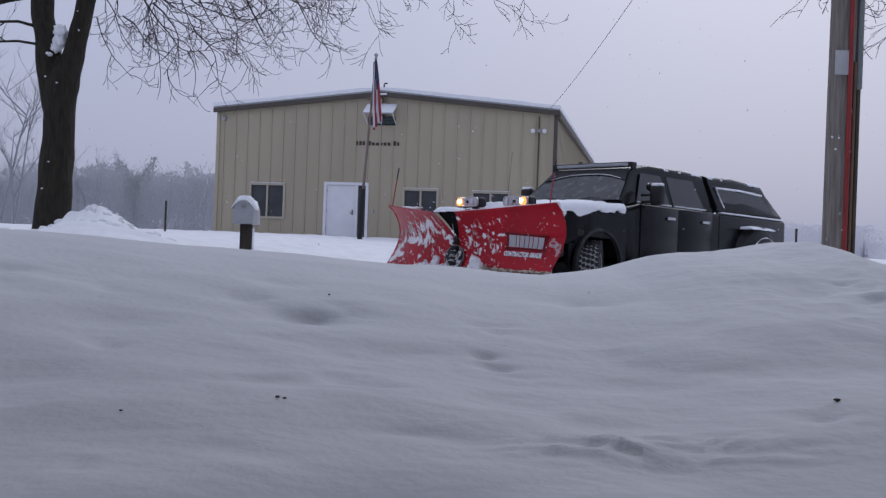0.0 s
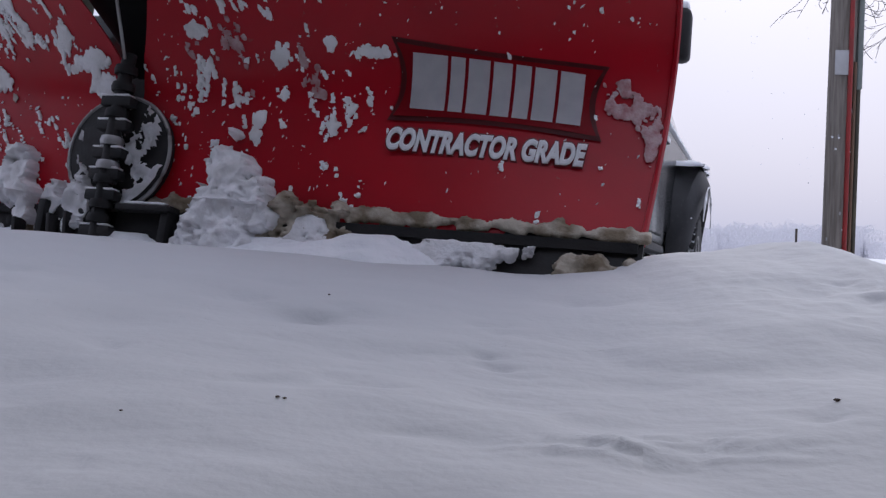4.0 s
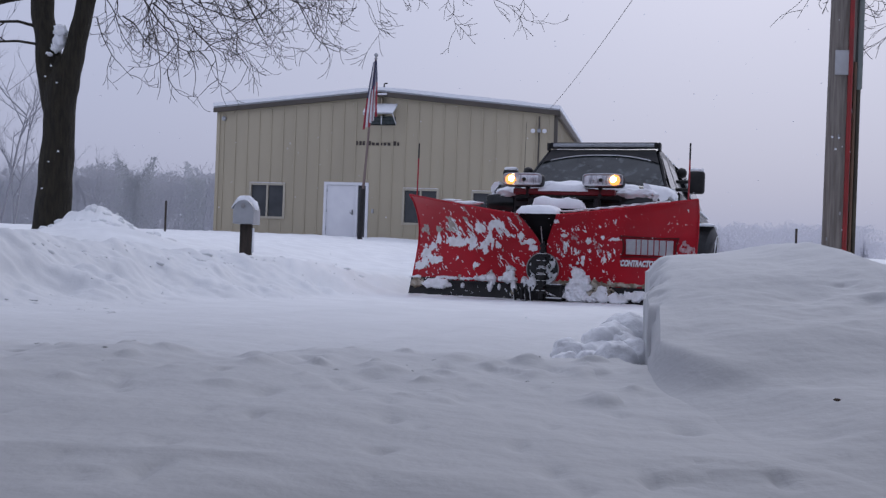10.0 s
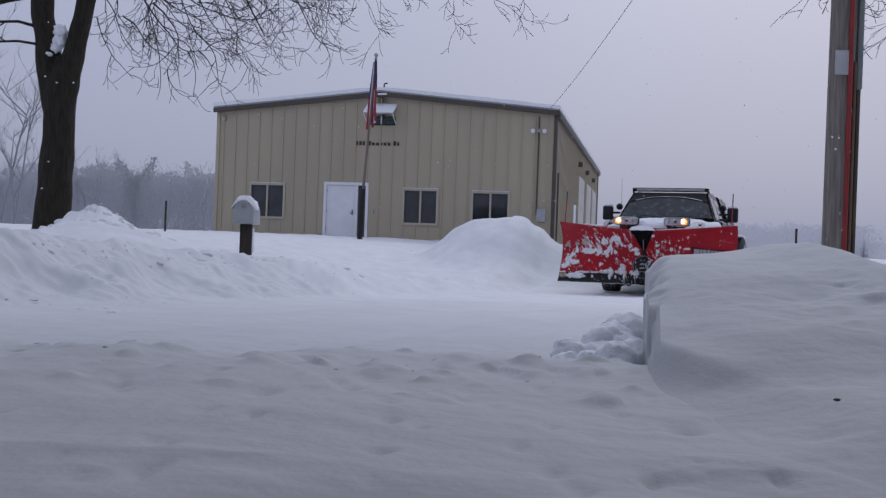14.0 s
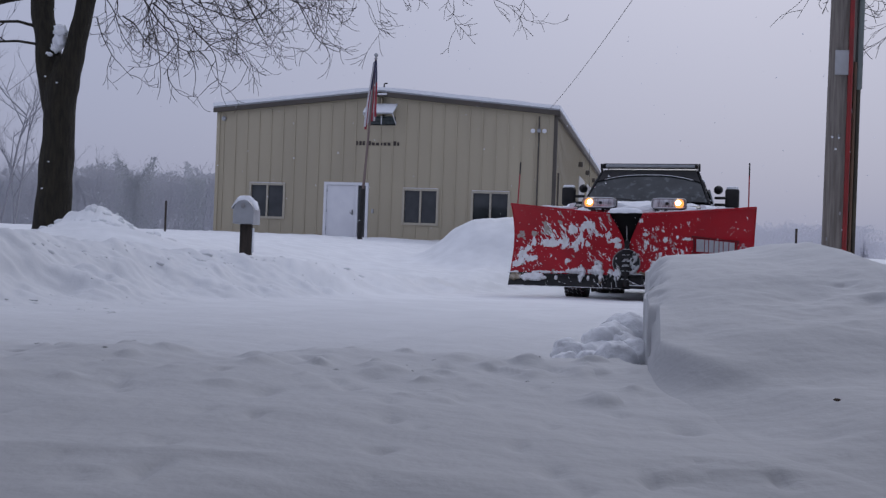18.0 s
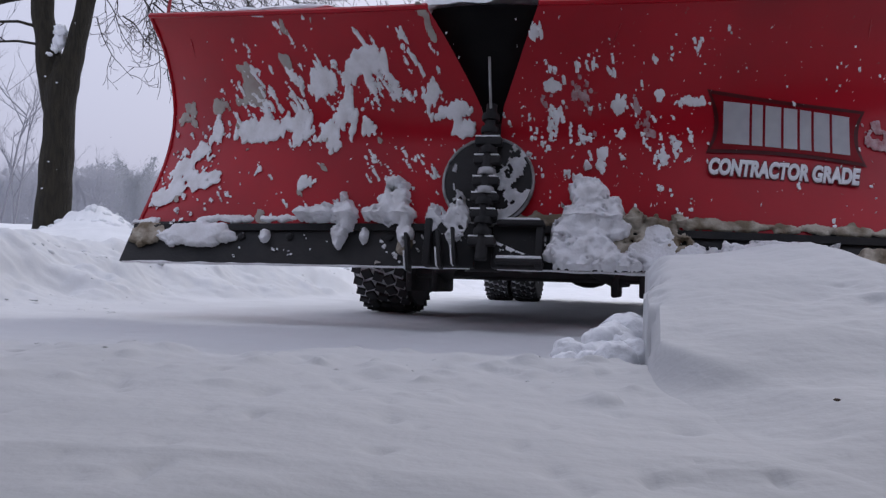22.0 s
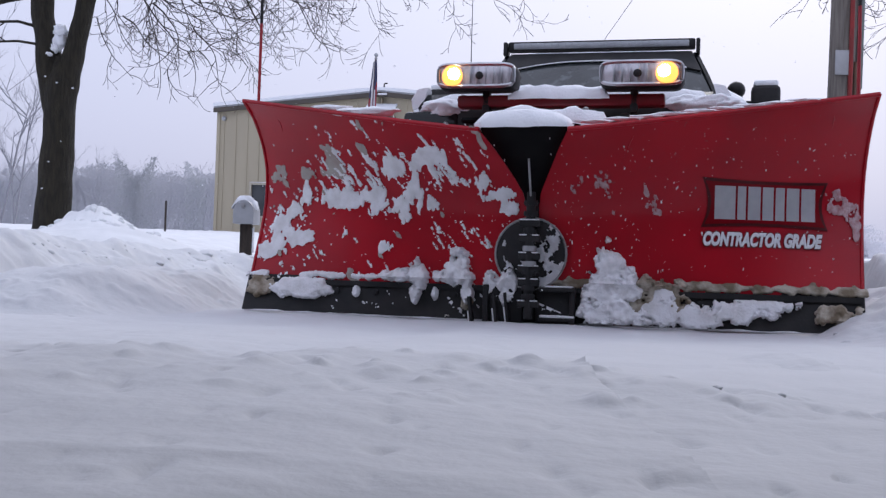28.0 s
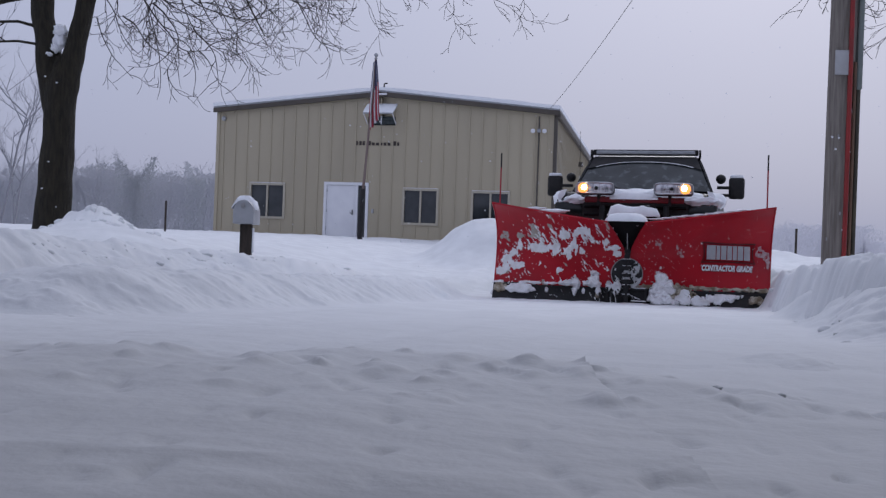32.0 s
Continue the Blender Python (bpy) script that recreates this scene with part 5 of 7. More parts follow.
# snow lying on the ledges of the shoe and along the gussets
part("ledge_snow", boxed(-0.212, -0.052, -0.035, 0.010, 0.0285, 0.040, 0.004, m=Matrix.Translation(-PIV)), SNOW_STUCK, blade, "line of snow on the shoe's ledge")
part("ledge_snow", boxed(-0.20, -0.075, -0.040, 0.018, 0.1665, 0.174, 0.003, m=Matrix.Translation(-PIV)), SNOW_STUCK, blade, "line of snow on the shoe's ledge")
for x in (0.09, 0.145, 0.26):
    part("gusset_snow", boxed(x + 0.007, x + 0.013, -0.02, 0.021, 0.015, 0.085, 0.003, m=Matrix.Translation(-PIV) @ pose(0, 0, 0, 0, 8, 0)), SNOW_STUCK, blade, "snow caught along the gusset")
for s in (1, -1):
    bm = loft(bmesh.new(), [[tuple(Vector(p) - PIV) for p in r] for r in ([(s * 0.03, -0.10, 0.03), (s * 0.06, -0.10, 0.03), (s * 0.06, -0.10, 0.15), (s * 0.03, -0.10, 0.15)], [(s * 0.10, -0.34, 0.055), (s * 0.13, -0.34, 0.055), (s * 0.13, -0.34, 0.13), (s * 0.10, -0.34, 0.13)])])
    part("nose_brace", bm, BLACK, blade, "slanting black brace behind the hinge")


# ---- snow stuck to the blade: shells with ragged outlines that follow the steel ----
def face_y(x, z):
    edge = lerp(-0.044, -0.062 - 0.060 * (x / 1.46) ** 2, min(1.0, z / 0.185)) - 0.0377 * x
    if z < 0.17:
        return edge
    i = inner_x(z)
    return lerp(edge, wing_y(z, max(0.0, (x - i) / (1.475 + 0.02 * (z - 0.6) - i))), min(1.0, (z - 0.17) / 0.05))


def stuck(name, s, field, thick, material=SNOW_FRESH, label="", nx=230, nz=150, x0=0.02, x1=1.475, z0=0.008, z1=1.03, bulk=False):
    """field(x, z) > 0 carries snow; the shell thickens with it."""
    X, Z = np.meshgrid(np.linspace(x0, x1, nx + 1), np.linspace(z0, z1, nz + 1), indexing="ij")
    m, cap = field(X, Z)
    inner = np.interp(Z, [0.0, 0.16, 0.30, 0.54, 0.60, 0.68, 0.77, 0.86, 1.0], [0.03, 0.03, 0.03, 0.03, 0.042, 0.085, 0.14, 0.205, 0.22])
    m = np.where((Z > 0.845 + 0.20 * X / 1.475 - 0.012) | (X < inner), -1, m)
    bm = bmesh.new()
    cache = {}
    # slide the rim points out onto the smooth outline
    dx, dz = X[1, 0] - X[0, 0], Z[0, 1] - Z[0, 0]
    gx, gz = np.gradient(np.clip(m, -1, 2), dx, dz)
    g2 = gx * gx + gz * gz + 1e-6
    on = (m[:-1, :-1] > 0) & (m[1:, :-1] > 0) & (m[1:, 1:] > 0) & (m[:-1, 1:] > 0)
    full = np.zeros(m.shape, int)
    for a in (0, 1):
        for b in (0, 1):
            full[a:a + on.shape[0], b:b + on.shape[1]] += on
    rim = (full > 0) & (full < 4)
    SX = np.where(rim, np.clip(-m * gx / g2, -0.95 * dx, 0.95 * dx), 0)
    SZ = np.where(rim, np.clip(-m * gz / g2, -0.95 * dz, 0.95 * dz), 0)
    m = np.where(rim, 0.0, m)

    def vert(i, j, lift):
        k = (i, j, lift)
        if k not in cache:
            h = float(np.clip(m[i, j] / 0.6, 0, 1)) ** 0.5 * thick * float(cap[i, j])
            x, z = float(X[i, j] + SX[i, j]), float(Z[i, j] + SZ[i, j])
            if bulk and z > 0.19:
                h += max(0.0, lerp(-0.062, -0.215, min(1.0, (z - 0.185) / 0.22)) - face_y(x, z)) * min(1.0, max(0.0, float(m[i, j])) / 0.25)
            if bulk:
                h += min(h, 0.03) * (0.75 * noise.noise(Vector((x * 17, z * 17, s))) + 0.4 * noise.noise(Vector((x * 40, z * 40, s))))
            cache[k] = bm.verts.new(Vector((s * x, face_y(x, z) + 0.002 + (h + 0.003 if lift else 0), z)) - PIV)
        return cache[k]
    for i, j in zip(*np.nonzero(on)):
        bm.faces.new((vert(i, j, 1), vert(i + 1, j, 1), vert(i + 1, j + 1, 1), vert(i, j + 1, 1)))
        for di, dj, a, b in ((-1, 0, (i, j), (i, j + 1)), (1, 0, (i + 1, j + 1), (i + 1, j)), (0, -1, (i + 1, j), (i, j)), (0, 1, (i, j + 1), (i + 1, j + 1))):
            p, q = i + di, j + dj
            if not (0 <= p < on.shape[0] and 0 <= q < on.shape[1] and on[p, q]):
                bm.faces.new((vert(*a, 1), vert(*a, 0), vert(*b, 0), vert(*b, 1)))
    bmesh.ops.recalc_face_normals(bm, faces=bm.faces[:])
    return tagged(part(name, bm, material, blade, label, sharp=70), kind="stuff")


def band(v, a, b, w=0.1):
    return ss(a - w, a + w, v) * (1 - ss(b - w, b + w, v))


def mounds(X, Z, spots, rough, seed, size=0.05):
    m = np.full(X.shape, -9.0)
    for x, z, rx, rz in spots:
        m = np.maximum(m, 1 - ((X - x) / rx) ** 2 - ((Z - z) / rz) ** 2)
    return m + rough * fbm(X, Z, size, 4, seed, 0.6)


def spatter_r(X, Z):
    """Aslant scratches over a ragged band with drips on the truck's right wing."""
    fine = fbm((X - 0.75 * Z) * 1.7, (Z + 0.75 * X) * 0.42, 0.036, 5, 41, 0.75)
    up = fine + 0.35 * fbm(X, Z, 0.2, 2, 42) + 0.78 * band(Z, 0.60, 0.79, 0.05) * band(X, 0.16, 1.05, 0.08) + 0.45 * band(Z, 0.58, 0.74, 0.05) * band(X, 1.05, 1.36, 0.06) - 1.05
    drip = fbm(X + 0.12 * Z, Z * 0.45, 0.05, 4, 48, 0.7)
    spots = [(0.92, 0.575, 0.26, 0.045), (0.72, 0.548, 0.12, 0.045), (0.557, 0.60, 0.075, 0.075), (0.63, 0.51, 0.03, 0.06), (0.48, 0.547, 0.045, 0.035), (0.948, 0.43, 0.024, 0.055), (0.497, 0.745, 0.10, 0.045), (0.655, 0.722, 0.075, 0.05), (0.24, 0.645, 0.07, 0.03), (0.17, 0.59, 0.08, 0.03), (0.10, 0.53, 0.05, 0.03), (0.717, 0.332, 0.04, 0.03)]
    mid = mounds(X, Z, spots, 0.0, 1) + 0.95 * drip - 0.22
    tip = mounds(X, Z, [(1.29, 0.47, 0.11, 0.10), (1.375, 0.35, 0.085, 0.09), (1.22, 0.38, 0.09, 0.045), (1.19, 0.60, 0.025, 0.08)], 0.0, 1) + 0.85 * fbm(X, Z * 0.8, 0.06, 4, 50, 0.7) - 0.15
    return np.maximum(np.maximum(up, 0.6 * mid), 0.6 * tip), np.ones(X.shape)


def spatter_l(X, Z):
    """Flecks on the inner half of the truck's left wing, dense by the hinge."""
    n = fbm(X * 1.25 + Z * 0.15, Z * 0.55, 0.04, 5, 45, 0.75)
    lace = n + 0.25 * fbm(X, Z, 0.12, 2, 46) + 0.55 * band(Z, 0.44, 0.70, 0.06) * band(X, 0.06, 0.30, 0.05) + 0.26 * band(Z, 0.40, 0.70, 0.06) * band(X, 0.28, 0.66, 0.06) - 1.16 - 0.35 * ss(0.70, 0.80, X)
    spots = [(0.48, 0.628, 0.045, 0.055), (0.468, 0.54, 0.016, 0.04), (0.396, 0.425, 0.02, 0.056), (0.59, 0.65, 0.018, 0.018), (0.695, 0.64, 0.058, 0.018), (0.66, 0.468, 0.017, 0.05), (0.609, 0.421, 0.017, 0.03), (0.23, 0.663, 0.035, 0.02)]
    big = mounds(X, Z, spots, 0.0, 1) + 0.85 * fbm(X, Z * 0.6, 0.03, 4, 49, 0.7) - 0.25
    return np.maximum(lace, 0.6 * big), np.ones(X.shape)


def tip_l(X, Z):
    """Thin frost by the tip of the truck's left wing."""
    spots = [(1.345, 0.605, 0.05, 0.05), (1.395, 0.565, 0.06, 0.03), (1.43, 0.535, 0.03, 0.04), (1.447, 0.47, 0.02, 0.055)]
    return 0.7 * (mounds(X, Z, spots, 0.0, 1) + 0.9 * fbm(X, Z * 0.7, 0.035, 4, 57, 0.7) - 0.25), np.ones(X.shape)


def smear(X, Z):
    return fbm((X - 0.6 * Z) * 1.4, Z, 0.10, 4, 43) + 0.95 * band(Z, 0.68, 0.84, 0.04) * band(X, 0.82, 1.12, 0.07) + 0.5 * band(Z, 0.6, 0.76, 0.04) * band(X, 1.15, 1.4, 0.07) - 1.05, np.ones(X.shape)


def slush(seed, amount):
    def f(X, Z):
        return fbm(X, Z * 0.7, 0.06, 5, seed, 0.65) * 0.6 + 1.7 * np.exp(-(((Z - 0.190) / 0.025) ** 2)) - amount - 2.0 * ss(0.035, 0.075, np.abs(Z - 0.19)), np.ones(X.shape)
    return f


def specks(s, n, seed):
    """Tiny flakes caught on the paint."""
    rng = random.Random(seed)
    bm = bmesh.new()
    for k in range(n):
        x, z = 0.1 + 1.34 * rng.random() ** 1.5, rng.uniform(0.24, 0.9)
        r = 0.0010 + 0.0034 * rng.random() ** 3
        c = Vector((s * x, face_y(x, z) + 0.002, z)) - PIV
        tilt, long = rng.uniform(-0.9, 0.5) * s, rng.uniform(1.0, 3.2)
        rim = []
        for q in [math.pi * i / 3 for i in range(6)]:
            p, o = r * math.cos(q) * rng.uniform(0.6, 1.2), r * long * math.sin(q) * rng.uniform(0.6, 1.2)
            rim.append(bm.verts.new(c + Vector((p * math.cos(tilt) - o * math.sin(tilt), 0.001, p * math.sin(tilt) + o * math.cos(tilt)))))
        top = bm.verts.new(c + Vector((0, 0.004, 0)))
        for i in range(6):
            bm.faces.new((rim[i], rim[(i + 1) % 6], top))
        bm.faces.new(rim)
    bmesh.ops.recalc_face_normals(bm, faces=bm.faces[:])
    return tagged(part("specks", bm, SNOW_STUCK, blade, "tiny flecks of snow", sharp=40), kind="stuff")


def heaps_l(X, Z):
    m = mounds(X, Z, [(0.375, 0.17, 0.13, 0.14), (0.345, 0.28, 0.065, 0.10), (0.31, 0.06, 0.09, 0.08), (0.42, 0.05, 0.16, 0.07), (0.365, 0.22, 0.10, 0.10)], 0.50, 51)
    return m, np.ones(X.shape)


def edge_l(X, Z):
    m = mounds(X, Z, [(0.60, 0.08, 0.10, 0.07), (0.76, 0.06, 0.13, 0.055), (0.92, 0.085, 0.17, 0.055), (1.07, 0.115, 0.12, 0.025), (0.60, 0.135, 0.05, 0.05), (1.28, 0.128, 0.12, 0.012)], 0.45, 52, 0.04)
    return m, np.ones(X.shape)


def edge_dirt_l(X, Z):
    return mounds(X, Z, [(0.54, 0.17, 0.12, 0.06), (0.66, 0.15, 0.05, 0.08), (1.345, 0.085, 0.115, 0.042), (0.49, 0.12, 0.06, 0.09)], 0.7, 53, 0.04), np.ones(X.shape)


def heaps_r(X, Z):
    return mounds(X, Z, [(0.355, 0.25, 0.075, 0.09), (0.37, 0.20, 0.10, 0.06), (0.30, 0.14, 0.03, 0.07), (0.10, 0.17, 0.05, 0.09), (0.19, 0.18, 0.03, 0.05), (0.55, 0.19, 0.05, 0.08), (0.55, 0.12, 0.028, 0.05), (0.63, 0.205, 0.08, 0.035), (0.70, 0.19, 0.04, 0.025)], 0.60, 54, 0.04), np.ones(X.shape)


def edge_r(X, Z):
    return mounds(X, Z, [(1.16, 0.125, 0.19, 0.055), (0.86, 0.12, 0.02, 0.03), (0.46, 0.12, 0.02, 0.04)], 0.30, 55), np.ones(X.shape)


def edge_dirt_r(X, Z):
    return mounds(X, Z, [(1.38, 0.13, 0.07, 0.06), (0.30, 0.08, 0.03, 0.05)], 0.5, 56), np.ones(X.shape)


GRIME = mat("frozen_grime", (0.42, 0.39, 0.35), (0.34, 0.28, 0.25), rough=0.8, scale=14, bump=0.3)
FROST = mat("thin_frost_on_red", (0.50, 0.36, 0.37), (0.36, 0.16, 0.17), rough=0.75, scale=40, fine=120, bump=0.3)
stuck("stuck_snow", 1, spatter_r, 0.0045, SNOW_STUCK, "ragged streaks of stuck snow", 420, 300)
stuck("grime_smear", 1, smear, 0.003, GRIME, "smear of frozen grime")
FLECKS = stuck("stuck_snow", -1, spatter_l, 0.004, SNOW_STUCK, "small flecks of stuck snow", 420, 300)
def ghost_l(X, Z):
    """Faint frost where flecks have clung to the inner half of the wing."""
    n = fbm(X * 1.15 + Z * 0.3, Z * 0.6, 0.045, 5, 75, 0.75)
    return (n + 0.30) * band(Z, 0.42, 0.72, 0.10) * band(X, 0.10, 0.62, 0.12) - 1.10, np.ones(X.shape)


stuck("frost_patch", -1, ghost_l, 0.0015, FROST, "thin frost on the inner half of the wing", 320, 220)
stuck("frost_patch", -1, tip_l, 0.003, FROST, "thin patch of frost near the wing tip", 420, 300)
specks(1, 110, 81)
specks(-1, 300, 85)
stuck("slush_line", 1, slush(47, 1.42), 0.012, SNOW_STUCK, "slush along the lower seam", 300, 200)
stuck("slush_line", -1, slush(49, 0.92), 0.012, SNOW_DIRTY, "brown slush along the lower seam", 300, 200)
stuck("snow_clump", -1, heaps_l, 0.075, SNOW_STUCK, "mound of snow frozen to the blade", 180, 130, 0.03, 0.65, 0.008, 0.42, True)
def shoe_fill(X, Z):
    return mounds(X, Z, [(0.10, 0.10, 0.06, 0.05), (0.15, 0.08, 0.06, 0.035), (0.17, 0.12, 0.04, 0.03)], 0.6, 58, 0.03), np.ones(X.shape)


stuck("shoe_slush", -1, shoe_fill, 0.030, SNOW_STUCK, "slush frozen in the centre shoe", 120, 80, 0.045, 0.205, 0.03, 0.15)
stuck("edge_snow", -1, edge_l, 0.035, SNOW_STUCK, "snow frozen to the cutting edge", 200, 50, 0.45, 1.2, 0.004, 0.2)
stuck("edge_slush", -1, edge_dirt_l, 0.028, SNOW_DIRTY, "brown slush frozen to the cutting edge", 220, 70, 0.42, 1.47, 0.004, 0.26, True)
stuck("snow_clump", 1, heaps_r, 0.055, SNOW_STUCK, "mound of snow frozen to the blade", 200, 110, 0.03, 0.8, 0.02, 0.4, True)
stuck("edge_snow", 1, edge_r, 0.032, SNOW_STUCK, "snow frozen to the cutting edge", 200, 50, 0.4, 1.4, 0.01, 0.2)
stuck("edge_slush", 1, edge_dirt_r, 0.02, SNOW_DIRTY, "brown slush frozen to the cutting edge", 200, 50, 0.2, 1.47, 0.01, 0.2)


def disc_snow():
    """Crust over one side of the hinge plate."""
    nr, na = 26, 90
    bm = bmesh.new()
    R, A = np.meshgrid(np.linspace(0.03, 0.163, nr), np.linspace(-math.pi, math.pi, na), indexing="ij")
    X, Z = R * np.cos(A), R * np.sin(A)
    m = fbm(X, Z, 0.05, 4, 61, 0.6) * 0.6 + 1.0 * np.exp(-((X + 0.105) / 0.062) ** 2) + 0.55 * np.exp(-((Z + 0.14) / 0.03) ** 2) - 0.42 + 0.5 * np.exp(-((X - 0.13) / 0.03) ** 2 - ((Z + 0.1) / 0.05) ** 2) - 0.5 * np.exp(-((X + 0.13) / 0.03) ** 2 - ((Z + 0.02) / 0.03) ** 2)
    on = (m[:-1, :-1] > 0) & (m[1:, :-1] > 0) & (m[1:, 1:] > 0) & (m[:-1, 1:] > 0)
    cache = {}

    def vert(i, j):
        if (i, j) not in cache:
            h = float(np.clip(m[i, j] / 0.5, 0, 1)) ** 0.5 * 0.02
            cache[i, j] = bm.verts.new(Vector((float(X[i, j]), -0.018 + h, 0.318 + float(Z[i, j]))) - PIV)
        return cache[i, j]
    for i, j in zip(*np.nonzero(on)):
        bm.faces.new((vert(i, j), vert(i + 1, j), vert(i + 1, j + 1), vert(i, j + 1)))
    bmesh.ops.solidify(bm, geom=bm.faces[:], thickness=0.004)
    tagged(part("disc_snow", bm, SNOW_STUCK, blade, "crust of snow on the hinge plate", sharp=70), kind="stuff")


disc_snow()


def heap(name, x, z, rx, rz, ry, seed, material=SNOW_FRESH, label="clump of snow frozen to the blade", y=None):
    ob = new(name, lump_mesh(name, rx, ry, rz, seed, material, 3, 0.4))
    ob.parent = blade
    ob.matrix_basis = Matrix.Translation(Vector((x, y, z)) - PIV)
    return tagged(ob, label)


heap("top_snow", 0.78, wing_top(0.53) + 0.01, 0.16, 0.022, 0.03, 21.0, y=wing_y(wing_top(0.53), 0.53) - 0.01, label="snow lying along the blade's top edge")
heap("top_snow", 0.98, wing_top(0.665) + 0.01, 0.10, 0.015, 0.025, 22.0, y=wing_y(wing_top(0.665), 0.665) - 0.01, label="snow lying along the blade's top edge")
for k in range(9):
    x = 0.3 + 0.11 * k
    heap("top_snow", -x, wing_top(x / 1.47) + 0.006, 0.08, 0.008, 0.016, 30.0 + k, label="snow lying along the blade's top edge", y=wing_y(wing_top(x / 1.47), x / 1.47))

# decals on the wing
def on_wing(x, z, off=0.006):
    u = (abs(x) - inner_x(z)) / (1.475 - inner_x(z))
    return Vector((x, wing_y(z, u) + off, z)) - PIV


def sheet_patch(name, x0, x1, z0, z1, material, off, label="", waist=0.0, shear=0.0, n=8, drop=0.0):
    bm = bmesh.new()
    rows = []
    for j in range(n + 1):
        v = j / n
        pinch = waist * (1 - (2 * v - 1) ** 2)
        row = []
        for i in range(n + 1):
            u = i / n
            z = lerp(z0, z1, v) - waist * 0.35 * math.sin(math.pi * u) * (1 if v > 0.5 else -1) * abs(2 * v - 1)
            x = lerp(x0 + pinch * (1 if x1 > x0 else -1), x1 - pinch * (1 if x1 > x0 else -1), u) + shear * (z - z0)
            row.append(bm.verts.new(on_wing(x, z, off)))
        rows.append(row)
    for a, b in zip(rows, rows[1:]):
        bridge(bm, a, b, close=False)
    bmesh.ops.solidify(bm, geom=bm.faces[:], thickness=0.002)
    bmesh.ops.recalc_face_normals(bm, faces=bm.faces[:])
    return part(name, bm, material, blade, label)


sheet_patch("decal_plate", -0.756, -1.316, 0.462, 0.684, RED_DARK, 0.004, "dark red decal panel with pinched sides", 0.028)
sheet_patch("decal_field", -0.771, -1.301, 0.476, 0.670, RED, 0.0065, "", 0.028)
xs = -0.814
for wdt in (0.100, 0.046, 0.064, 0.057, 0.049, 0.065, 0.071):
    sheet_patch("decal_bar", xs, xs - wdt + 0.009, 0.500, 0.649, WHITE_DECAL, 0.0095, "", 0, 0.0)
    xs -= wdt
# the readable line below it
txt = bpy.data.curves.new("decal_lettering", "FONT")
txt.body, txt.size, txt.shear, txt.extrude, txt.offset, txt.space_character = "CONTRACTOR GRADE", 0.086, 0.25, 0.0004, 0.0, 1.02
txt.bevel_depth, txt.bevel_resolution = 0.0052, 0
txt.align_x = "LEFT"
txt.materials.append(WHITE_DECAL)
words = new("decal_lettering", txt)
words.parent = blade
p0, p1, p2 = on_wing(-0.764, 0.383, 0.014), on_wing(-1.312, 0.383, 0.014), on_wing(-0.764, 0.46, 0.014)
ax_x, ax_y = (p1 - p0).normalized(), (p2 - p0).normalized()
ax_z = ax_x.cross(ax_y).normalized()
ax_y = ax_z.cross(ax_x)
words.matrix_basis = Matrix.Translation(p0) @ Matrix((ax_x, ax_y, ax_z)).transposed().to_4x4() @ Matrix.Diagonal((0.578, 0.93, 0.4, 1))
tagged(words, "white slanted capital lettering on the blade")
# dark outline behind the lettering
rim_txt = txt.copy()
rim_txt.bevel_depth, rim_txt.extrude = 0.0105, 0.0002
rim_txt.materials.clear()
rim_txt.materials.append(RED_DARK)
outline = new("decal_outline", rim_txt)
outline.parent = blade
outline.matrix_basis = words.matrix_basis @ Matrix.Translation((0, 0, -0.009)) @ Matrix.Diagonal((1, 1, 0.3, 1))
tagged(outline, "dark red outline of the lettering")


# ---- metal building ----
B_ANG = 11.8
W_B, L_B, EAVE, PEAK = 13.65, 28.0, 5.65, 6.32
B_CORNER = Vector((4.1, 38.5, 0.0))
B_AT = Matrix.Translation(B_CORNER) @ Matrix.Rotation(radians(-B_ANG), 4, "Z") @ Matrix.Translation((-W_B, 0, 0))
hall = root("metal_building", "tan ribbed metal building with low gable roof under snow", "building", at=B_AT)


def roof_z(x):
    return lerp(EAVE, PEAK, 1 - abs(x - W_B / 2) / (W_B / 2))


OPEN_F = [(1.45, 2.92, 1.30, 2.66), (4.62, 6.35, 0.3, 2.74), (7.80, 9.19, 1.22, 2.58), (10.52, 11.97, 1.20, 2.54), (6.27, 7.39, 5.05, 5.39)]


def front_wall():
    """Gable wall with its openings cut through, in strips between the openings' edges."""
    xs = sorted({0.0, W_B, W_B / 2, *[q for o in OPEN_F for q in o[:2]]})
    bm = bmesh.new()
    for x0, x1 in zip(xs, xs[1:]):
        cuts = sorted([(o[2], o[3]) for o in OPEN_F if o[0] <= x0 + 1e-6 and o[1] >= x1 - 1e-6])
        z = -0.2
        spans = []
        for a, b in cuts:
            spans.append((z, z, a, a))
            z = b
        spans.append((z, z, roof_z(x0) - 0.05, roof_z(x1) - 0.05))
        for a0, a1, b0, b1 in spans:
            if min(b0 - a0, b1 - a1) < 0.01:
                continue
            lo = [(x0, 0.0, a0), (x1, 0.0, a1), (x1, 0.0, b1), (x0, 0.0, b0)]
            f = ring(bm, lo)
            g = ring(bm, [(x, 0.15, z) for x, _, z in lo])
            bm.faces.new(f)
            bm.faces.new(g[::-1])
            bridge(bm, f, g)
    bmesh.ops.remove_doubles(bm, verts=bm.verts[:], dist=0.0005)
    bmesh.ops.recalc_face_normals(bm, faces=bm.faces[:])
    return bm


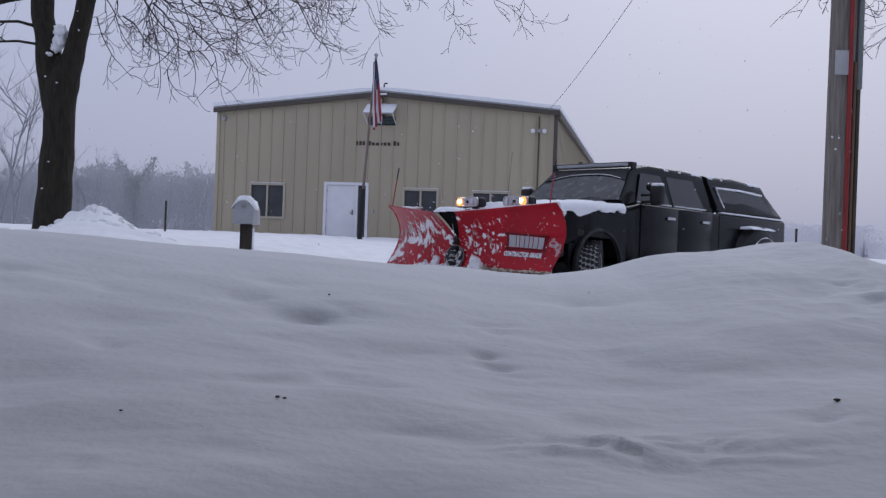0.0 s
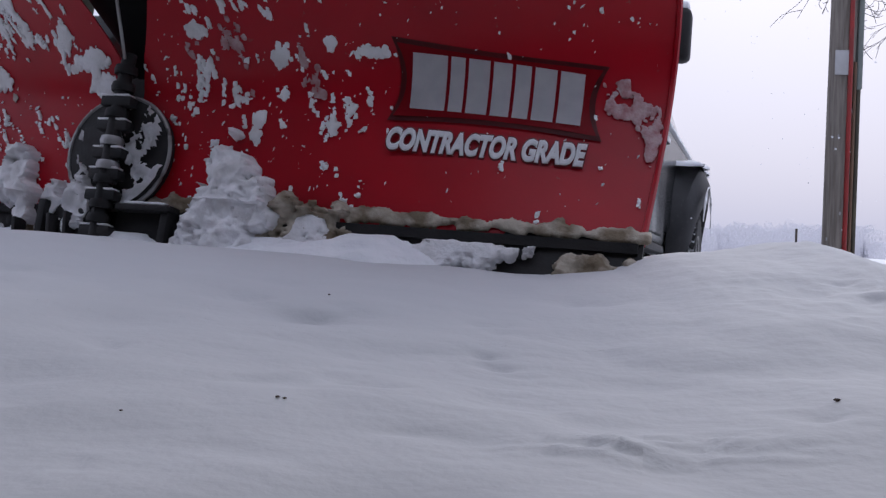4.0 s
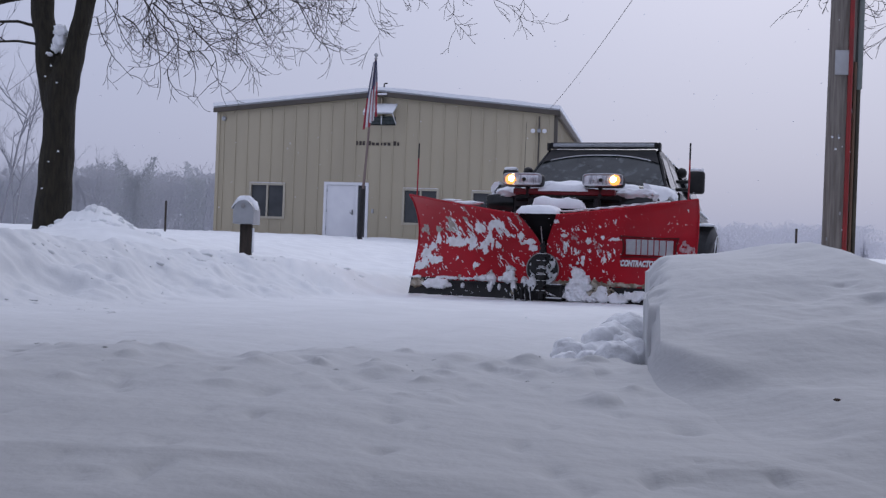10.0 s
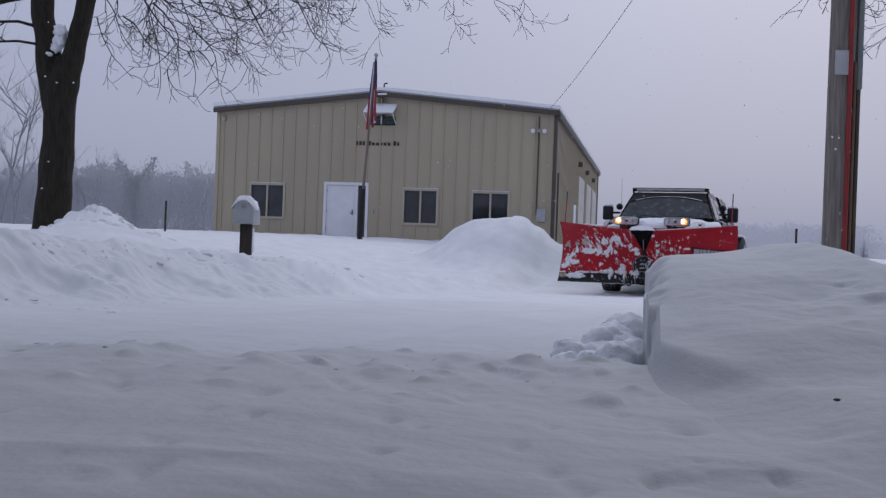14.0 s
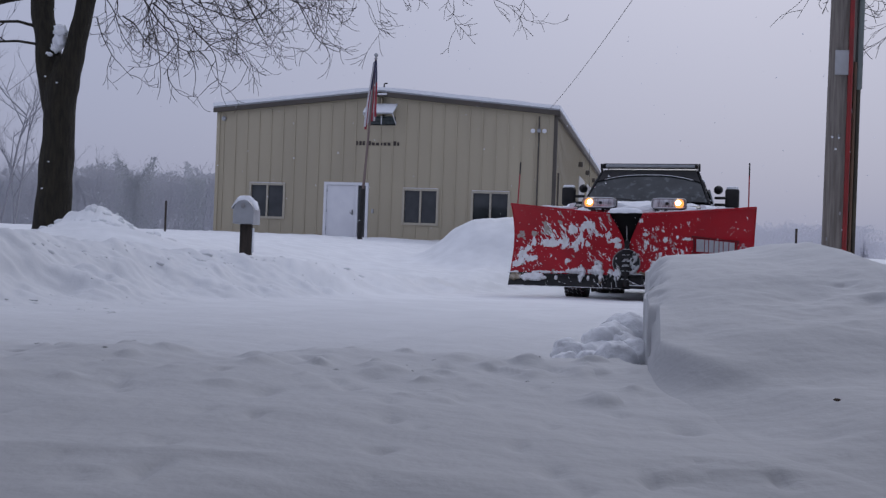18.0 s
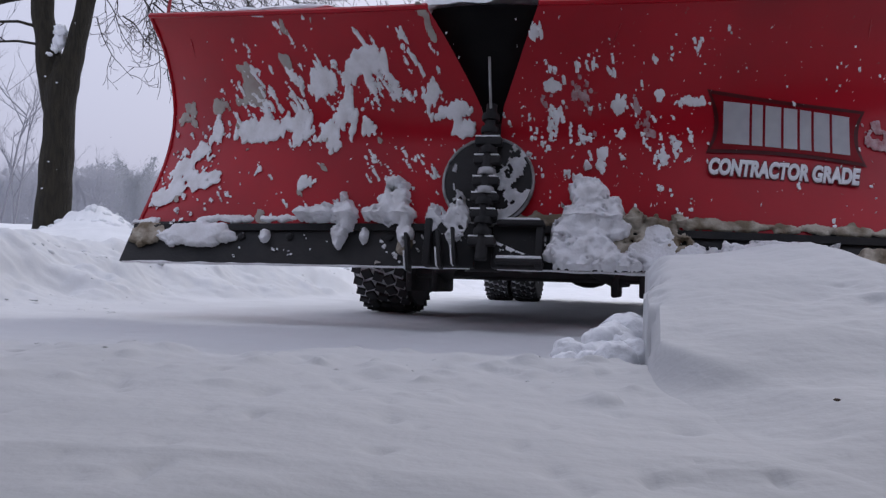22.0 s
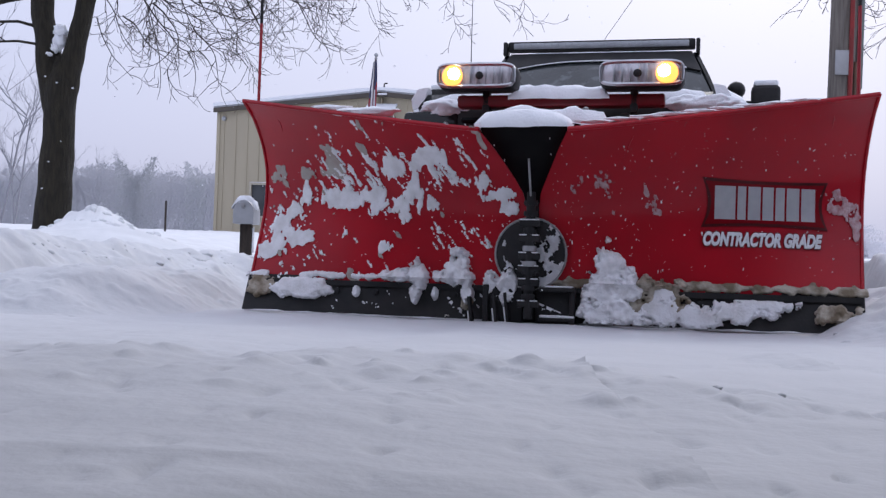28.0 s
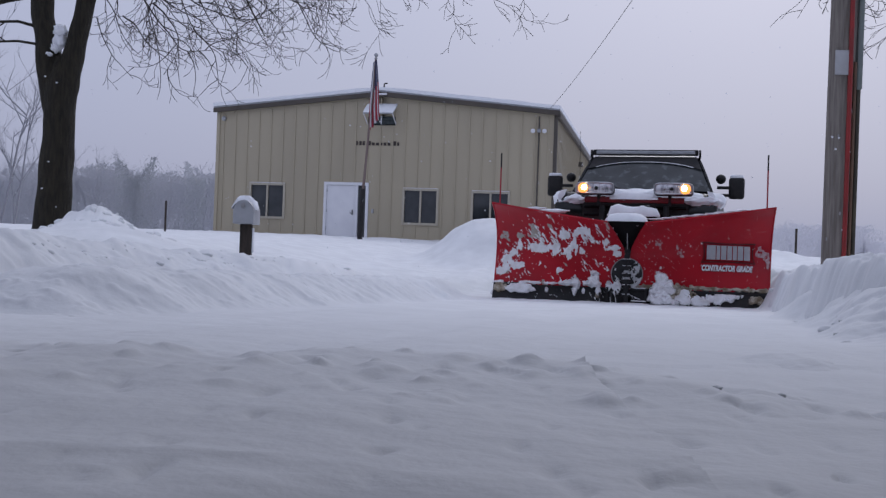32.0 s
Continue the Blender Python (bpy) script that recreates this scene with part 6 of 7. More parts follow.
part("front_wall", front_wall(), SIDING, hall)
# right side wall: paler siding copy, its stronger light put into the colour
part("side_wall", boxed(W_B - 0.15, W_B, 0.155, L_B, -0.2, EAVE - 0.05), mat("lit_metal_siding", (0.44, 0.40, 0.33), (0.40, 0.365, 0.30), rough=0.5, scale=0.5, fine=7, bump=0.03), hall)
part("side_wall", boxed(0.0, 0.15, 0.155, L_B, -0.2, EAVE - 0.05), SIDING, hall)
part("rear_wall", boxed(0.155, W_B - 0.155, L_B - 0.15, L_B - 0.004, -0.2, EAVE - 0.05), SIDING, hall)
# ribs: raised seams every half metre
rib_me = finish(boxed(-0.028, 0.028, -0.035, 0.0, 0, 1.0, 0.008, seg=1), "siding_rib", SIDING)


def rib(x, z0, z1, y=0.0, turn=0.0):
    ob = new("siding_rib", rib_me)
    ob.parent = hall
    ob.matrix_basis = Matrix.Translation((x, y, z0)) @ Matrix.Rotation(turn, 4, "Z") @ Matrix.Diagonal((1, 1, z1 - z0, 1))


k = 0
x = 0.24
while x < W_B - 0.1:
    z = -0.1
    for a, b in sorted([(o[2], o[3]) for o in OPEN_F if o[0] - 0.08 < x < o[1] + 0.08]):
        if a - z > 0.1:
            rib(x, z, a - 0.06)
        z = b + 0.06
    rib(x, z, roof_z(x) - 0.22)
    x += 0.505
for k in range(54):
    rib(W_B, -0.1, EAVE - 0.2, 0.35 + 0.51 * k, radians(90))
# corners, fascia, roof
for cx in (0.0, W_B):
    part("corner_trim", boxed(cx - 0.07, cx + 0.07, -0.05, 0.09, -0.1, EAVE - 0.12, 0.01), TRIM if cx else SIDING, hall)
for s, x0, x1 in ((1, -0.16, W_B / 2), (-1, W_B / 2, W_B + 0.16)):
    z0, z1 = (EAVE - 0.02, PEAK) if s > 0 else (PEAK, EAVE - 0.02)
    for nm, dy0, dy1, dz0, dz1, mt in (("fascia", -0.22, -0.10, -0.15, 0.02, TRIM), ("roof_panel", -0.20, L_B + 0.2, 0.021, 0.08, GALV), ("roof_snow", -0.26, L_B + 0.2, 0.081, 0.215, SNOW_FRESH)):
        bm = bmesh.new()
        n = 14
        rings = []
        for q in range(n + 1):
            t = q / n
            xx, zz = lerp(x0, x1, t), lerp(z0, z1, t)
            wob = 0.05 * noise.noise(Vector((xx * 0.8, 3.0, 0))) if nm == "roof_snow" else 0.0
            rings.append([(xx, dy0, zz + dz0), (xx, dy0, zz + dz1 + wob), (xx, dy1, zz + dz1 + wob), (xx, dy1, zz + dz0)])
        part(nm, loft(bm, rings), mt, hall, "layer of snow on the low roof" if nm == "roof_snow" else "")
part("side_fascia", boxed(W_B + 0.0, W_B + 0.17, -0.09, L_B + 0.2, EAVE - 0.24, EAVE - 0.02, 0.01), TRIM, hall)
part("rear_corner_trim", boxed(W_B - 0.02, W_B + 0.06, L_B - 0.1, L_B + 0.05, 0, EAVE - 0.25, 0.01), TRIM, hall)
# windows
for x0, x1, z0, z1 in (OPEN_F[0], OPEN_F[2], OPEN_F[3]):
    bm = bmesh.new()
    t = 0.055
    box(bm, x0 - 0.03, x0 + t, -0.045, 0.10, z0 - 0.03, z1 + 0.03)
    box(bm, x1 - t, x1 + 0.03, -0.045, 0.10, z0 - 0.03, z1 + 0.03)
    box(bm, x0 + t, x1 - t, -0.045, 0.10, z1 - t, z1 + 0.03)
    box(bm, x0 + t, x1 - t, -0.06, 0.10, z0 - 0.03, z0 + t)
    win = part("window", bm, mat("tan_window_frame", (0.46, 0.42, 0.33), (0.42, 0.38, 0.30), rough=0.5, bump=0.02) if x0 < 2 else bpy.data.materials["tan_window_frame"], hall)
    xm = (x0 + x1) / 2
    part("window_mullion", boxed(xm - 0.035, xm + 0.035, -0.02, 0.08, z0 + t, z1 - t), bpy.data.materials["tan_window_frame"], win)
    for a, b in ((x0 + t, xm - 0.035), (xm + 0.035, x1 - t)):
        part("pane", boxed(a, b, 0.05, 0.06, z0 + t, z1 - t), PANE, win)
    part("sill_snow", boxed(x0, x1, -0.065, 0.0, z1 + 0.032, z1 + 0.05, 0.006), SNOW_FRESH, win)
# entrance
dx0, dx1, dz1 = 4.62, 6.35, 2.74
bm = bmesh.new()
box(bm, dx0 - 0.05, dx0 + 0.06, -0.05, 0.12, 0.2, dz1 + 0.05)
box(bm, dx1 - 0.06, dx1 + 0.05, -0.05, 0.12, 0.2, dz1 + 0.05)
box(bm, dx0 + 0.06, dx1 - 0.06, -0.05, 0.12, dz1 - 0.06, dz1 + 0.05)
box(bm, 5.87, 5.97, -0.04, 0.12, 0.2, dz1 - 0.06)
entry = part("entrance", bm, DOORW, hall, "white door frame with a narrow side light")
leaf = part("door_leaf", boxed(dx0 + 0.065, 5.865, 0.01, 0.06, 0.3, dz1 - 0.065, 0.006), DOORW, entry, "white flush steel door")
bm = boxed(5.74, 5.78, -0.03, 0.01, 1.50, 1.72, 0.008)
box(bm, 5.65, 5.80, -0.05, -0.03, 1.57, 1.60, 0.005)
part("lever_handle", bm, BLACK, entry, "dark lever handle")
for z in (0.9, 1.6, 2.4):
    part("hinge", boxed(dx0 + 0.05, dx0 + 0.075, -0.01, 0.02, z, z + 0.12, 0.003), GALV, entry)
part("side_light", boxed(5.975, dx1 - 0.065, 0.05, 0.06, 0.3, dz1 - 0.065), PANE, entry, "narrow dark glass side light")
part("door_notice", boxed(5.23, 5.41, 0.004, 0.0095, 1.95, 2.12), WHITE_DECAL, entry)
# gable vent with a snow-capped hood
vent = part("gable_vent", boxed(6.27, 7.39, 0.02, 0.06, 5.08, 5.42), BLACK, hall, "louvred gable vent under a snowy metal hood")
for q in range(6):
    part("louvre", boxed(6.30, 7.36, -0.05, 0.03, 5.10 + 0.052 * q, 5.125 + 0.052 * q, m=Matrix.Translation((0, 0, 0))), mat("green_louvre", (0.10, 0.13, 0.13), (0.08, 0.10, 0.10), rough=0.5, bump=0.0) if q == 0 else bpy.data.materials["green_louvre"], vent)
part("vent_mullion", boxed(6.80, 6.84, -0.07, 0.02, 5.08, 5.42), DOORW, vent)
bm = loft(bmesh.new(), [[(6.25, -0.02, 5.82), (6.25, -0.62, 5.46), (6.25, -0.62, 5.42), (6.25, -0.02, 5.78)], [(7.43, -0.02, 5.82), (7.43, -0.62, 5.46), (7.43, -0.62, 5.42), (7.43, -0.02, 5.78)]])
part("vent_hood", bm, GALV, vent)
bm = loft(bmesh.new(), [[(6.24, -0.02, 5.90), (6.24, -0.64, 5.50), (6.24, -0.64, 5.465), (6.24, -0.02, 5.825)], [(7.44, -0.02, 5.90), (7.44, -0.64, 5.50), (7.44, -0.64, 5.465), (7.44, -0.02, 5.825)]])
part("vent_snow", bm, SNOW_FRESH, vent)
for q in (6.25, 7.41):
    part("vent_strut", tubed([(q, -0.6, 5.44), (q, -0.02, 5.1)], 0.02, 5), DOORW, vent)
# raised wall lettering, as plain bars
sign = part("wall_sign", boxed(5.80, 5.89, -0.03, -0.012, 4.26, 4.42), LETTER, hall, "dark raised letters on the gable wall, as plain bars")
x = 5.95
for w, h in ((0.09, 0.16), (0.09, 0.16), (0, 0), (0.14, 0.17), (0.11, 0.11), (0.12, 0.11), (0.09, 0.11), (0.11, 0.11), (0.11, 0.11), (0, 0), (0.13, 0.17), (0.08, 0.13)):
    if w:
        part("letter_bar", boxed(x, x + w, -0.03, -0.012, 4.26, 4.26 + h, 0.006), LETTER, sign)
    x += w + 0.05
# fittings
part("eave_lamp", lathe(bmesh.new(), [(0.05, -0.16), (0.09, -0.12), (0.09, -0.04), (0.05, -0.002)], 14, "y"), GALV, hall, "small round wall lamp", at=pose(0.25, 0, 5.24))
part("conduit", tubed([(13.02, -0.05, 5.45), (13.02, -0.05, 1.7)], 0.03, 8), TRIM, hall, "thin dark conduit down the wall")
sec = part("security_lamp", boxed(12.95, 13.09, -0.12, -0.04, 4.84, 4.98, 0.02), GALV, hall, "twin-headed security lamp")
for q in (-0.22, 0.22):
    part("lamp_head", lathe(bmesh.new(), [(0.03, 0.0), (0.075, -0.06), (0.085, -0.12), (0.04, -0.14)], 14, "y"), DOORW, sec, at=pose(13.02 + q, -0.08, 4.88))
part("meter_box", boxed(13.05, 13.39, -0.22, -0.03, 1.45, 1.95, 0.02), GALV, hall, "grey electric meter box")
part("wall_sensor", boxed(6.55, 6.63, -0.09, -0.01, 1.6, 1.76, 0.015), GALV, hall)
part("ridge_lamp", boxed(6.70, 7.06, -0.30, -0.22, 6.20, 6.27, 0.015), DOORW, hall, "small white lamp under the ridge")
part("ridge_bracket", tubed([(6.90, -0.1, 6.5), (6.90, -0.1, 6.66), (7.03, -0.1, 6.68)], 0.03, 6), BLACK, hall)
PALE_DOOR = mat("pale_tan_door", (0.50, 0.48, 0.44), (0.45, 0.43, 0.40), rough=0.5, scale=1.5, bump=0.02)
for y0, y1, z1 in ((11.9, 15.6, 5.05 - 0.9), (17.5, 21.2, 4.15), (22.5, 26.2, 4.15)):
    od = part("overhead_door", boxed(W_B + 0.0, W_B + 0.05, y0, y1, 0.3, z1), PALE_DOOR, hall, "pale tan sectional overhead door")
    for q in range(4):
        part("door_seam", boxed(W_B + 0.05, W_B + 0.056, y0, y1, 1.1 + 0.78 * q, 1.125 + 0.78 * q), GALV, od)
part("man_door", boxed(W_B, W_B + 0.05, 9.3, 10.4, 0.3, 2.6), DOORW, hall, "white steel side door")
for y in (11.5, 16.5, 22.0):
    part("wall_lamp", boxed(W_B, W_B + 0.22, y, y + 0.22, 4.55, 4.80, 0.04), TRIM, hall)
part("downspout", boxed(W_B + 0.01, W_B + 0.1, 0.9, 1.0, 0.3, 3.4, 0.01), TRIM, hall)

# ---- flagpole ----
FLAGWOOD = mat("weathered_flagpole", (0.20, 0.15, 0.13), (0.14, 0.10, 0.09), rough=0.7, scale=6, bump=0.1, stretch=(3, 3, 0.5))
fp = root("flagpole", "thin brown flagpole with a limp striped flag", "flagpole", at=pose(-2.70, 33.0, 0.3))
part("pole_base", tubed([(-0.02, 0, -0.3), (0.03, 0, 1.85)], [0.085, 0.08], 12), BLACK, fp, "dark thick lower post")
part("pole", tubed([(0.03, 0, 1.6), (0.305, 0, 6.13)], [0.045, 0.026], 10), FLAGWOOD, fp, "weathered brown pole")
part("finial", lathe(bmesh.new(), [(0.01, -0.07), (0.055, -0.04), (0.07, 0), (0.055, 0.04), (0.01, 0.07)], 12, "z"), GALV, fp, at=pose(0.31, 0, 6.20))
part("truck_cap", lathe(bmesh.new(), [(0.05, -0.02), (0.06, 0.0), (0.05, 0.02)], 10, "z"), GALV, fp, at=pose(0.305, 0, 6.08))
FLAG = []
for k in range(7):
    # hanging folds, one stripe each; the canton lies at the top
    zt, zb = 6.03 - 0.01 * k, 4.20 - 0.07 * k - (0.06 if k % 3 == 1 else 0.0)
    xo, yo = -0.018 * k, 0.03 * math.sin(k * 2.1)
    bm = bmesh.new()
    rings = []
    nq = 26
    for q in range(nq + 1):
        t = q / nq
        wd = 0.013 + 0.024 * t
        ox = 0.05 * t - 0.048 * k * t + 0.014 * math.sin(5 * t + 0.3 * k)
        rings.append([(ox - wd, -0.012, (zb - zt) * t), (ox, -0.02 - 0.02 * (k % 2), (zb - zt) * t), (ox + wd, -0.012, (zb - zt) * t), (ox, 0.012, (zb - zt) * t)])
    loft(bm, rings)
    fold = part("flag_fold", bm, FLAG_BLUE, fp, "limp fold of the striped flag", at=pose(0.33 + xo, yo, zt))
    fold.data.materials.append(FLAG_RED)
    fold.data.materials.append(FLAG_WHITE)
    for f in fold.data.polygons:
        t = f.center.z / (zb - zt)
        f.material_index = 0 if t < 0.40 + 0.02 * k and k not in (1, 5) else 1 + k % 2
    FLAG.append((fold, 0.33 + xo, yo, zt, k))

# ---- mailbox on a post ----
mb = root("mailbox", "grey rounded mailbox on a dark wooden post, capped with snow", "mailbox", at=pose(-1.80, 9.3, 0.10, 0, 0, 4))
arch = [(0.092 * math.cos(a), 0.115 + 0.098 * math.sin(a)) for a in [math.pi * k / 12 for k in range(13)]]
sect = [(0.092, 0.0)] + arch + [(-0.092, 0.0)]
bm = loft(bmesh.new(), [[(x * sc, y, 0.36 + z * sc) for x, z in sect] for y, sc in ((-0.26, 0.97), (-0.25, 1.0), (0.25, 1.0), (0.26, 0.97))])
box_ob = part("box", bm, GALV, mb, "grey metal box")
bm = loft(bmesh.new(), [[(x * 0.95, y, 0.364 + z * 0.95) for x, z in sect] for y in (-0.275, -0.262)])
part("box_door", bm, GALV, box_ob)
part("box_latch", boxed(-0.015, 0.015, -0.30, -0.274, 0.50, 0.54, 0.004), STEEL, box_ob)
snow_cap("box_snow", -0.078, 0.078, -0.26, 0.25, 0.574, 0.035, mb, "rounded cap of snow on the box", 51, crown=0.06, edge=0.05)
part("post", boxed(-0.052, 0.052, -0.05, 0.05, -0.4, 0.36, 0.006), POSTWOOD, mb, "dark wooden post")
part("post_snow", boxed(0.054, 0.07, -0.04, 0.04, 0.1, 0.33, 0.01), SNOW_FRESH, mb, "snow plastered down the post")

# ---- utility pole ----
PX, PY = 3.522, 9.2
up = root("utility_pole", "weathered grey utility pole with red conduit and dark cable guards", "utility pole", at=pose(PX, PY, -0.2))
bm = bmesh.new()
tube(bm, [(0.02, 0, 0), (0.02, 0, 2), (0.03, 0, 5), (0.04, 0, 9.2)], [0.124, 0.119, 0.112, 0.10], 28)
part("pole_shaft", bm, POLEWOOD, up)
part("plate", boxed(-0.092, 0.028, -0.132, -0.120, 2.18, 2.40, 0.002), mat("grey_tin_plate", (0.46, 0.46, 0.47), (0.38, 0.38, 0.39), rough=0.6, scale=9, bump=0.05), up, "blank grey tin plate")
part("conduit", tubed([(0.046, -0.130, 0), (0.046, -0.127, 2.4), (0.050, -0.118, 9)], 0.021, 10), PIPE_RED, up, "red conduit up the pole")
part("conduit", tubed([(0.095, -0.112, 0), (0.097, -0.106, 2.3)], 0.016, 8), mat("rust_cable", (0.17, 0.10, 0.06), (0.12, 0.07, 0.045), rough=0.7), up)
part("cable_guard", boxed(0.128, 0.165, -0.085, -0.01, 0, 2.08, 0.012), GUARD, up, "dark cable guard")
part("cable_guard", boxed(0.118, 0.172, -0.10, 0.0, 2.06, 8.0, 0.015), GREEN, up, "grey-green cable guard")
for k in range(10):
    a = radians(-150 + 17 * k)
    part("staple", boxed(-0.006, 0.006, -0.004, 0.004, 0, 0.03), STEEL, up, at=pose(0.02 + 0.124 * math.cos(a), 0.124 * math.sin(a), 0.7 + 0.23 * ((k * 7) % 10)))
for k, (x, z) in enumerate(((-0.03, 1.62), (-0.075, 1.63), (-0.05, 1.52), (0.07, 1.50), (0.09, 1.70), (0.10, 0.95), (0.03, 0.80), (0.09, 0.72))):
    part("pole_snow", loft(bmesh.new(), [[(r * math.cos(q) * 1.1, y, r * math.sin(q)) for q in [math.pi * i / 4 for i in range(8)]] for y, r in ((0.0, 0.011), (-0.008, 0.006))]), SNOW_FRESH, up, at=pose(x, -math.sqrt(max(0.0, 0.1235 ** 2 - (x - 0.02) ** 2)) + 0.002, z))
# service cable to the building's corner
cable_pts = []
for k in range(25):
    t = k / 24
    cable_pts.append((lerp(3.85, 3.52, t), lerp(38.4, 9.1, t), lerp(5.75, 5.75, t) - 1.1 * t * (1 - t)))
tagged(part("service_cable", tubed(cable_pts, 0.0065, 5), BLACK), "thin dark service cable running from the pole to the building", "cable")

# ---- fence posts and marker far off ----
fence = root("wire_fence", "low weathered posts standing in the far snow", "fence", at=pose(0, 0, 0))
for x, y in ((8.65, 25.0), (-8.2, 30.0), (15.5, 40.0), (-14.0, 36.0)):
    z = float(ground_z(x, y))
    part("fence_post", tubed([(x, y, z - 0.2), (x, y, z + (0.75 if x > 0 else 0.9))], 0.03, 6), POSTWOOD, fence)


# ---- trees ----
def branch(bm, tw, p, d, length, r, depth, rng, droop, wood_min=0.018, floor=True):
    n = 5 if depth > 1 else 4
    lift_ = rng.uniform(0.0, 0.65) ** 1.3
    pts, rad_ = [p.copy()], [r]
    q, dd = p.copy(), d.copy()
    for k in range(n):
        dd = (dd + Vector((rng.uniform(-0.3, 0.3), rng.uniform(-0.3, 0.3), rng.uniform(-0.24, 0.24) - droop * (k + 1) / n))).normalized()
        q = q + dd * (length / n)
        low = 2.15 + 0.75 * max(0.0, q.x - 2.3) + lift_
        if q.z < low and depth < 4 and floor:
            dd = Vector((dd.x, dd.y, abs(dd.z) + 0.08)).normalized()
            q = pts[-1] + dd * (length / n)
        pts.append(q.copy())
        rad_.append(max(0.0031, r * (1 - 0.72 * (k + 1) / n)))
    tube(bm if r > wood_min else tw, pts, rad_, 7 if r > 0.05 else 5 if r > wood_min else 3, cap=False)
    if depth == 0:
        return
    kids = {4: 5, 3: 4, 2: 4, 1: 3}[depth]
    for k in range(kids):
        t = 0.28 + 0.72 * (k + rng.random()) / kids
        i = min(n - 1, int(t * n))
        at = pts[i].lerp(pts[i + 1], t * n - i)
        base = (pts[i + 1] - pts[i]).normalized()
        side = base.cross(Vector((rng.uniform(-1, 1), rng.uniform(-1, 1), rng.uniform(-1, 1)))).normalized()
        nd = (base * rng.uniform(0.45, 0.9) + side * rng.uniform(0.5, 0.95)).normalized()
        branch(bm, tw, at, nd, length * rng.uniform(0.45, 0.72), max(0.0036, rad_[i] * rng.uniform(0.45, 0.62)), depth - 1, rng, droop + 0.05, wood_min)


def bark_trunk(bm, pts, radii, n=20, seed=0):
    start = len(bm.verts)
    fine_p, fine_r = [], []
    for k in range(len(pts) - 1):
        for q in range(8):
            t = q / 8
            fine_p.append(Vector(pts[k]).lerp(Vector(pts[k + 1]), t))
            fine_r.append(lerp(radii[k], radii[k + 1], t))
    fine_p.append(Vector(pts[-1]))
    fine_r.append(radii[-1])
    tube(bm, fine_p, fine_r, n)
    bm.verts.ensure_lookup_table()
    for v in bm.verts[start:]:
        v.co += Vector((noise.noise(v.co * 3 + Vector((seed, 0, 0))), noise.noise(v.co * 3 + Vector((0, seed, 0))), 0)) * 0.03


rng = random.Random(11)
TX, TY = -5.185, 13.5
tree = root("bare_maple", "bare dark maple with forked trunk and drooping twigs", "tree", at=pose(TX, TY, 0.0, 0, -1.2, 0))
bm, tw = bmesh.new(), bmesh.new()
bark_trunk(bm, [(-0.02, 0, -0.1), (-0.005, 0, 0.35), (0.055, 0, 1.3), (0.08, 0, 1.95), (0.09, 0, 2.3), (0.10, 0, 2.65)], [0.275, 0.238, 0.208, 0.20, 0.215, 0.10], 22, 1)
bark_trunk(bm, [(0.04, 0, 1.85), (-0.015, 0, 2.3), (-0.09, 0, 2.75), (-0.16, 0, 3.3), (-0.34, 0.1, 4.6)], [0.14, 0.17, 0.155, 0.15, 0.11], 16, 4)
bark_trunk(bm, [(0.11, 0, 1.85), (0.17, 0, 2.3), (0.27, 0, 2.75), (0.42, 0, 3.4), (0.75, -0.1, 4.5)], [0.14, 0.16, 0.14, 0.125, 0.11], 16, 7)
for p, d, ln, r in [((-0.30, 0.1, 4.5), (-0.6, 0.2, 0.7), 4.2, 0.09), ((-0.30, 0.1, 4.5), (-0.2, -0.6, 0.6), 4.0, 0.09), ((0.75, -0.1, 4.4), (0.8, 0.1, 0.6), 5.0, 0.09), ((0.75, -0.1, 4.4), (0.3, 0.7, 0.8), 4.0, 0.08), ((0.75, -0.1, 4.4), (0.4, -0.5, 0.8), 4.0, 0.08)]:
    limb = bmesh.new()
    branch(limb, tw, Vector(p), Vector(d).normalized(), ln, r, 3, rng, 0.06)
    part("limb", limb, BARK, tree, sharp=80)
# lower limbs, and long fine branches that hang from them into view
for p, d, ln, r in [((0.62, 0, 4.0), (1.0, 0.05, 0.16), 3.2, 0.05), ((0.70, 0, 4.3), (1.0, -0.15, 0.30), 3.2, 0.055), ((-0.2, 0, 3.5), (-0.9, 0.1, -0.04), 2.2, 0.05), ((-0.12, -0.05, 3.02), (-1, 0.1, 0.10), 1.8, 0.024), ((-0.12, -0.05, 2.80), (-1, -0.1, 0.04), 1.6, 0.020)]:
    limb = bmesh.new()
    branch(limb, tw, Vector(p), Vector(d).normalized(), ln, r, 2, rng, 0.10)
    part("limb", limb, BARK, tree, sharp=80)


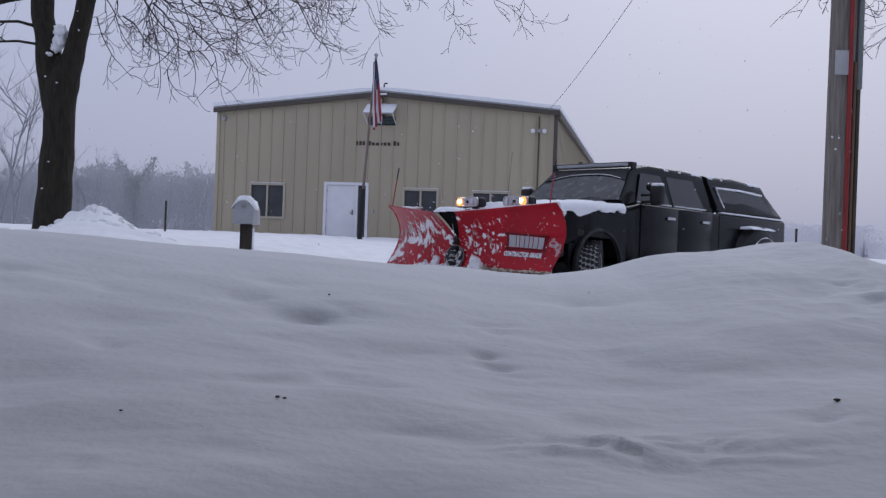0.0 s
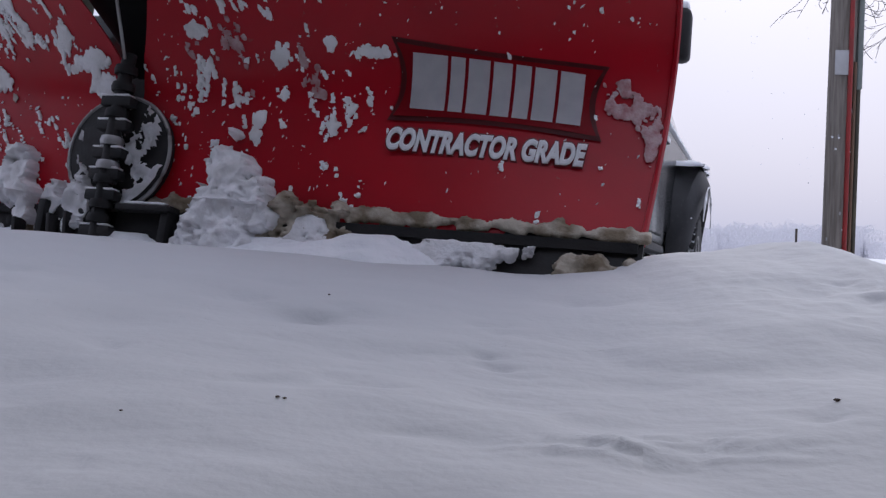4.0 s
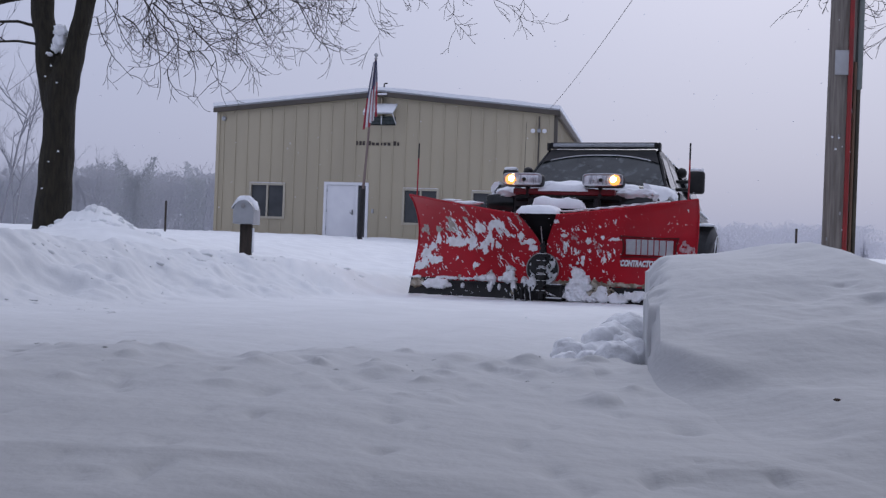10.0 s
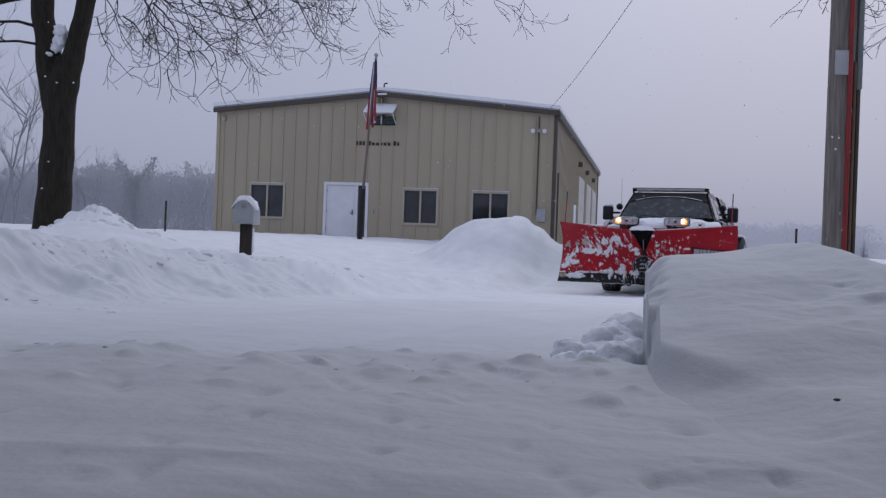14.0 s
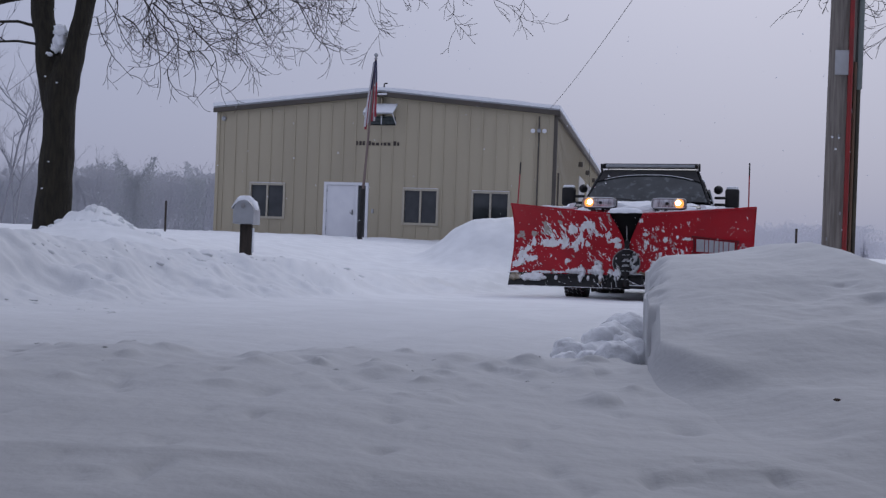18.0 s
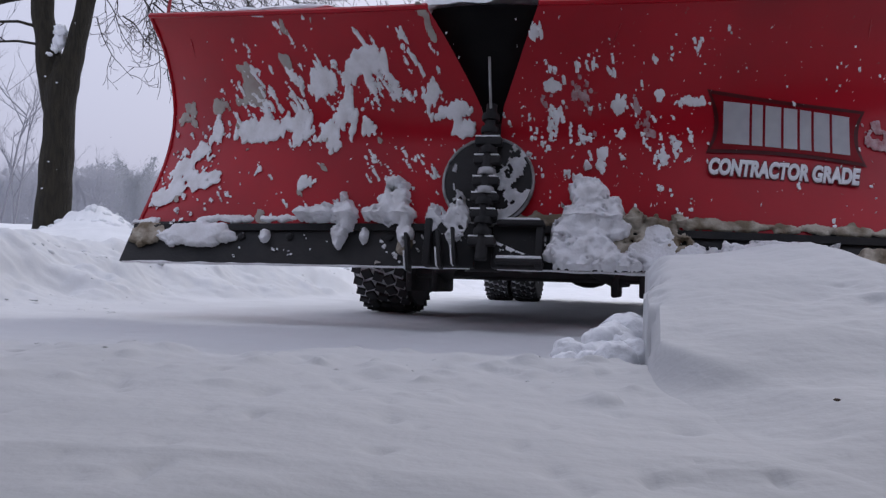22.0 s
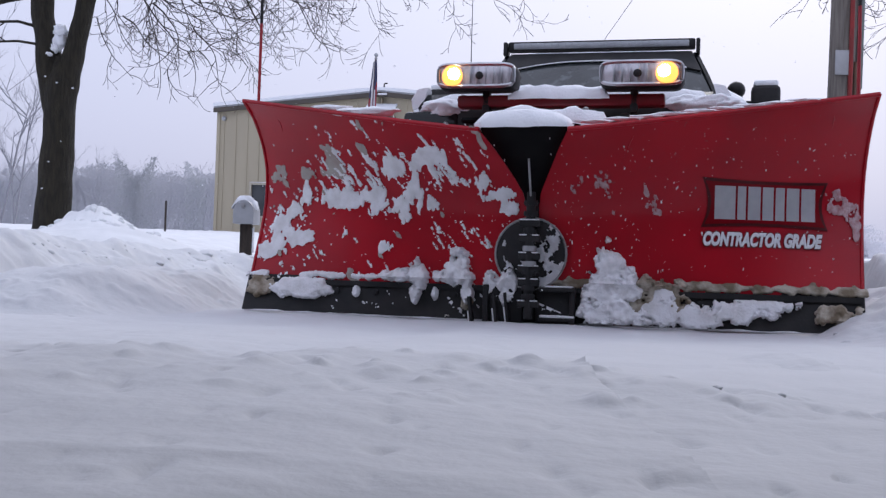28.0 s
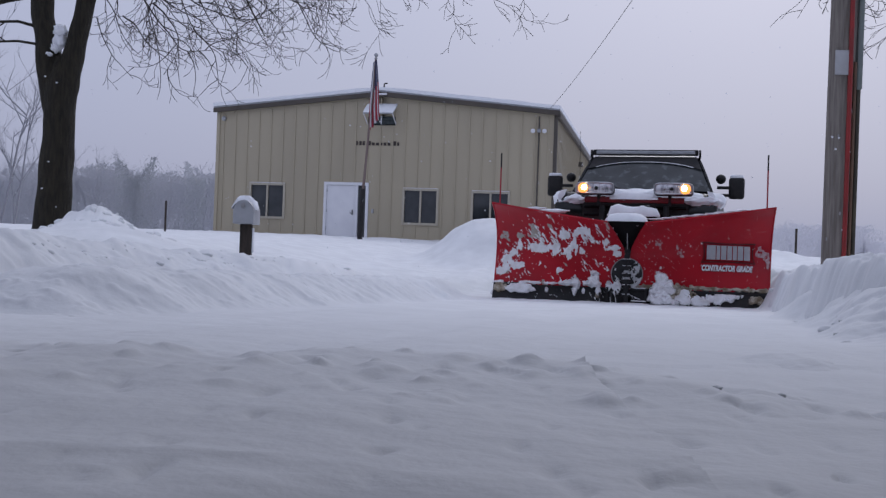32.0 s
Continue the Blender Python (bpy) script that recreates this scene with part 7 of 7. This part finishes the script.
def spray(tw, p, d, length, r, rng, depth=2):
    """A long twig that sags and turns up at its end, with side twigs to alternate sides."""
    n = 14 if depth > 1 else 10 if depth else 8
    pts, dd, turn = [p.copy()], d.normalized(), Vector((0, 0, 0))
    for k in range(n):
        t = (k + 1) / n
        turn = turn * 0.62 + Vector((rng.uniform(-0.15, 0.15), rng.uniform(-0.12, 0.12), rng.uniform(-0.14, 0.14)))
        dd = (dd + turn + Vector((0, 0, 0.13 if t > 0.6 else -0.08))).normalized()
        pts.append(pts[-1] + dd * (length / n))
    tube(tw, pts, [max(0.0034, r * (1 - 0.7 * k / n)) for k in range(n + 1)], 4 if r > 0.008 else 3, cap=False)
    if depth:
        for k in range(1, n):
            if rng.random() < (0.46 if depth > 1 else 0.30):
                base = (pts[k + 1] - pts[k]).normalized()
                side = base.cross(Vector((0, 1, 0.3))).normalized() * (1 if k % 2 else -1)
                nd = base * 0.75 + side * rng.uniform(0.4, 0.9) + Vector((0, rng.uniform(-0.5, 0.5), 0))
                spray(tw, pts[k], nd, length * rng.uniform(0.25, 0.6), r * 0.62, rng, depth - 1)


for k in range(7):
    x = 0.45 + 1.9 * (k + rng.random()) / 7
    p = Vector((x, rng.uniform(-1.2, 1.2), 3.55 + rng.uniform(-0.1, 0.3)))
    spray(tw, p, Vector((rng.uniform(0.3, 1.0), rng.uniform(-0.4, 0.4), rng.uniform(-0.9, -0.45))), rng.uniform(0.8, 1.75) * (1.0 - 0.09 * x), rng.uniform(0.008, 0.013), rng)
for k in range(8):
    x = 1.8 + 1.7 * (k + rng.random()) / 8
    p = Vector((x, rng.uniform(-0.8, 0.8), 3.62 + rng.uniform(-0.05, 0.2)))
    spray(tw, p, Vector((1.0, rng.uniform(-0.3, 0.3), rng.uniform(-0.6, -0.2))), rng.uniform(0.7, 1.15), rng.uniform(0.006, 0.009), rng)
for k in range(10):
    x = 0.35 + 1.9 * (k + rng.random()) / 10
    p = Vector((x, rng.uniform(-1.4, 1.4), 3.45 + rng.uniform(-0.2, 0.3)))
    spray(tw, p, Vector((rng.uniform(-0.2, 0.9), rng.uniform(-0.5, 0.5), rng.uniform(-1.0, -0.5))), rng.uniform(0.75, 1.3), rng.uniform(0.008, 0.013), rng)
for x, reach, dz in ((1.0, 1.8, -0.68), (1.5, 1.6, -0.66), (2.2, 1.6, -0.62), (2.6, 1.5, -0.62), (2.9, 1.3, -0.45)):
    spray(tw, Vector((x, rng.uniform(-0.4, 0.4), 3.7)), Vector((1.0, rng.uniform(-0.15, 0.15), dz)), reach, 0.011, rng)
for x, reach in ((3.5, 0.9), (3.8, 1.0), (4.1, 0.8), (4.35, 0.6), (5.1, 0.8), (5.35, 0.9), (5.7, 0.95), (6.0, 0.7)):
    spray(tw, Vector((x, rng.uniform(-0.4, 0.4), 3.72 - 0.01 * x)), Vector((1.0, 0.1, -0.40)), reach, 0.006, rng)
for k in range(7):
    p = Vector((-0.4 - 1.2 * rng.random(), rng.uniform(-0.8, 0.8), rng.uniform(2.9, 3.6)))
    spray(tw, p, Vector((rng.uniform(-1.0, 0.1), rng.uniform(-0.4, 0.4), rng.uniform(-0.8, 0.0))), rng.uniform(0.7, 1.3), 0.011, rng)
part("trunk", bm, BARK, tree, sharp=80)
part("crown", tw, TWIG, tree, "fine bare drooping twigs", sharp=180)
for q, (x, z, rx, rz) in enumerate(((0.095, 2.86, 0.075, 0.13), (0.115, 2.99, 0.085, 0.075), (0.06, 2.74, 0.035, 0.05), (0.005, 2.66, 0.03, 0.022))):
    fork_snow = new("fork_snow", lump_mesh("fork_snow", rx, 0.10, rz, 5.0 + q, rough=0.45))
    fork_snow.parent = tree
    fork_snow.matrix_basis = pose(x, -0.06 - 0.04 * q, z)
    tagged(fork_snow, "snow packed into the trunk's fork")
for q, (x, z) in enumerate(((-0.03, 2.36), (0.12, 2.28), (0.03, 1.25), (-0.05, 0.9))):
    s_ = new("bark_snow", lump_mesh("bark_snow", 0.014, 0.012, 0.010, 6.0 + q, sub=2))
    s_.parent = tree
    s_.matrix_basis = pose(x, -0.22, z)

rng = random.Random(5)
tree2 = root("bare_tree", "bare twiggy tree beside the utility pole", "tree", at=pose(6.4, 11.0, 0.0))
bm, tw = bmesh.new(), bmesh.new()
bark_trunk(bm, [(0, 0, -0.1), (0.02, 0, 1.5), (0.0, 0, 3.2), (-0.05, 0, 5.0)], [0.20, 0.16, 0.14, 0.10], 16, 3)
for p, d, ln, r in [((0, 0, 3.3), (-1, -0.1, 0.12), 1.7, 0.03), ((0, 0, 3.9), (-0.9, 0.3, 0.3), 2.0, 0.04), ((0, 0, 4.4), (0.6, 0.3, 0.8), 3.0, 0.06), ((0, 0, 4.8), (-0.4, -0.4, 0.9), 3.0, 0.06), ((0, 0, 4.0), (0.7, -0.4, 0.5), 2.6, 0.05)]:
    branch(bm, tw, Vector(p), Vector(d).normalized(), ln, r, 3, rng, 0.10)
tube(bm, [(0, 0, 3.45), (-0.9, 0, 3.62), (-1.7, -0.05, 3.5), (-2.15, -0.05, 3.25)], [0.04, 0.028, 0.02, 0.012], 6)
for x, z, dx, dz, ln in ((-1.75, 3.48, -0.3, -1.0, 0.55), (-1.95, 3.38, -0.6, -0.8, 0.62), (-2.15, 3.25, -0.9, -0.5, 0.50), (-2.1, 3.28, -0.2, -1.0, 0.5), (-1.3, 3.6, 0.3, -1.0, 0.6), (-0.6, 3.55, -0.2, -1.0, 0.7)):
    spray(tw, Vector((x, -0.05, z)), Vector((dx, 0.05, dz)), ln, 0.006, rng)
part("trunk", bm, BARK, tree2, sharp=80)
part("crown", tw, TWIG, tree2, "fine bare twigs", sharp=180)


def far_tree(bm, x, y, h, rng, conifer=False):
    z = float(ground_z(x, y)) - 0.3
    if conifer:
        tube(bm, [(x, y, z), (x, y, z + h)], [0.16, 0.03], 4, cap=False)
        n = 13
        for k in range(n):
            t = k / n
            w = (1 - t) * h * 0.25 * rng.uniform(0.7, 1.15) + 0.2
            for a in range(7):
                an = a * 0.9 + k * 1.3 + rng.uniform(-0.3, 0.3)
                b = Vector((math.cos(an) * w, math.sin(an) * w, -0.12 * h * (1 - t) * 0.5))
                c = Vector((x, y, z + h * (0.16 + 0.84 * t)))
                s = Vector((-math.sin(an), math.cos(an), 0)) * w * 0.35
                v = [bm.verts.new(c), bm.verts.new(c + b * 0.6 + s), bm.verts.new(c + b), bm.verts.new(c + b * 0.6 - s)]
                bm.faces.new(v)
        return
    branches = [(Vector((x, y, z)), Vector((rng.uniform(-0.08, 0.08), 0, 1)), h * 0.75, h * 0.009, 3)]
    while branches:
        p, d, ln, r, dep = branches.pop()
        pts = [p]
        for k in range(3):
            d = (d + Vector((rng.uniform(-0.2, 0.2), rng.uniform(-0.2, 0.2), 0.04))).normalized()
            pts.append(pts[-1] + d * ln / 3)
        tube(bm, pts, [r, r * 0.8, r * 0.6, r * 0.35], 3, cap=False)
        if dep:
            for k in range(5 if dep == 3 else 4):
                t = rng.uniform(0.3, 1.0)
                i = min(2, int(t * 3))
                at = pts[i].lerp(pts[i + 1], t * 3 - i)
                nd = (d * 0.8 + Vector((rng.uniform(-1, 1), rng.uniform(-1, 1), rng.uniform(-0.1, 0.9)))).normalized()
                branches.append((at, nd, ln * rng.uniform(0.4, 0.62), r * 0.5, dep - 1))


def wood(name, spots, material, label, seed, conifer_share=0.0):
    rng = random.Random(seed)
    bm = bmesh.new()
    for x, y, h in spots:
        far_tree(bm, x, y, h, rng, rng.random() < conifer_share)
    ob = part(name, bm, material, sharp=180)
    return tagged(ob, label, "trees", kind="stuff")


def soft_wood(name, x0, x1, y0, y1, top, n, size, material, label, seed):
    """A hazy mass of far crowns: very many small tufts from the ground up to an uneven outline."""
    rng = np.random.RandomState(seed)
    x, y = rng.uniform(x0, x1, n), rng.uniform(y0, y1, n)
    h = top * (0.86 + 0.16 * fbm(x, y * 0.3, 9.0, 2, seed) + 0.19 * fbm(x, y * 0.3, 2.6, 3, seed + 5))
    z = ground_z(x, y) + h * (1 - rng.rand(n) ** 1.5) - 0.3
    c = np.stack([x, y, z], -1)
    v = rng.normal(0, 1, (n, 3, 3))
    v = v / np.linalg.norm(v, axis=-1, keepdims=True) * (size * rng.uniform(0.5, 1.2, (n, 1, 1)))
    v[:, :, 1] *= 0.25
    v[:, :, 2] *= 1.4
    me = bpy.data.meshes.new(name)
    me.from_pydata((c[:, None, :] + v).reshape(-1, 3).tolist(), [], np.arange(3 * n).reshape(n, 3).tolist())
    me.materials.append(material)
    return tagged(new(name, me), label, "trees", kind="stuff")


rng = random.Random(21)
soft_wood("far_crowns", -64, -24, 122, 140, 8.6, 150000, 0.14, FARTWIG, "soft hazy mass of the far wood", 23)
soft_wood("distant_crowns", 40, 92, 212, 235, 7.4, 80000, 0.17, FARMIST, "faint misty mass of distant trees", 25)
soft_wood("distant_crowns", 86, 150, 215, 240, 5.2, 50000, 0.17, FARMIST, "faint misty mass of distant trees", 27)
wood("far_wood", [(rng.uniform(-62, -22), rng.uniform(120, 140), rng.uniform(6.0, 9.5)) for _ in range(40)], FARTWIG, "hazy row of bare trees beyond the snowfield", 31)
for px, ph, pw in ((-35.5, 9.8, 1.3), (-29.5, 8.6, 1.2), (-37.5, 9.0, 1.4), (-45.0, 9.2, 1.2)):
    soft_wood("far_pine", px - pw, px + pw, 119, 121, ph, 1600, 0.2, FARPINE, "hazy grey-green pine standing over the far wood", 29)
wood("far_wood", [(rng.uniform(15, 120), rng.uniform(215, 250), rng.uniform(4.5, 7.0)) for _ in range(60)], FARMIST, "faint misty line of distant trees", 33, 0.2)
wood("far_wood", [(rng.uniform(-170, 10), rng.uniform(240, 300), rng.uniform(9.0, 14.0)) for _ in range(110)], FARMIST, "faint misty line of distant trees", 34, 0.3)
# the mist before these trees is put into their grey branch colour
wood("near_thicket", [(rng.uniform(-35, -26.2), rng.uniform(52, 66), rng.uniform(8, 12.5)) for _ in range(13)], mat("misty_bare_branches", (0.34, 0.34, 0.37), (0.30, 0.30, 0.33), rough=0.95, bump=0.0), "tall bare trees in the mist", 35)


# small dead leaves and bits lying on the apron
def on_bank(ux, uz):
    """Where a line from the eye down to the bank meets its surface."""
    y = 0.5
    while y < 2.6 and EYE.z + uz * y > float(bank_z(ux * y, y)):
        y += 0.005
    return Vector((ux * y, y, float(bank_z(ux * y, y))))


LEAVES = []
for k, (ux, uz, sz, late) in enumerate(((0.392, -0.1355, 0.0030, True), (-0.157, -0.1535, 0.0022, False), (-0.150, -0.1545, 0.0018, False), (-0.31, -0.172, 0.0014, False), (-0.11, -0.05, 0.002, False))):
    p = on_bank(ux, uz)
    lf = new("dead_leaf", lump_mesh("dead_leaf", sz * 1.3, sz, sz * 0.6, 2.0 + k, LEAF, 2))
    lf.matrix_basis = Matrix.Translation(p + Vector((0, 0, 0.002)))
    tagged(lf, "small dark dead leaf lying on the snow", "leaf", "dead leaves on the snow")
    LEAVES.append((lf, late))


# ---- snow falling: flakes in sheets that drift down ----
def flakes(n, seed, y0, y1, size):
    rng = np.random.RandomState(seed)
    y = rng.uniform(y0, y1, n)
    x = rng.uniform(-0.55, 0.55, n) * (y + 2)
    z = rng.uniform(-1.0, 36.0, n)
    bm = bmesh.new()
    for a, b, c in zip(x, y, z):
        s = size * (0.6 + 0.8 * rng.rand())
        o = Vector((a, b, c))
        v = [bm.verts.new(o + Vector(p) * s) for p in ((1, 0, -0.5), (-0.5, 0.9, -0.5), (-0.5, -0.9, -0.5), (0, 0, 0.8))]
        for q in ((0, 1, 2), (0, 1, 3), (1, 2, 3), (2, 0, 3)):
            bm.faces.new([v[k] for k in q])
    bmesh.ops.recalc_face_normals(bm, faces=bm.faces[:])
    ob = part("falling_snow", bm, SNOW_FRESH, sharp=20)
    return tagged(ob, "scattered white snowflakes falling through the air", "snowflakes", kind="stuff")


SNOWFALL = [(flakes(1100, 61, 1.6, 6.0, 0.0036), 0.95, 0.10), (flakes(1300, 62, 7.0, 16.0, 0.009), 0.85, 0.16), (flakes(1500, 63, 16.0, 34.0, 0.014), 0.75, 0.12)]


def truck_pose(row):
    t, x, y, z, yaw, pitch, lean, lift = row
    return Matrix.Translation((x, y, z)) @ Matrix.Rotation(radians(yaw + 180), 4, "Z") @ Matrix.Rotation(radians(pitch), 4, "X") @ Matrix.Rotation(radians(lean), 4, "Y")


def at_time(t):
    """The truck's row at any time, eased between its rows."""
    for a, b in zip(TRUCK_ROWS, TRUCK_ROWS[1:]):
        if a[0] <= t <= b[0]:
            k = (t - a[0]) / (b[0] - a[0])
            return tuple(lerp(p, q, k) for p, q in zip(a, b))
    return TRUCK_ROWS[-1]


def motions():
    walk(truck, [(r[0], truck_pose(r)) for r in TRUCK_ROWS])
    walk(blade, [(r[0], Matrix.Translation(PIV) @ Matrix.Rotation(radians(r[7]), 4, "X")) for r in TRUCK_ROWS])
    # the flecks of snow on one wing are scraped off in the second push
    walk(FLECKS, [(0.0, pose(0, 0, 0)), (24.9, pose(0, 0, 0)), (25.2, pose(0, 0.06, -0.35, -10)), (25.7, pose(0, 0.06, -1.4, -30)), (32.0, pose(0, 0.06, -1.4, -30))])
    # wheels turn with the way that the truck goes
    steps = [k * 0.1 for k in range(321)]
    roll, rolls, last = 0.0, [], None
    for t in steps:
        r = at_time(t)
        p = Vector((r[1], r[2]))
        if last is not None:
            head = Vector((-math.sin(radians(r[4] + 180)), math.cos(radians(r[4] + 180))))
            roll -= (p - last).dot(head) / 0.415
        last = p
        rolls.append(roll)
    for w in WHEELS:
        o = w.location.copy()
        front = w in WHEELS[:2]
        walk(w, [(t, Matrix.Translation(o) @ Matrix.Rotation(radians(float(np.interp(t, [0, 0.8, 1.8], [30, 22, 0]))) if front else 0.0, 4, "Z") @ Matrix.Rotation(a, 4, "X")) for t, a in zip(steps, rolls)])
    # the bank is shoved up, rolled forward and spread
    for k, (ob, x0, x1) in enumerate(BANK_BACK):
        c = ob.location.copy()
        walk(ob, [(0.0, Matrix.Translation(c)), (4.55, Matrix.Translation(c)), (5.0, Matrix.Translation(c + Vector((0, -0.15, -0.10)))), (5.6, Matrix.Translation(c + Vector((0, -0.3, -0.30)))), (32.0, Matrix.Translation(c + Vector((0, -0.3, -0.34))))])
    for k, (ob, x0, x1) in enumerate(BANK_FRONT):
        c = ob.location.copy()
        walk(ob, [(0.0, Matrix.Translation(c)), (4.55, Matrix.Translation(c)), (5.2, Matrix.Translation(c + Vector((0, -0.05, -0.05)))), (6.2, Matrix.Translation(c + Vector((0, -0.05, -0.28)))), (32.0, Matrix.Translation(c + Vector((0, -0.05, -0.28))))])
    # lumps roll up before the blade, ride with it and are left to spread
    for k, (ob, x, y, z) in enumerate(HEAP):
        turn = 25 * math.sin(k * 1.7)
        slow = 1.0 if x > -0.1 else 0.12
        def lump(t, dz, tip, gap=0.15):
            r = at_time(t)
            a = radians(r[4] + 180)
            return pose(x, r[2] + math.tan(a) * (x - r[1]) - gap + y, z + dz, tip, 0, turn)
        rows = [(0.0, pose(x, 2.9, z - 0.75, -60, 0, turn)), (3.75, pose(x, 2.9, z - 0.75, -60, 0, turn)), (4.0, lump(4.0, -0.13 - 0.18 * slow, -50, -0.02)), (4.1, lump(4.1, -0.05 - 0.17 * slow, -40, 0.0)), (4.2, lump(4.2, -0.14 * slow, -28, 0.02)), (4.3, lump(4.3, -0.09 * slow, -17, 0.03)), (4.4, lump(4.4, -0.04 * slow, -8, 0.02)), (4.5, lump(4.5, -0.005, 0, 0.02)), (4.7, lump(4.7, -0.03, 8, 0.05)), (5.2, lump(5.2, -0.13, 25, 0.12))]
        rest = rows[-1][1].translation.copy()
        rows += [(5.7, pose(rest.x, rest.y - 0.05, rest.z - 0.26, 42, 0, turn)), (6.3, pose(rest.x, rest.y - 0.05, rest.z - 0.60, 42, 0, turn)), (32.0, pose(rest.x, rest.y - 0.05, rest.z - 0.60, 42, 0, turn))]
        walk(ob, rows)
    for lf in [lf for lf, late in LEAVES if not late]:
        m0 = lf.matrix_basis.copy()
        walk(lf, [(0.0, m0), (4.45, m0), (5.2, Matrix.Translation((0, -0.05, -0.05)) @ m0), (6.3, Matrix.Translation((0, -0.05, -0.26)) @ m0), (32.0, Matrix.Translation((0, -0.05, -0.26)) @ m0)])
    # the spread snow is scraped thinner
    for ob, drop in SPREAD + [(SPREAD_CRUMBS, 0.012)]:
        walk(ob, [(0.0, pose(0, 0, -0.03)), (4.5, pose(0, 0, -0.03)), (5.6, pose(0, 0, 0)), (25.0, pose(0, 0, 0)), (26.4, pose(0, 0, -drop)), (32.0, pose(0, 0, -drop))])
    # windrows well up beside the tips of the blade as it backs away
    for ob, t0 in WINDROW:
        walk(ob, [(0.0, pose(0, 0, -0.45)), (t0 - 0.45, pose(0, 0, -0.45)), (t0, pose(0, 0, 0)), (32.0, pose(0, 0, 0))])
    # the cut block is dragged back behind the blade
    rows_late = [r for r in TRUCK_ROWS if r[0] >= 26.4]
    for k, (ob, lx, ly, mid) in enumerate(BLOCK):
        c = ob.location.copy()
        rows = [(0.0, Matrix.Translation(c)), (23.5, Matrix.Translation(c)), (23.9, Matrix.Translation(c + Vector((0, 0, -0.02)))), (24.7, Matrix.Translation(c + Vector((0, 0, -0.02)))), (25.4, Matrix.Translation(c + Vector((-0.15, 0.05, -0.10))))]
        for r in rows_late:
            rows.append((r[0], truck_pose(r) @ pose(lx, ly, -0.20, 0, 0, 180) @ pose(0, 0, 0, 0, 0, 3 * k) @ Matrix.Translation(-mid)))
        walk(ob, rows)
    # the blade shaves the top of the block: loose snow rides up and drops at its foot
    for k, (ob, x) in enumerate(SHAVED):
        def shaved(t, z, gap, tip):
            r = at_time(t)
            return pose(x, r[2] - 0.264 * (x - r[1]) - gap, z, tip, 0, 20 * math.sin(k * 2.3))
        low = pose(x, 2.1, -0.45, -40, 0, 0)
        rows = [(0.0, low), (22.9, low), (23.2, shaved(23.2, 0.19, 0.02, -30)), (23.4, shaved(23.4, 0.25, 0.05, -10)), (23.5, shaved(23.5, 0.275, 0.06, 0)), (23.65, shaved(23.65, 0.26, 0.08, 10)), (23.8, shaved(23.8, 0.13, 0.06, 20)), (24.0, shaved(24.0, 0.03, 0.03, 30)), (24.2, shaved(24.2, -0.05, 0.03, 35)), (24.4, shaved(24.4, -0.12, 0.03, 35))]
        rest = rows[-1][1]
        rows += [(24.7, rest), (25.4, Matrix.Translation((0, 0, -0.12)) @ rest), (26.2, Matrix.Translation((0, 0, -0.30)) @ rest), (32.0, Matrix.Translation((0, 0, -0.30)) @ rest)]
        walk(ob, rows)
    def slump(a):
        return Matrix.Translation((0, 0.8, 0.1)) @ Matrix.Rotation(radians(-a), 4, "X") @ Matrix.Translation((0, -0.8, -0.1))

    for ob in BLOCK_APRON:
        m0 = ob.matrix_basis.copy()
        walk(ob, [(0.0, m0), (23.55, m0), (23.8, slump(3.0) @ m0), (24.0, slump(6.5) @ m0), (24.2, slump(8.7) @ m0), (24.5, slump(9.5) @ m0), (24.8, slump(9.5) @ m0), (26.3, Matrix.Translation((0, 0.0, -0.28)) @ m0), (32.0, Matrix.Translation((0, 0.0, -0.28)) @ m0)])
    for ob in [lf for lf, late in LEAVES if late]:
        m0 = ob.matrix_basis.copy()
        walk(ob, [(0.0, m0), (24.8, m0), (25.4, Matrix.Translation((0, 0.05, -0.06)) @ m0), (26.3, Matrix.Translation((0, 0.05, -0.28)) @ m0), (32.0, Matrix.Translation((0, 0.05, -0.28)) @ m0)])
    for k, (ob, x, y, z) in enumerate(CHUNKS):
        m0 = ob.matrix_basis.copy()
        rows = [(0.0, m0), (24.7, m0), (25.5, Matrix.Translation((0, 0.1, -0.02)) @ m0)]
        for r in rows_late:
            rows.append((r[0], truck_pose(r) @ pose(-0.5 + 0.25 * k, -0.45, 0.06, 0, 0, 40 * k)))
        walk(ob, rows)
    # flag folds stir a little
    for fold, x, y, z, k in FLAG:
        rows = []
        for q in range(33):
            a = 2.2 * math.sin(q * 0.9 + 0.35 * k) + 1.5 * math.sin(q * 0.37 + k) + (5 if q in (31, 32, 29, 0) else 0)
            rows.append((float(q), pose(x, y, z, 1.5 * math.sin(q * 0.7 + k), -a - 1.0 * k * 0.4, 8 * math.sin(q * 0.5 + k))))
        walk(fold, rows)
    for ob, fall, drift in SNOWFALL:
        walk(ob, [(0.0, pose(0, 0, 0)), (8.0, pose(-drift * 8, 0.1, -fall * 8)), (16.0, pose(-drift * 11, 0, -fall * 16)), (24.0, pose(-drift * 18, 0.1, -fall * 24)), (32.0, pose(-drift * 20, 0, -fall * 32))])


motions()
